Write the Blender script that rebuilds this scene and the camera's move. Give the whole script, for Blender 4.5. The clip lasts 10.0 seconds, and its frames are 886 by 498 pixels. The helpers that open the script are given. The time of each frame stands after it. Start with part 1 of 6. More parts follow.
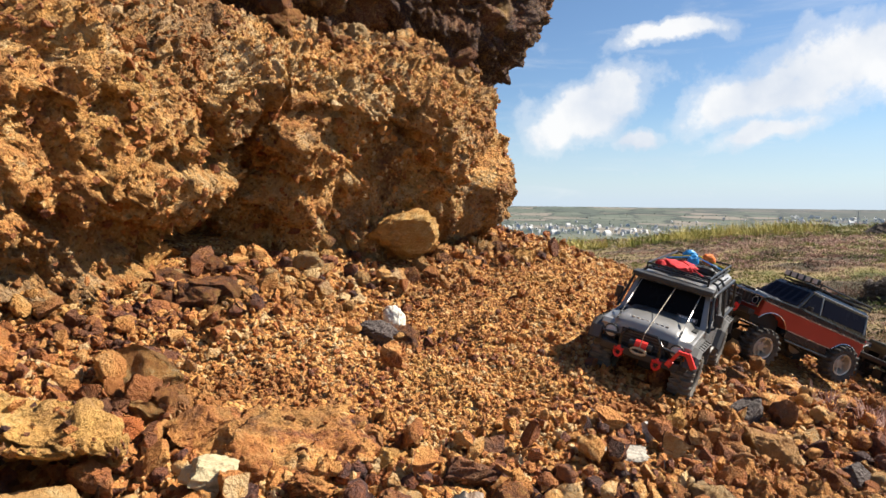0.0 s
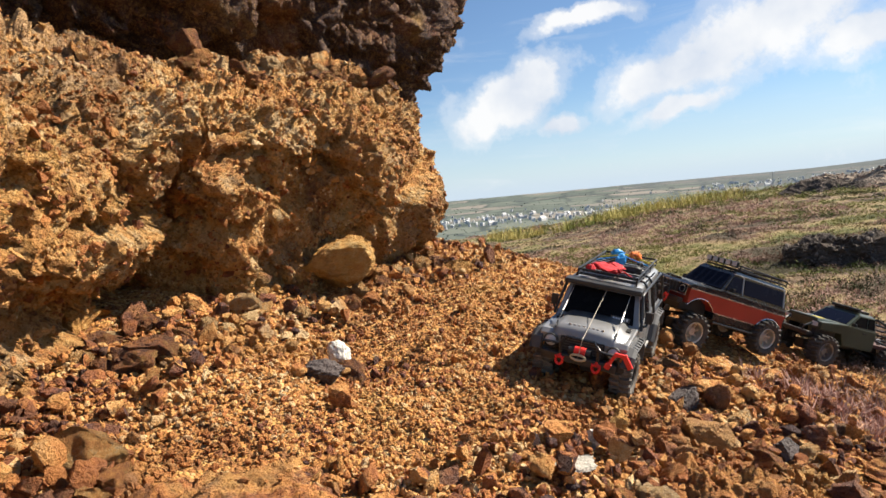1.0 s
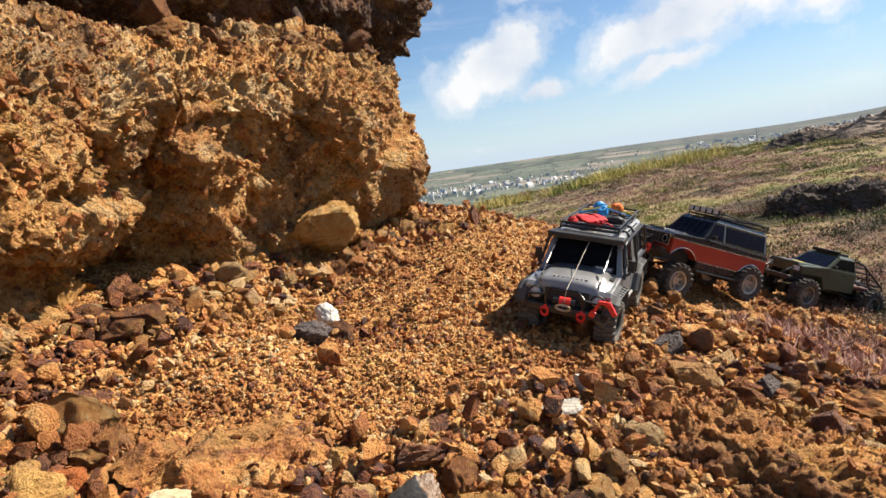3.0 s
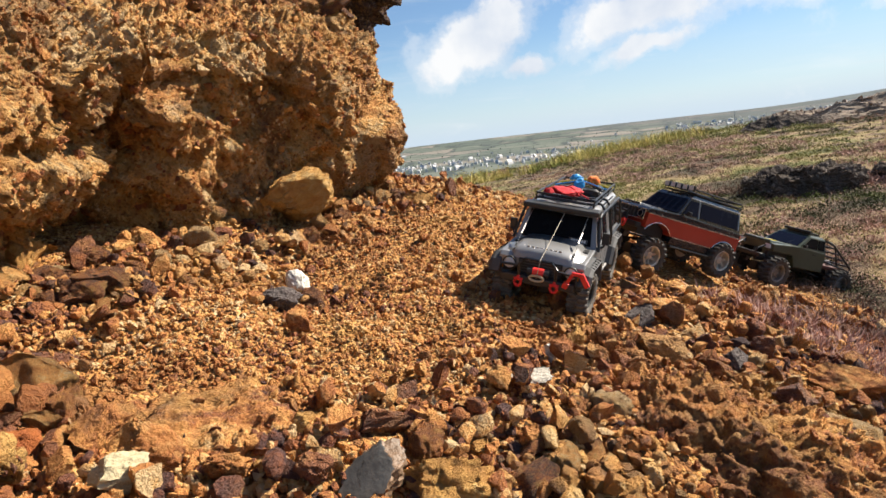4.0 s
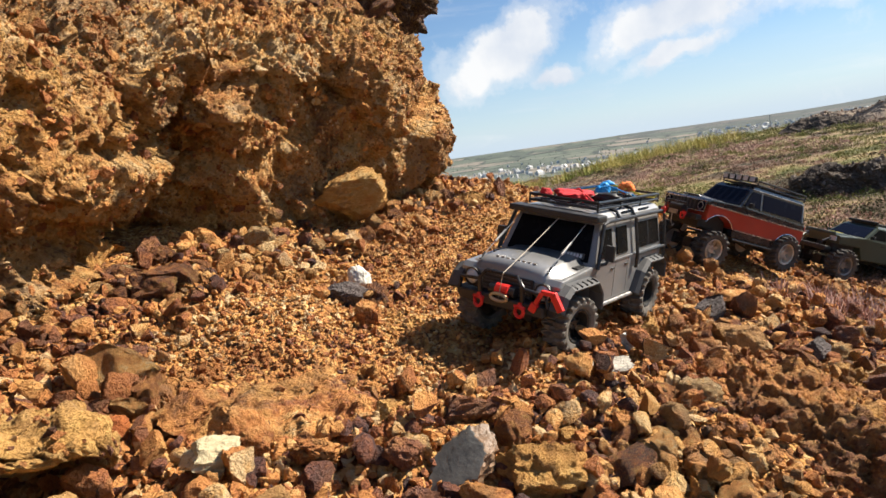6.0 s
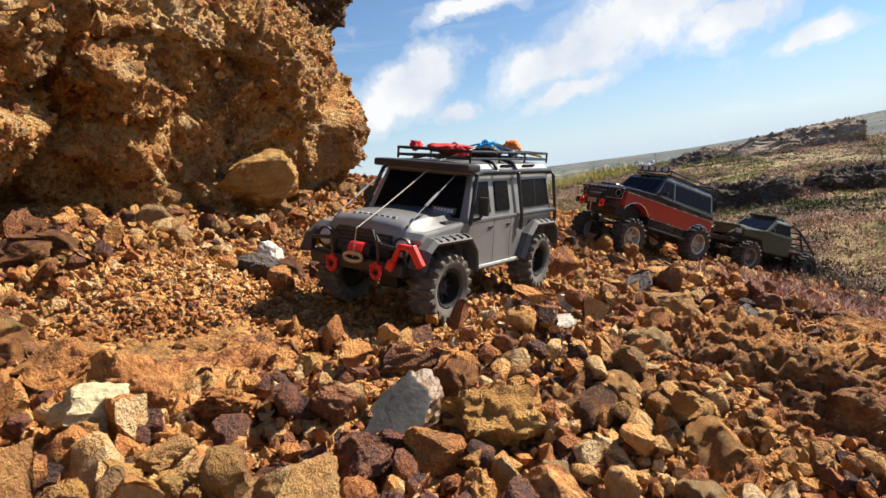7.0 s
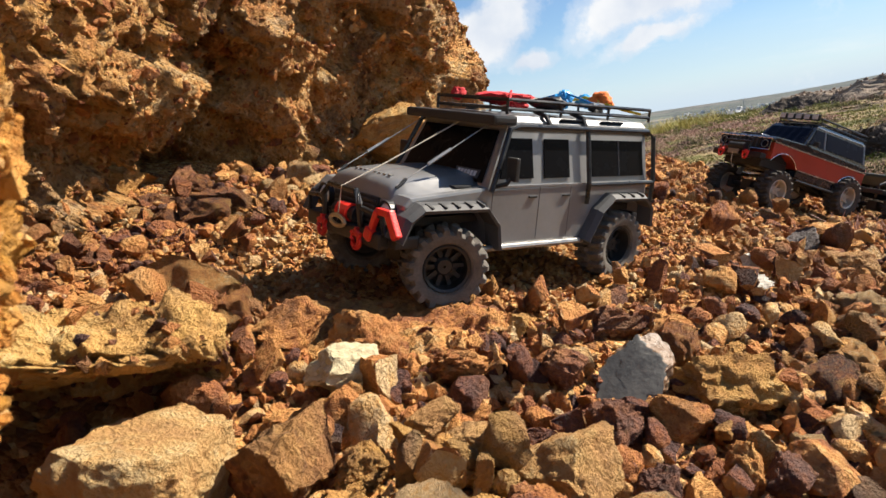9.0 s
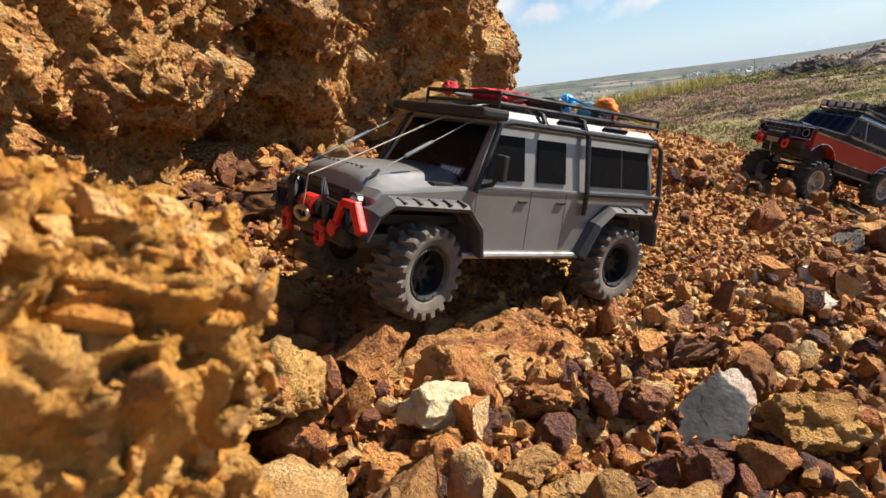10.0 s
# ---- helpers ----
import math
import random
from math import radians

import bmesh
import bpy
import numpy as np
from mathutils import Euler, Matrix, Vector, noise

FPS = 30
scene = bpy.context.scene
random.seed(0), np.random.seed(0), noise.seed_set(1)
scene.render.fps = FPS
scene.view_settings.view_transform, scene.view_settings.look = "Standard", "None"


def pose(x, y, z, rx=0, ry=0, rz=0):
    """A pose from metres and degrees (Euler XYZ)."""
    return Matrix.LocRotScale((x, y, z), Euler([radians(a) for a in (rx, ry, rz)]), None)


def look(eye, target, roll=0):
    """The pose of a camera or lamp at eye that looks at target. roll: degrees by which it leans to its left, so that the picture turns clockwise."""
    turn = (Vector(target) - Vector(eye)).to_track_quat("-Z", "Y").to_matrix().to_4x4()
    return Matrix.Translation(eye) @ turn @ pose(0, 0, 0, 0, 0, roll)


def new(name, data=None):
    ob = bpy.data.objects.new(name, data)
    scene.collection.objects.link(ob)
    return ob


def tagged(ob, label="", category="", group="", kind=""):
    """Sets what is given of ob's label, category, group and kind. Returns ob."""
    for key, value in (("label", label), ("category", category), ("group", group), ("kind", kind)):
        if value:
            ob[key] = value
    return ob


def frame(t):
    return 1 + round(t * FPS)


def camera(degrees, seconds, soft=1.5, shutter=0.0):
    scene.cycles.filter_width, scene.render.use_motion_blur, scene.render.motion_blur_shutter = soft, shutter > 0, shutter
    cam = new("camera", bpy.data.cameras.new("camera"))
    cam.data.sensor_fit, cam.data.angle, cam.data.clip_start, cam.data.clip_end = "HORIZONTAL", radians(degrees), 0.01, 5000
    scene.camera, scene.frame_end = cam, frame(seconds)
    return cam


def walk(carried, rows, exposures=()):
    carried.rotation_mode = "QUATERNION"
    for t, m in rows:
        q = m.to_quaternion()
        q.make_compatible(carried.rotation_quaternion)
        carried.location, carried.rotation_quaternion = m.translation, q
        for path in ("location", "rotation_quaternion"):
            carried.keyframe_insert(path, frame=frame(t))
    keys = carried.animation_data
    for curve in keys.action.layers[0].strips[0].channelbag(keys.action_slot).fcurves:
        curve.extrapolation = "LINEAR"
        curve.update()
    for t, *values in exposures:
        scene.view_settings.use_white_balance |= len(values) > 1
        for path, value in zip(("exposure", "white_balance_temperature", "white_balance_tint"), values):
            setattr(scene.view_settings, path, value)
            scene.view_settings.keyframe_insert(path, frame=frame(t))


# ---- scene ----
cam = camera(69.3, 10.0)
PATH = [
    (0, (0.005, 0.038, 0.509), (-0.015, 2.033, 0.376), 0.5),
    (0.5, (0.025, 0.017, 0.535), (0.112, 2.011, 0.398), -1.7),
    (1, (0.02, 0.02, 0.575), (0.185, 2.008, 0.432), -5.4),
    (1.5, (0.016, 0.002, 0.569), (0.183, 1.99, 0.432), -3.5),
    (2, (0.019, 0.007, 0.593), (0.134, 2.0, 0.467), -6.4),
    (2.5, (0.024, -0.005, 0.565), (0.141, 1.986, 0.41), -6.5),
    (3, (0.029, 0.009, 0.543), (0.217, 1.986, 0.306), -8.0),
    (4.5, (0.041, 0.028, 0.52), (0.305, 1.983, 0.192), -6.4),
    (5, (0.029, 0.034, 0.535), (0.31, 1.988, 0.213), -8.0),
    (5.5, (0.005, 0.039, 0.537), (0.14, 2.021, 0.301), -5.0),
    (5.7, (-0.007, 0.034, 0.517), (0.093, 2.01, 0.223), -7.3),
    (6.8, (-0.1, 0.142, 0.389), (0.29, 2.097, 0.236), -7.9),
    (7, (-0.081, 0.146, 0.346), (0.374, 2.082, 0.138), -7.7),
    (7.5, (-0.088, 0.151, 0.305), (0.344, 2.085, 0.033), -6.3),
    (8, (-0.161, 0.181, 0.325), (0.072, 2.153, 0.082), -7.4),
    (8.5, (-0.201, 0.198, 0.352), (0.002, 2.174, 0.116), -8.8),
    (9, (-0.238, 0.207, 0.373), (-0.027, 2.17, 0.052), -8.5),
    (9.5, (-0.302, 0.226, 0.422), (-0.127, 2.186, 0.062), -9.8),
    (10, (-0.312, 0.244, 0.46), (-0.125, 2.181, 0.003), -7.1),
]
walk(cam, [(t, look(eye, target, roll)) for t, eye, target, roll in PATH])
cam.data.dof.use_dof = True
cam.data.dof.focus_distance = 1.1
cam.data.dof.aperture_fstop = 19.0

# ---- world, sun, exposure ----
SUN_AZ, SUN_EL = 80.0, 42.0          # clockwise from +y, above the horizon


def sun_dir():
    a, e = radians(SUN_AZ), radians(SUN_EL)
    return Vector((math.sin(a) * math.cos(e), math.cos(a) * math.cos(e), math.sin(e)))


sun = new("sun", bpy.data.lights.new("sun", "SUN"))
sun.data.energy, sun.data.angle, sun.data.color = 5.0, radians(0.53), (1.0, 0.90, 0.75)
sun.matrix_basis = look(tuple(sun_dir() * 50), (0, 0, 0))
scene.view_settings.exposure = 1.15

world = bpy.data.worlds.new("world")
scene.world = world
world.use_nodes = True


class Net:
    """Short hand for a node tree."""

    def __init__(self, tree):
        self.t = tree
        tree.nodes.clear()

    def n(self, kind, props=None, **ins):
        nd = self.t.nodes.new(kind)
        p = props or {}
        if "operation" in p:
            nd.operation = p["operation"]
        if "use_clamp" in p:
            nd.use_clamp = p["use_clamp"]
        if "data_type" in p:
            nd.data_type = p["data_type"]
        if "blend_type" in p:
            nd.blend_type = p["blend_type"]
        if "vector_type" in p:
            nd.vector_type = p["vector_type"]
        if "gradient_type" in p:
            nd.gradient_type = p["gradient_type"]
        if "feature" in p:
            nd.feature = p["feature"]
        for k, v in ins.items():
            self.put(nd, k, v)
        return nd

    def put(self, nd, k, v):
        sock = nd.inputs[int(k[1:])] if k[0] == "i" and k[1:].isdigit() else nd.inputs[k.replace("_", " ")]
        if isinstance(v, tuple) and hasattr(v[0], "outputs"):
            self.t.links.new(v[0].outputs[v[1]], sock)
        elif hasattr(v, "outputs"):
            self.t.links.new(v.outputs[0], sock)
        else:
            sock.default_value = v

    def math(self, op, a, b=0.0, clamp=False):
        return self.n("ShaderNodeMath", {"operation": op, "use_clamp": clamp}, i0=a, i1=b)

    def ramp(self, fac, stops, interp="LINEAR"):
        nd = self.n("ShaderNodeValToRGB", None, Fac=fac)
        nd.color_ramp.interpolation = interp
        el = nd.color_ramp.elements
        while len(el) < len(stops):
            el.new(0.5)
        for e, (p, c) in zip(el, stops):
            e.position = p
            e.color = (c, c, c, 1) if isinstance(c, (int, float)) else (*c, 1)
        return nd

    def mix(self, fac, a, b, blend="MIX"):
        nd = self.n("ShaderNodeMix", {"data_type": "RGBA", "blend_type": blend})
        self.put(nd, "i0", fac)
        self.put(nd, "i6", a if not isinstance(a, tuple) or hasattr(a[0], "outputs") else (*a, 1)[:4])
        self.put(nd, "i7", b if not isinstance(b, tuple) or hasattr(b[0], "outputs") else (*b, 1)[:4])
        return (nd, 2)

    def noise(self, scale, detail=4.0, rough=0.55, vec=None, dist=0.0):
        nd = self.n("ShaderNodeTexNoise", None, Scale=scale, Detail=detail, Roughness=rough, Distortion=dist)
        if vec is not None:
            self.put(nd, "Vector", vec)
        return nd


def build_sky():
    w = Net(world.node_tree)
    sky = w.n("ShaderNodeTexSky")
    sky.sky_type, sky.sun_disc = "NISHITA", False
    sky.sun_elevation, sky.sun_rotation = radians(SUN_EL), radians(SUN_AZ)
    sky.altitude, sky.air_density, sky.dust_density, sky.ozone_density = 100, 1.0, 0.0, 5.0
    co = w.n("ShaderNodeTexCoord")
    d = (co, "Generated")
    big = w.noise(5.0, 7.0, 0.6, d)
    wob = w.n("ShaderNodeVectorMath", {"operation": "MULTIPLY_ADD"}, i0=(big, "Color"), i1=(0.12, 0.12, 0.10), i2=d)
    off = w.n("ShaderNodeVectorMath", {"operation": "SUBTRACT"}, i0=wob, i1=(0.06, 0.06, 0.05))
    # cumulus banks: direction, half widths (azimuth-wise, depth-wise, upward)
    banks = CLOUDS
    total = None
    for (x, y, z), (sx, sz), turn in banks:
        m = w.n("ShaderNodeMapping", {"vector_type": "TEXTURE"}, Vector=off, Location=(x, y, z),
                Rotation=(0, radians(turn), -math.atan2(x, y)), Scale=(sx, 0.6, sz))
        g = w.n("ShaderNodeTexGradient", {"gradient_type": "SPHERICAL"}, Vector=m)
        total = (g, "Fac") if total is None else w.math("MAXIMUM", total, (g, "Fac"))
    fine = w.noise(16.0, 8.0, 0.62, d)
    dens = w.math("ADD", total, w.math("MULTIPLY", w.math("SUBTRACT", (fine, "Fac"), 0.5), 1.15))
    mask = w.ramp(dens, [(0.10, 0.0), (0.34, 0.35), (0.62, 0.95)], "EASE")
    # thin streaks all over the sky
    flat = w.n("ShaderNodeMapping", None, Vector=d, Scale=(2.2, 2.2, 14.0))
    st = w.noise(2.3, 6.0, 0.6, flat, 0.4)
    veil = w.ramp((st, "Fac"), [(0.50, 0.0), (0.82, 0.36)], "EASE")
    shade = w.ramp(w.noise(9.0, 5.0, 0.5, d), [(0.35, (0.72, 0.78, 0.88)), (0.6, (1.0, 1.0, 1.0))])
    cl = w.mix(1.0, (shade, "Color"), (CLOUD_LIGHT, CLOUD_LIGHT, CLOUD_LIGHT, 1.0), "MULTIPLY")
    # haze low over the land
    up = w.n("ShaderNodeSeparateXYZ", None, Vector=d)
    hz = w.ramp((up, "Z"), [(0.0, 0.9), (0.05, 0.5), (0.15, 0.0)], "EASE")
    base = w.mix((hz, "Color"), (sky, "Color"), (HAZE[0], HAZE[1], HAZE[2], 1.0))
    both = w.math("MAXIMUM", (mask, "Color"), (veil, "Color"))
    col = w.mix(both, base, cl)
    bg = w.n("ShaderNodeBackground", None, Color=col, Strength=SKY_STRENGTH)
    out = w.n("ShaderNodeOutputWorld")
    w.t.links.new(bg.outputs[0], out.inputs[0])


SKY_STRENGTH, CLOUD_LIGHT, HAZE = 0.0565, 8.0, (4.9, 6.0, 7.2)
CLOUDS = [
    ((0.205, 0.965, 0.150), (0.125, 0.060), -24),
    ((0.165, 0.975, 0.125), (0.070, 0.045), -16),
    ((0.235, 0.955, 0.172), (0.070, 0.045), -8),
    ((0.425, 0.885, 0.160), (0.150, 0.052), -14),
    ((0.520, 0.830, 0.200), (0.205, 0.085), -14),
    ((0.31, 0.92, 0.236), (0.120, 0.020), -8),
    ((0.43, 0.89, 0.112), (0.085, 0.028), -8),
    ((0.27, 0.95, 0.105), (0.055, 0.018), -8),
    ((0.62, 0.76, 0.160), (0.120, 0.042), -8),
    ((0.70, 0.70, 0.115), (0.090, 0.026), -6),
    ((-0.3, 0.85, 0.4), (0.2, 0.08), 0),
    ((-0.7, -0.5, 0.5), (0.25, 0.1), 0),
    ((0.5, -0.7, 0.4), (0.25, 0.1), 0),
]
build_sky()

# ---- materials ----
def material(name):
    m = bpy.data.materials.new(name)
    m.use_nodes = True
    return m, Net(m.node_tree)


def finish(net, color, rough, bump=None, strength=0.5, dist=0.01, **more):
    b = net.n("ShaderNodeBsdfPrincipled")
    net.put(b, "Base Color", color if not isinstance(color, tuple) or hasattr(color[0], "outputs") else (*color, 1)[:4])
    net.put(b, "Roughness", rough)
    for k, v in more.items():
        net.put(b, k, v)
    if bump is not None:
        bp = net.n("ShaderNodeBump", None, Strength=strength, Distance=dist, Height=bump)
        net.put(b, "Normal", bp)
    out = net.n("ShaderNodeOutputMaterial")
    net.t.links.new(b.outputs[0], out.inputs[0])
    return b


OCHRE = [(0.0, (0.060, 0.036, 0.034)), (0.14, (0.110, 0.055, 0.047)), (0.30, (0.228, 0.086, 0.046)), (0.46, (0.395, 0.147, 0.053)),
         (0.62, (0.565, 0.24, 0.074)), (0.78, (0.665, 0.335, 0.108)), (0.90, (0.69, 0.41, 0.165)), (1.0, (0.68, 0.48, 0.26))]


def rock_material(name, pick, spread=0.55, shift=0.0, scale=1.0, rough=0.85, rust=0.75, relief=1.0, grit=0.0, tint=None):
    """Iron-stained stone; pick: 'island', 'object' or 'none' says what sets one stone apart from the next."""
    m, w = material(name)
    co = w.n("ShaderNodeTexCoord")
    pos = (co, "Object")
    if pick == "none":
        pos = (w.n("ShaderNodeNewGeometry"), "Position")
    a = w.noise(4.0 * scale, 5.0, 0.6, pos, 0.3)
    b = w.noise(23.0 * scale, 6.0, 0.65, pos, 0.2)
    c = w.noise(140.0 * scale, 4.0, 0.7, pos)
    v = w.math("ADD", w.math("MULTIPLY", (a, "Fac"), 0.9), w.math("MULTIPLY", (b, "Fac"), 0.75))
    v = w.math("ADD", v, w.math("MULTIPLY", (c, "Fac"), 0.35))
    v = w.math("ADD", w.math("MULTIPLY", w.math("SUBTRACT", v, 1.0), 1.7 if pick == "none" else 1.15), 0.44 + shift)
    if pick == "island":
        r = (w.n("ShaderNodeNewGeometry"), "Random Per Island")
    elif pick == "object":
        r = (w.n("ShaderNodeObjectInfo"), "Random")
    else:
        r = None
    if r is not None:
        v = w.math("ADD", v, w.math("MULTIPLY", w.math("SUBTRACT", r, 0.5), spread))
    col = (w.ramp(v, OCHRE), "Color")
    # rust-red and yellow patches
    rz = w.noise(2.1 * scale, 3.0, 0.55, pos, 0.6)
    col = w.mix((w.ramp((rz, "Fac"), [(0.50, 0.0), (0.66, rust)]), "Color"), col, w.mix((c, "Fac"), (0.15, 0.050, 0.021), (0.45, 0.172, 0.047)))
    yz = w.noise(3.3 * scale, 3.0, 0.55, pos, 0.6)
    col = w.mix((w.ramp((yz, "Fac"), [(0.54, 0.0), (0.70, 0.6)]), "Color"), col, w.mix((c, "Fac"), (0.35, 0.195, 0.055), (0.65, 0.395, 0.120)))
    if tint:
        col = w.mix(tint[1], col, w.mix((b, "Fac"), tuple(0.6 * x for x in tint[0]), tint[0]))
    # greyish purple stains and pale dust
    g = w.ramp(w.noise(11.0 * scale, 4.0, 0.6, pos), [(0.56, 0.0), (0.72, 0.45)])
    col = w.mix((g, "Color"), col, (0.105, 0.070, 0.058))
    p = w.ramp(w.noise(37.0 * scale, 3.0, 0.7, pos), [(0.62, 0.0), (0.80, 0.4)])
    col = w.mix((p, "Color"), col, (0.49, 0.34, 0.14))
    h = w.math("ADD", w.math("MULTIPLY", (b, "Fac"), 0.6), w.math("MULTIPLY", (c, "Fac"), 0.65))
    if grit and rust > 0.5:
        # broad beds of dark ironstone and of yellow grey clay
        k = w.ramp(w.noise(2.3 * scale, 4.0, 0.55, pos, 0.8), [(0.50, 0.0), (0.60, 0.62)])
        col = w.mix((k, "Color"), col, w.mix((b, "Fac"), (0.07, 0.037, 0.027), (0.24, 0.12, 0.060)))
        k = w.ramp(w.noise(1.45 * scale, 4.0, 0.55, pos, 0.5), [(0.52, 0.0), (0.64, 0.38)])
        col = w.mix((k, "Color"), col, w.mix((b, "Fac"), (0.30, 0.16, 0.045), (0.60, 0.34, 0.095)))
    if grit:
        # packed grains of two sizes, each with a tone of its own
        for size, k in ((75.0, 0.16), (170.0, 0.08)):
            vo = w.n("ShaderNodeTexVoronoi", None, Vector=pos, Scale=size, Randomness=1.0)
            tone = w.n("ShaderNodeSeparateXYZ", None, Vector=(vo, "Color"))
            h = w.math("ADD", h, w.math("MULTIPLY", (vo, "Distance"), -k * 2))
            h = w.math("ADD", h, w.math("MULTIPLY", (tone, "Y"), k))
            col = w.mix((w.ramp((tone, "X"), [(0.0, grit), (0.22, 0.0), (0.70, 0.0), (1.0, grit * 0.8)]), "Color"), col,
                        w.mix((w.ramp((tone, "X"), [(0.45, 0.0), (0.55, 1.0)], "CONSTANT"), "Color"), (0.08, 0.034, 0.022), (0.56, 0.33, 0.12)))
    finish(w, col, rough, h, 1.0, 0.020 * relief / scale ** 0.6, Specular_IOR_Level=0.25)
    return m


def plain(name, color, rough=0.6, metal=0.0, var=0.25, grain=30.0, bump=0.15, dist=0.002, coat=0.0, spec=0.5):
    """A painted, moulded or metal surface with uneven tone, dust and fine relief."""
    m, w = material(name)
    co = w.n("ShaderNodeTexCoord")
    a = w.noise(grain, 5.0, 0.6, (co, "Object"))
    b = w.noise(grain * 9, 3.0, 0.6, (co, "Object"))
    k = w.math("ADD", w.math("MULTIPLY", (a, "Fac"), 0.7), w.math("MULTIPLY", (b, "Fac"), 0.3))
    lo, hi = tuple(c * (1 - var) for c in color), tuple(min(1, c * (1 + var)) for c in color)
    col = (w.ramp(k, [(0.3, lo), (0.7, hi)]), "Color")
    ro = w.ramp((a, "Fac"), [(0.3, max(0.02, rough - 0.12)), (0.7, min(1, rough + 0.12))])
    b2 = finish(w, col, (ro, "Color"), (b, "Fac"), bump, dist, Metallic=metal, Specular_IOR_Level=spec)
    if coat:
        w.put(b2, "Coat Weight", coat)
        w.put(b2, "Coat Roughness", 0.12)
    return m


M_CLIFF = rock_material("cliff_rock", "none", shift=0.43, scale=1.0, rust=0.65, grit=0.5, relief=1.5)
M_GRAVEL = rock_material("gravel_stone", "island", 0.66, 0.22, 1.2)
M_BEDDED = rock_material("bedded_stone", "island", 0.62, 0.20, 1.2, relief=1.3)
M_STONE = rock_material("scree_stone", "island", 0.95, 0.07, 1.2, relief=1.4)
M_ROCK = rock_material("loose_rock", "object", 0.85, 0.16, 1.3, rust=0.5, relief=1.4, grit=0.35)
# dark purple-brown stone, darkened further to stand in for the overhang's shade
M_DARK_SHADE = rock_material("dark_rock", "none", shift=-0.55, scale=0.7, rust=0.4, grit=0.3)
M_YELLOW = rock_material("yellow_rock", "none", shift=0.24, scale=1.8, rust=0.3, tint=((0.56, 0.36, 0.10), 0.45), relief=1.4)
M_ORANGE = rock_material("orange_rock", "none", shift=0.12, scale=1.8, rust=0.55, relief=1.4)
M_MAROON = rock_material("maroon_rock", "none", shift=-0.10, scale=1.4, rust=0.35, relief=1.4, tint=((0.21, 0.110, 0.080), 0.45))
M_TAN = rock_material("tan_rock", "none", shift=0.28, scale=1.8, rust=0.25, relief=1.4, tint=((0.50, 0.34, 0.15), 0.5))

# ---- noise and mesh tools ----
def cell_hash(ix, iy, iz, k):
    h = (ix.astype(np.int64) * 374761393 + iy.astype(np.int64) * 668265263 + iz.astype(np.int64) * 2147483647 + k * 1274126177) & 0xFFFFFFFF
    h = ((h ^ (h >> 13)) * 1274126177) & 0xFFFFFFFF
    h = ((h ^ (h >> 16)) * 2246822519) & 0xFFFFFFFF
    return ((h ^ (h >> 15)) & 0xFFFFFF) / float(0xFFFFFF)


def vnoise(p, k=0):
    """Smooth noise, -1 to 1, at the rows of p."""
    i = np.floor(p).astype(np.int64)
    f = p - i
    f = f * f * f * (f * (f * 6 - 15) + 10)
    out = 0
    for dx in (0, 1):
        for dy in (0, 1):
            for dz in (0, 1):
                wgt = (f[:, 0] if dx else 1 - f[:, 0]) * (f[:, 1] if dy else 1 - f[:, 1]) * (f[:, 2] if dz else 1 - f[:, 2])
                out = out + wgt * cell_hash(i[:, 0] + dx, i[:, 1] + dy, i[:, 2] + dz, k)
    return out * 2 - 1


def fbm(p, scale, octaves=4, gain=0.5, k=0):
    total, amp, q = 0, 1.0, p / scale
    for o in range(octaves):
        total = total + amp * vnoise(q + 17.3 * o, k + o)
        amp *= gain
        q = q * 2.03
    return total


def lumps(p, scale, k=0):
    """Rounded lumps packed side by side: 1 at a lump's middle, 0 and less at the seams."""
    q = p / scale
    i = np.floor(q).astype(np.int64)
    best = np.full(len(p), 9.0)
    for dx in (-1, 0, 1):
        for dy in (-1, 0, 1):
            for dz in (-1, 0, 1):
                c = i + np.array([dx, dy, dz])
                pt = c + np.stack([cell_hash(c[:, 0], c[:, 1], c[:, 2], k + j) for j in (1, 2, 3)], 1)
                best = np.minimum(best, ((q - pt) ** 2).sum(1))
    return 1 - np.sqrt(best) * 1.25


def blocks(p, scale, k=0):
    """Broken pieces packed side by side, each set in or out by its own amount, -1 to 1."""
    q = p / scale
    i = np.floor(q).astype(np.int64)
    best, val = np.full(len(p), 9.0), np.zeros(len(p))
    for dx in (-1, 0, 1):
        for dy in (-1, 0, 1):
            for dz in (-1, 0, 1):
                c = i + np.array([dx, dy, dz])
                h = np.stack([cell_hash(c[:, 0], c[:, 1], c[:, 2], k + j) for j in (1, 2, 3, 4)], 1)
                r = ((q - c - h[:, :3]) ** 2).sum(1)
                near = r < best
                # each piece has a face of its own slope
                face = (h[:, 3] * 2 - 1) + 0.9 * ((q - c - h[:, :3]) * (h[:, [1, 2, 0]] * 2 - 1)).sum(1)
                val = np.where(near, face, val)
                best = np.minimum(best, r)
    return val


def smooth(a, b, x):
    t = np.clip((x - a) / (b - a), 0, 1)
    return t * t * (3 - 2 * t)


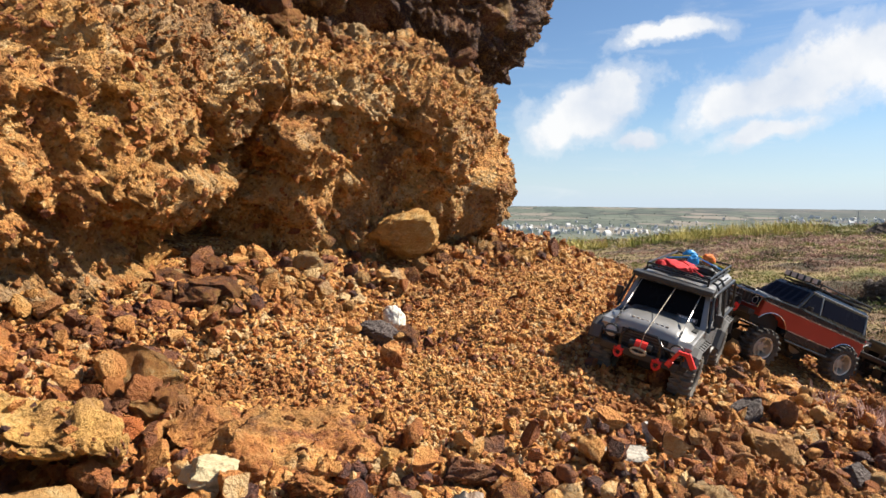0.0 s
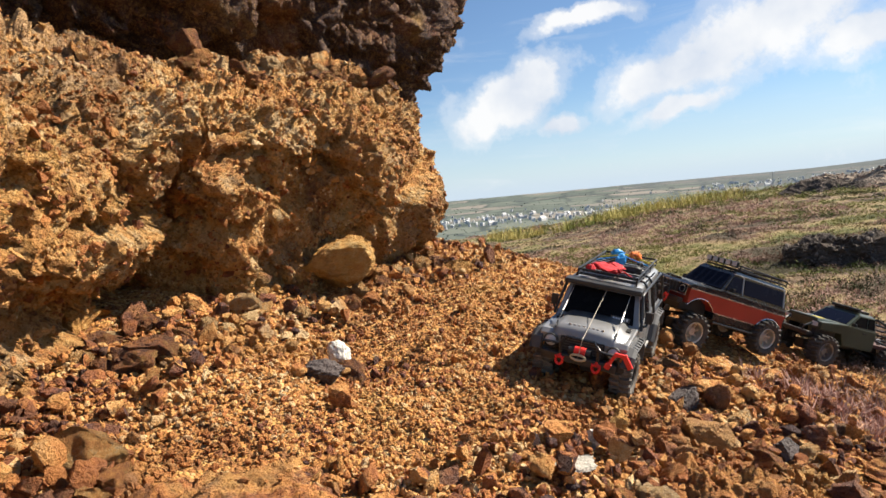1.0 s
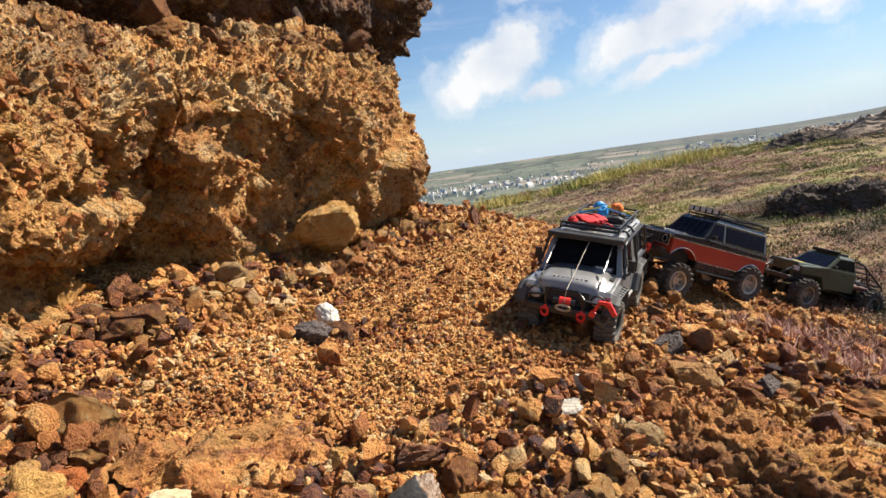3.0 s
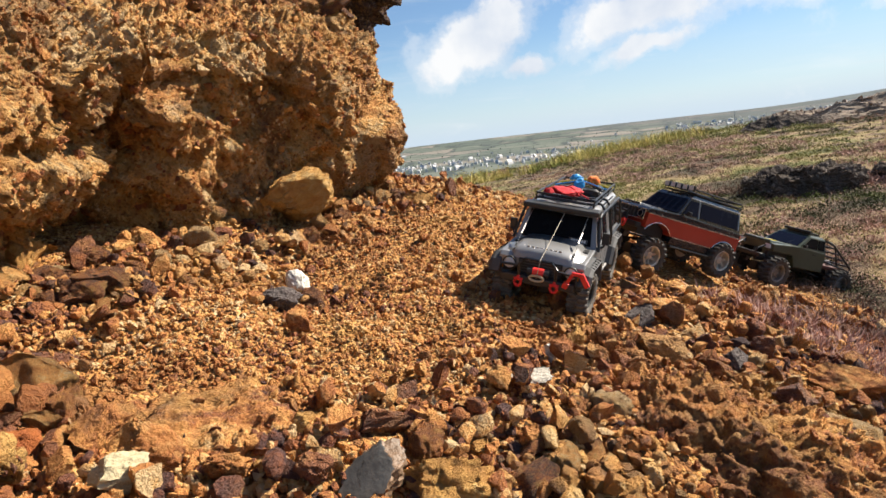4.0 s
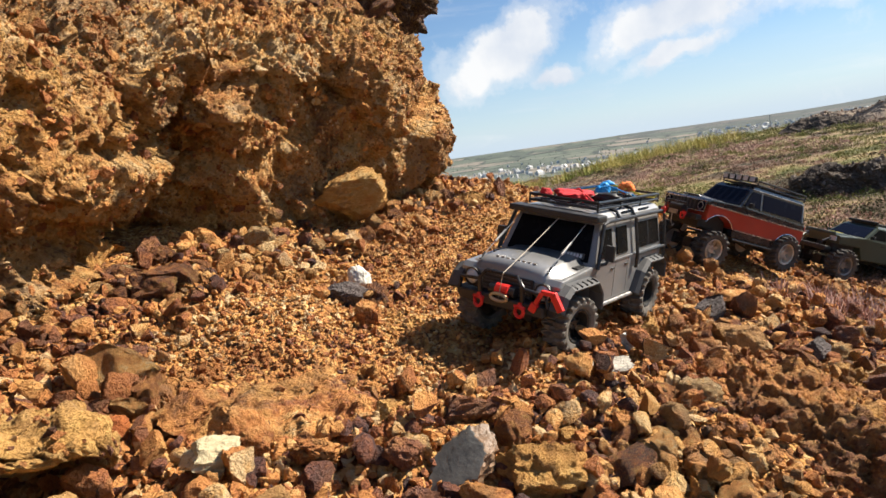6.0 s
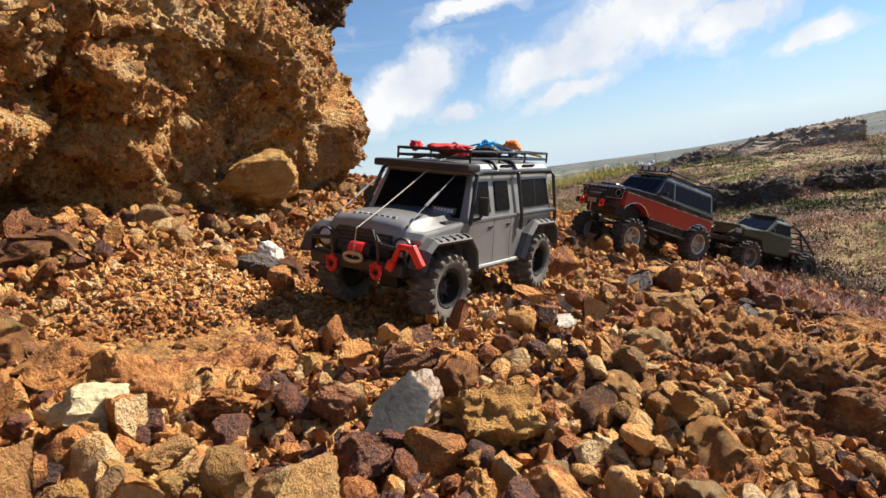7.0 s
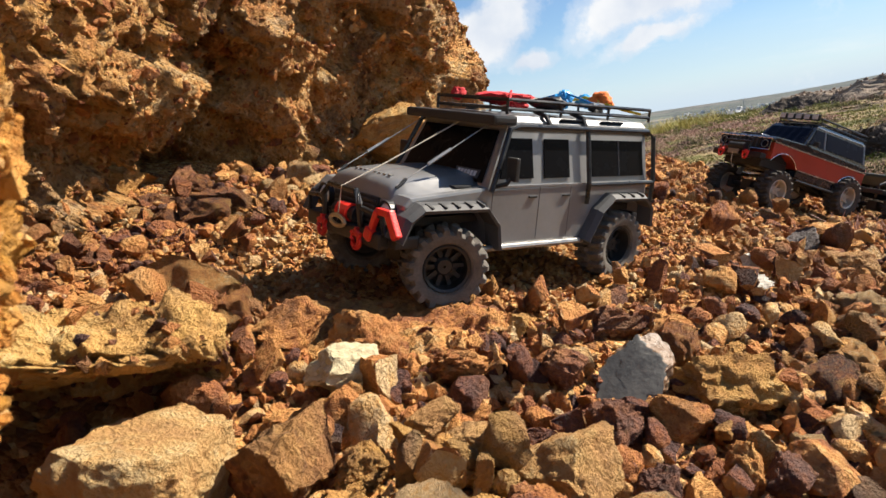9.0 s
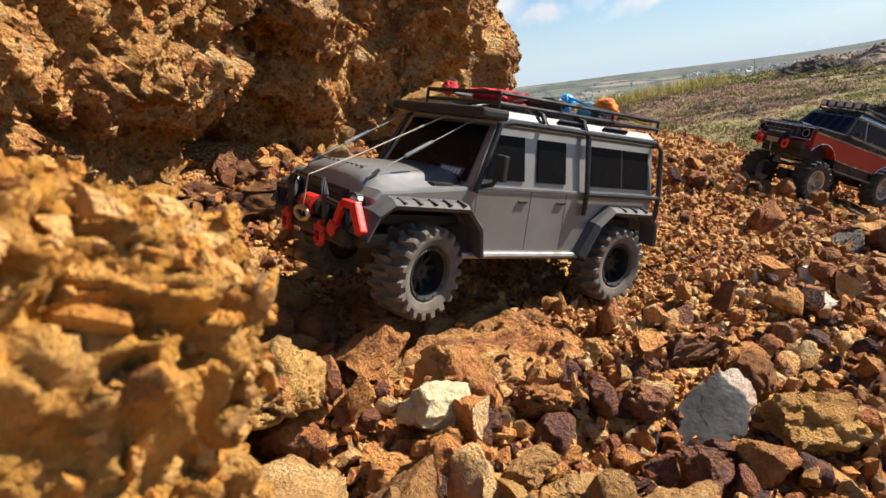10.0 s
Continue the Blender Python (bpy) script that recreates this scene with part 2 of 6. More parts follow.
def mesh_of(name, verts, faces, material, flat=True, crease=0.0):
    me = bpy.data.meshes.new(name)
    verts, faces = np.asarray(verts, np.float32), np.asarray(faces, np.int32)
    me.vertices.add(len(verts))
    me.vertices.foreach_set("co", verts.ravel())
    n = faces.shape[1]
    me.loops.add(faces.size)
    me.loops.foreach_set("vertex_index", faces.ravel())
    me.polygons.add(len(faces))
    me.polygons.foreach_set("loop_start", np.arange(0, faces.size, n, dtype=np.int32))
    me.polygons.foreach_set("loop_total", np.full(len(faces), n, np.int32))
    me.polygons.foreach_set("use_smooth", np.full(len(faces), not flat))
    me.update(calc_edges=True)
    if crease:
        me.set_sharp_from_angle(angle=radians(crease))
    if material:
        me.materials.append(material)
    return me


def sheet_faces(nu, nv):
    a = (np.arange(nu - 1)[:, None] * nv + np.arange(nv - 1)[None, :]).ravel()
    return np.stack([a, a + nv, a + nv + 1, a + 1], 1)


# ---- the plan's own axes, laid on the world's
SETTLE = np.array([[1.025, -0.019, -0.009], [0.023, 0.968, 0.052], [-0.007, 0.012, 1.024]])


def settle(p):
    return np.asarray(p, float) @ SETTLE.T + [0.020, 0.018, -0.011]


# ---- ground: one sheet from the scree at the camera's feet to the horizon ----
def near_height(x, y):
    """The scree slope: highest at the cliff's foot, falling away to +x."""
    xs, ys = np.clip(x, -1.6, 2.4), np.clip(y, -0.6, 3.4)
    z = 0.002 - 0.2013 * xs + 0.1098 * ys - 0.0276 * xs * xs - 0.009 * xs * ys + 0.0139 * ys * ys
    z = z - 0.05 * smooth(1.0, 0.55, ys) * smooth(-0.25, 0.2, xs)
    z = z + 0.05 * smooth(0.9, 0.3, ys) * smooth(-0.1, -0.4, xs)
    z = z - 0.05 * np.exp(-((xs + 0.15) ** 2 + (ys - 1.72) ** 2) / 0.09)
    z = 1.024 * z + 0.016 * ys - 0.010 * xs - 0.014
    # the hollow under the ledge
    z = z - 0.075 * np.exp(-((xs + 0.48) / 0.15) ** 2 - ((ys - 0.66) / 0.11) ** 2)
    return z


def far_height(x, y):
    """Heath falling to a lip some forty metres off, then the valley and its fields out to the skyline."""
    d = np.hypot(x, y)
    az = np.degrees(np.arctan2(x, y))
    lip = np.interp(az, [-180, -60, -20, 0, 10, 15, 19, 28, 35, 41, 47, 70, 120, 180],
                    [-4, 2, 1.0, -3.6, -3.3, -2.8, -2.3, -1.5, -1.2, -1.1, -1.2, -1.5, -2, -4])
    z40 = 0.5 + 40 * np.tan(np.radians(lip))
    k = np.clip((d - 2.6) / 37.4, 0, None)
    heath = -0.12 + (z40 + 0.12) * np.minimum(k, 1.6) ** 0.85
    valley = np.interp(d, [40, 150, 500, 1200, 2000, 3000, 4600, 6000], [-3, -22, -44, -54, -56, -41, -4, -4])
    hill = 80 * np.exp(-((az - 51) / 9.0) ** 2) * smooth(1500, 3300, d) + 30 * np.exp(-((az - 12) / 20.0) ** 2) * smooth(3600, 4600, d) * 0.3
    t = smooth(42, 120, d)
    return heath * (1 - t) + (valley + hill) * t


def ground_height(x, y, rough=True):
    x, y = np.asarray(x, float), np.asarray(y, float)
    d = np.hypot(x - 0.3, y - 1.4)
    t = smooth(1.3, 2.6, d) * smooth(-0.75, 0.1, x - 0.3 + (y - 1.5) * 0.25)
    t = np.maximum(t, smooth(4.0, 7.0, d))
    z = near_height(x, y) * (1 - t) + far_height(x, y) * t
    z = z - 0.055 * np.exp(-((x - 1.62) / 0.36) ** 2 - ((y - 2.15) / 0.32) ** 2) - 0.02 * np.exp(-((x - 1.15) / 0.25) ** 2 - ((y - 1.95) / 0.2) ** 2)
    if rough:
        p = np.stack([x, y, np.zeros_like(x)], -1).reshape(-1, 3)
        r = 0.022 * fbm(p, 0.35, 4, 0.5, 3).reshape(x.shape) * (1 - t) + 0.008 * fbm(p, 0.05, 2, 0.5, 9).reshape(x.shape) * (1 - t)
        far = 0.05 * fbm(p, 1.1, 4, 0.55, 5).reshape(x.shape) * t * smooth(90, 30, d) + 2.2 * fbm(p, 260.0, 3, 0.5, 6).reshape(x.shape) * smooth(200, 900, d)
        z = z + r + far
    return z


def graded(lo, hi, step, far, grow):
    mid = list(np.arange(lo, hi, step))
    out, s = [hi], step
    while out[-1] < far:
        s *= grow
        out.append(out[-1] + s)
    back, s = [lo - step], step
    while back[-1] > -far:
        s *= grow
        back.append(back[-1] - s)
    return np.array(back[::-1] + mid + out)


def build_ground():
    xs, ys = graded(-1.2, 2.2, 0.020, 4700, 1.075), graded(0.2, 3.2, 0.020, 4700, 1.075)
    X, Y = np.meshgrid(xs, ys, indexing="ij")
    v = np.stack([X, Y, ground_height(X, Y)], -1).reshape(-1, 3)
    ob = new("ground", mesh_of("ground", v, sheet_faces(len(xs), len(ys)), M_GROUND, flat=False))
    return tagged(ob, "ochre scree slope running into heath and patchwork farmland", "ground", kind="structure")


# dry heather, straw, olive turf
HEATH = [(0.0, (0.048, 0.044, 0.024)), (0.16, (0.105, 0.076, 0.054)), (0.32, (0.20, 0.135, 0.096)), (0.46, (0.31, 0.225, 0.120)), (0.58, (0.38, 0.295, 0.15)), (0.72, (0.195, 0.188, 0.062)), (0.92, (0.085, 0.092, 0.032))]


def ground_material():
    m, w = material("ground")
    pos = (w.n("ShaderNodeNewGeometry"), "Position")
    sep = w.n("ShaderNodeSeparateXYZ", None, Vector=pos)
    flat = w.n("ShaderNodeCombineXYZ", None, X=(sep, "X"), Y=(sep, "Y"), Z=0.0)
    dist = w.n("ShaderNodeVectorMath", {"operation": "LENGTH"}, i0=flat)
    dist = (dist, "Value")
    # scree dirt
    a, b, c = w.noise(3.0, 5, 0.6, pos), w.noise(30.0, 5, 0.65, pos), w.noise(160.0, 4, 0.7, pos)
    v = w.math("ADD", w.math("MULTIPLY", (a, "Fac"), 0.5), w.math("MULTIPLY", (b, "Fac"), 0.5))
    dirt = (w.ramp(v, [(0.3, (0.17, 0.072, 0.027)), (0.5, (0.31, 0.138, 0.044)), (0.7, (0.43, 0.215, 0.072))]), "Color")
    # pebbles too small to lie there one by one
    peb = w.n("ShaderNodeTexVoronoi", None, Vector=pos, Scale=105.0, Randomness=1.0)
    pe2 = w.n("ShaderNodeTexVoronoi", None, Vector=pos, Scale=230.0, Randomness=1.0)
    pt = w.n("ShaderNodeSeparateXYZ", None, Vector=(peb, "Color"))
    pc = (w.ramp((pt, "X"), [(0.0, (0.10, 0.048, 0.028)), (0.3, (0.25, 0.105, 0.036)), (0.6, (0.44, 0.21, 0.065)), (0.85, (0.56, 0.33, 0.11)), (1.0, (0.60, 0.44, 0.22))]), "Color")
    dirt = w.mix(0.72, dirt, pc)
    ph = w.math("ADD", w.math("MULTIPLY", (peb, "Distance"), -1.2), w.math("MULTIPLY", (pe2, "Distance"), -0.6))
    # heath: dry grass, heather, bare peat
    h1, h2 = w.noise(0.7, 4, 0.6, pos), w.noise(7.0, 6, 0.7, pos)
    hv = w.math("ADD", w.math("MULTIPLY", w.math("SUBTRACT", (h1, "Fac"), 0.5), 3.6), w.math("MULTIPLY", (h2, "Fac"), 0.45))
    heath = (w.ramp(w.math("ADD", hv, 0.24), HEATH), "Color")
    heath = w.mix((w.ramp((w.noise(38.0, 5, 0.7, pos), "Fac"), [(0.42, 0.0), (0.68, 0.6)]), "Color"), heath, (0.11, 0.080, 0.045))
    # fields with hedges, longer across the view than along it; distance haze greys their colours
    fm = w.n("ShaderNodeMapping", None, Vector=flat, Scale=(0.0052, 0.0034, 1.0), Rotation=(0, 0, 0.35))
    wob = w.noise(3.0, 2, 0.5, fm)
    fv = w.n("ShaderNodeVectorMath", {"operation": "MULTIPLY_ADD"}, i0=(wob, "Color"), i1=(0.35, 0.35, 0), i2=fm)
    cell = w.n("ShaderNodeTexVoronoi", None, Vector=fv, Scale=1.0, Randomness=0.75)
    edge = w.n("ShaderNodeTexVoronoi", {"feature": "DISTANCE_TO_EDGE"}, Vector=fv, Scale=1.0, Randomness=0.75)
    tone = w.n("ShaderNodeSeparateXYZ", None, Vector=(cell, "Color"))
    hazed_field = (w.ramp((tone, "X"), [(0.0, (0.20, 0.235, 0.19)), (0.25, (0.25, 0.28, 0.225)), (0.45, (0.35, 0.325, 0.27)), (0.6, (0.17, 0.205, 0.175)),
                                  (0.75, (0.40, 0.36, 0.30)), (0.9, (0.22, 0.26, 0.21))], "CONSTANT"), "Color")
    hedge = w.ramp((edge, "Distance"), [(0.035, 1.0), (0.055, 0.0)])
    hazed_field = w.mix((hedge, "Color"), hazed_field, (0.10, 0.125, 0.115))
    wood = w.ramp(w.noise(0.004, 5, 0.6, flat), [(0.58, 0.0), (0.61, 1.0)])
    hazed_field = w.mix((wood, "Color"), hazed_field, (0.095, 0.125, 0.105))
    # heather moor on the hill, its blue grey painted in for distance haze
    hazed_moor = w.ramp(w.math("ADD", w.math("MULTIPLY", (sep, "X"), 0.0003), (w.noise(0.002, 4, 0.6, flat), "Fac")), [(0.92, 0.0), (1.1, 0.55)])
    hazed_field = w.mix((hazed_moor, "Color"), hazed_field, (0.15, 0.165, 0.18))
    # scree, heath and farmland by distance
    off = w.n("ShaderNodeVectorMath", {"operation": "DISTANCE"}, i0=flat, i1=(0.25, 1.3, 0.0))
    offn = w.math("ADD", (off, "Value"), w.math("MULTIPLY", w.math("SUBTRACT", (w.noise(1.7, 5, 0.6, pos), "Fac"), 0.5), 1.4))
    rim = w.math("ADD", offn, w.math("MULTIPLY", (sep, "X"), 0.32))
    k1 = w.ramp(w.math("MULTIPLY", rim, 0.2), [(0.40, 0.0), (0.47, 1.0)])
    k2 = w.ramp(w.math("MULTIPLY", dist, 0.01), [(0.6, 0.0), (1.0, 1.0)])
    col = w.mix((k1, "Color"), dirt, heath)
    col = w.mix((k2, "Color"), col, w.mix(1.0, hazed_field, (0.52, 0.52, 0.53), "MULTIPLY"))
    hb = w.math("ADD", ph, w.math("MULTIPLY", (c, "Fac"), 0.4))
    finish(w, col, 0.95, hb, 0.9, 0.008, Specular_IOR_Level=0.15)
    return m


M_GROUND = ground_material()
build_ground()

# ---- cliff and overhang ----
def chain(points, n, fine=None):
    """n points along a smooth curve through the given corners, most of them within the fine stretch."""
    p = np.array(points, float)
    q = np.vstack([2 * p[0] - p[1], p, 2 * p[-1] - p[-2]])
    out, last = [], len(p) - 1 - 1e-9
    steps = np.interp(np.linspace(0, 1, n), [0, 0.06, 0.94, 1], [0, *fine, last]) if fine else np.linspace(0, last, n)
    for s in steps:
        i, t = int(s), s - int(s)
        a, b, c, d = q[i], q[i + 1], q[i + 2], q[i + 3]
        out.append(0.5 * (2 * b + (c - a) * t + (2 * a - 5 * b + 4 * c - d) * t * t + (3 * b - a - 3 * c + d) * t ** 3))
    return (np.array(out), steps / last) if fine else np.array(out)


def rock_wall(name, plan, profile, nu, nv, material, amps, k=0, twist=None, fine=(0.5, 6)):
    """A sheet of rock: the profile (outward, up) swept along the plan's line, then broken up by lumps and grit."""
    (line, u), prof = chain(plan, nu, fine), chain(profile, nv)
    tan = np.gradient(line, axis=0)
    nor = np.stack([tan[:, 1], -tan[:, 0]], 1)
    nor /= np.linalg.norm(nor, axis=1)[:, None]
    ker = np.hanning(nu // 6 * 2 + 1)
    pad = len(ker) // 2
    nor = np.stack([np.convolve(np.pad(nor[:, j], pad, mode="edge"), ker / ker.sum(), "valid") for j in (0, 1)], 1)
    u = u[:, None]
    o, z = prof[None, :, 0] + 0 * u, prof[None, :, 1] + 0 * u
    if twist:
        o, z = twist(u, o, z)
    v = np.stack([line[:, None, 0] + nor[:, None, 0] * o, line[:, None, 1] + nor[:, None, 1] * o, z], -1)
    du, dv = np.gradient(v, axis=0), np.gradient(v, axis=1)
    nn = np.cross(du, dv)
    nn /= np.linalg.norm(nn, axis=2)[:, :, None] + 1e-9
    p, nn = v.reshape(-1, 3), nn.reshape(-1, 3)
    warp = np.stack([fbm(p + j * 7.7, 0.10, 3, 0.6, 40 + j) for j in range(3)], 1) * 0.022
    q = p + warp
    patch = smooth(-0.4, 0.5, fbm(p, 0.28, 2, 0.5, k + 9))
    disp = amps[0] * fbm(q, 0.42, 3, 0.5, k) + amps[1] * lumps(q * [1, 1, 1.2], 0.17, k + 1) + amps[2] * (0.5 * lumps(q, 0.075, k + 2) + 0.45 * blocks(q, 0.06, k + 5)) \
        + amps[3] * ((0.25 + 0.55 * patch) * lumps(q, 0.030, k + 3) + (0.85 - 0.5 * patch) * blocks(q, 0.026, k + 6)) \
        + amps[4] * (lumps(q, 0.0145, k + 4) + 0.7 * blocks(q, 0.012, k + 7)) + 0.4 * amps[2] * fbm(q * [1, 1, 0.4], 0.06, 3, 0.5, k + 8)
    # broken beds: ledges and steps, wider than high
    disp = disp + 0.9 * amps[1] * blocks(q * [1, 1, 1.7], 0.30, k + 12) * smooth(-0.5, 0.3, fbm(p, 0.5, 2, 0.5, k + 13)) * smooth(0.99, 0.80, p[:, 2]) + 0.45 * amps[1] * blocks(q * [1, 1, 1.4], 0.13, k + 15)
    out = settle(p + nn * disp[:, None])
    ob = new(name, mesh_of(name, out, sheet_faces(nu, nv), material, flat=False))
    return ob, out, nn


CLIFF_PLAN = [(-1.5, -0.9), (-1.12, 0.1), (-0.88, 0.75), (-0.68, 1.25), (-0.52, 1.6), (-0.33, 1.88), (-0.10, 2.17), (0.10, 2.5), (0.23, 2.8), (0.20, 3.05), (-0.05, 3.25), (-0.6, 3.5)]
CLIFF_PROFILE = [(-0.03, 0.0), (-0.08, 0.20), (-0.11, 0.33), (-0.03, 0.46), (0.05, 0.60), (0.09, 0.74), (0.06, 0.84), (-0.02, 0.91), (-0.14, 0.96), (-0.25, 0.985), (-0.34, 0.99), (-0.44, 0.97), (-0.56, 0.90), (-0.70, 0.80)]


def cliff_twist(u, o, z):
    # lower brow and steeper face towards the far end; the hollow under the bulge
    far = smooth(0.55, 0.78, u)
    z = z + far * 0.15 * smooth(0.3, 0.9, z)
    o = o - far * (0.03 * smooth(0.35, 0.7, z) + 0.15 * smooth(0.55, 1.05, z))
    o = o - 0.07 * np.exp(-((u - 0.50) / 0.05) ** 2 - ((z - 0.48) / 0.15) ** 2)
    # a hollow with a sharp arched lip on its upper side, running down into the undercut foot
    lip = 0.80 - 55 * (u - 0.402) ** 2
    o = o - 0.17 * smooth(0.0, 0.05, lip - z) * np.exp(-((u - 0.392) / 0.026) ** 2 - (np.maximum(0, 0.60 - z) / 0.22) ** 2)
    o = o - 0.10 * np.exp(-((u - 0.385) / 0.06) ** 2 - ((z - 0.42) / 0.10) ** 2)
    # the foot is undercut all along
    o = o - 0.06 * np.exp(-((z - 0.36) / 0.09) ** 2) * smooth(0.30, 0.36, u)
    return o, z


cliff, CLIFF_V, CLIFF_N = rock_wall("cliff", CLIFF_PLAN, CLIFF_PROFILE, 700, 350, M_CLIFF, (0.07, 0.048, 0.020, 0.0125, 0.0055), 11, cliff_twist, (1.9, 8.4))
tagged(cliff, "crumbling ochre and orange conglomerate cliff face", "cliff", kind="structure")

OVER_PLAN = [(-2.9, 0.6), (-2.05, 1.5), (-1.75, 2.3), (-1.28, 3.1), (-0.70, 3.9), (-0.06, 4.5), (0.27, 4.95), (0.10, 5.4), (-0.7, 5.8)]
OVER_PROFILE = [(-0.5, 0.85), (-0.38, 1.02), (-0.12, 1.14), (0.04, 1.28), (0.20, 1.45), (0.36, 1.62), (0.42, 1.85), (0.52, 2.3), (0.62, 2.8), (0.4, 3.3), (-0.6, 3.5), (-1.6, 3.6)]
overhang, OVER_V, OVER_N = rock_wall("overhang", OVER_PLAN, OVER_PROFILE, 330, 160, M_DARK_SHADE, (0.10, 0.09, 0.045, 0.020, 0.006), 61, None, (0.8, 6.6))
tagged(overhang, "dark overhanging rock above the cliff ledge, shade put into its colour", "rock overhang", kind="structure")

# ---- stones ----
def ico(level):
    bm = bmesh.new()
    bmesh.ops.create_icosphere(bm, subdivisions=level, radius=1.0)
    v = np.array([x.co[:] for x in bm.verts])
    f = np.array([[x.index for x in q.verts] for q in bm.faces])
    bm.free()
    return v, f


ICO = {n: ico(n) for n in (1, 2, 3, 4, 5, 6)}


def broken(v, rng, cuts, depth=(0.45, 0.8)):
    """A ball split along random planes into an angular lump."""
    v = v.copy()
    for _ in range(cuts):
        n = rng.normal(size=3)
        n /= np.linalg.norm(n)
        over = np.maximum(0, v @ n - rng.uniform(*depth))
        v -= over[:, None] * n
    return v


def rock_verts(seed, level, dims, cuts=9, rough=0.05, grit=0.02, depth=(0.32, 0.72)):
    rng = np.random.default_rng(seed)
    cuts = cuts + 8
    v = broken(ICO[level][0], rng, cuts, depth)
    n = v / (np.linalg.norm(v, axis=1)[:, None] + 1e-9)
    if rough:
        s = v + seed * 3.7
        v = v + n * (0.5 * rough * fbm(s, 0.7, 3, 0.55, 2) + grit * fbm(s, 0.16, 3, 0.6, 7) + grit * lumps(s, 0.20, 4))[:, None]
    v = v / np.abs(v).max(0)
    return v * np.array(dims) / 2


def knobbly(seed, level, dims):
    """A lump of cemented grit: rounded, pitted and knobbed all over."""
    rng = np.random.default_rng(seed)
    v = broken(ICO[level][0], rng, 9, (0.55, 0.9))
    n = v / (np.linalg.norm(v, axis=1)[:, None] + 1e-9)
    q = v + seed * 2.3
    q = q + 0.06 * np.stack([fbm(q + j * 3.1, 0.3, 2, 0.6, 20 + j) for j in range(3)], 1)
    v = v + n * (0.12 * fbm(q, 0.8, 3, 0.5, 2) + 0.16 * lumps(q, 0.42, 3) + 0.10 * lumps(q, 0.20, 4) + 0.05 * blocks(q, 0.14, 6))[:, None]
    return v / np.abs(v).max(0) * np.array(dims) / 2


def cube_shell(n):
    """A ball of six gridded sides, evenly dense once it is squared off."""
    g = np.linspace(-1, 1, n + 1)
    a, b = np.meshgrid(g, g, indexing="ij")
    one = np.ones_like(a)
    sides, faces = [], []
    for i, (x, y, z) in enumerate(((a, b, one), (b, a, -one), (one, a, b), (-one, b, a), (b, one, a), (a, -one, b))):
        sides.append(np.stack([x, y, z], -1).reshape(-1, 3))
        faces.append(sheet_faces(n + 1, n + 1) + i * (n + 1) ** 2)
    v, f = np.vstack(sides), np.vstack(faces)
    _, first, back = np.unique(np.round(v, 6), axis=0, return_index=True, return_inverse=True)
    return v[first], back.ravel()[f]


def crag(name, place, dims, turn, seed, material, label, grid=64, cuts=6, amp=1.0, soft=4.0, fine=False, under=0.0):
    """A large rough mass: a broken block whose skin is lumps and grit of true size."""
    c, faces = cube_shell(grid)
    v = c / (np.abs(c) ** soft).sum(1)[:, None] ** (1 / soft)
    v = broken(v, np.random.default_rng(seed), cuts, (0.8, 1.1))
    v = v / np.abs(v).max(0) * np.array(dims) / 2
    n = v / np.array(dims) ** 2
    n /= np.linalg.norm(n, axis=1)[:, None] + 1e-9
    q = v + seed * 1.37
    q = q + 0.010 * np.stack([fbm(q + j * 5.1, 0.05, 3, 0.6, 70 + j) for j in range(3)], 1)
    d = 0.020 * fbm(q, 0.12, 3, 0.5, 3) + 0.020 * lumps(q, 0.060, 5) + 0.010 * blocks(q, 0.040, 8) + 0.011 * lumps(q, 0.024, 6) + 0.009 * blocks(q, 0.019, 7) + 0.006 * lumps(q, 0.011, 9)
    if fine:
        d = 0.010 * fbm(q, 0.09, 3, 0.5, 3) + 0.006 * lumps(q, 0.034, 5) + 0.009 * lumps(q, 0.014, 6) + 0.006 * blocks(q, 0.011, 7) + 0.005 * lumps(q, 0.0075, 9)
    v = v + n * (amp * d - 0.01)[:, None]
    if under:
        # the lower half is hollowed away on the side that looks to -y
        v[:, 1] += under * smooth(0.012, -dims[2] / 2, v[:, 2]) * smooth(0.3 * dims[1], -0.3 * dims[1], v[:, 1])
    ob = new(name, mesh_of(name, v, faces, material, flat=False))
    place = settle(place)
    ob.matrix_basis = pose(*place, *turn)
    KEEP.append((place[0], place[1], 0.36 * max(dims[:2])))
    return tagged(ob, label, "rock")


def turned(rng, n):
    """n random rotations."""
    q = rng.normal(size=(n, 4))
    q /= np.linalg.norm(q, axis=1)[:, None]
    w, x, y, z = q.T
    return np.stack([1 - 2 * (y * y + z * z), 2 * (x * y - z * w), 2 * (x * z + y * w), 2 * (x * y + z * w), 1 - 2 * (x * x + z * z), 2 * (y * z - x * w),
                     2 * (x * z - y * w), 2 * (y * z + x * w), 1 - 2 * (x * x + y * y)], 1).reshape(n, 3, 3)


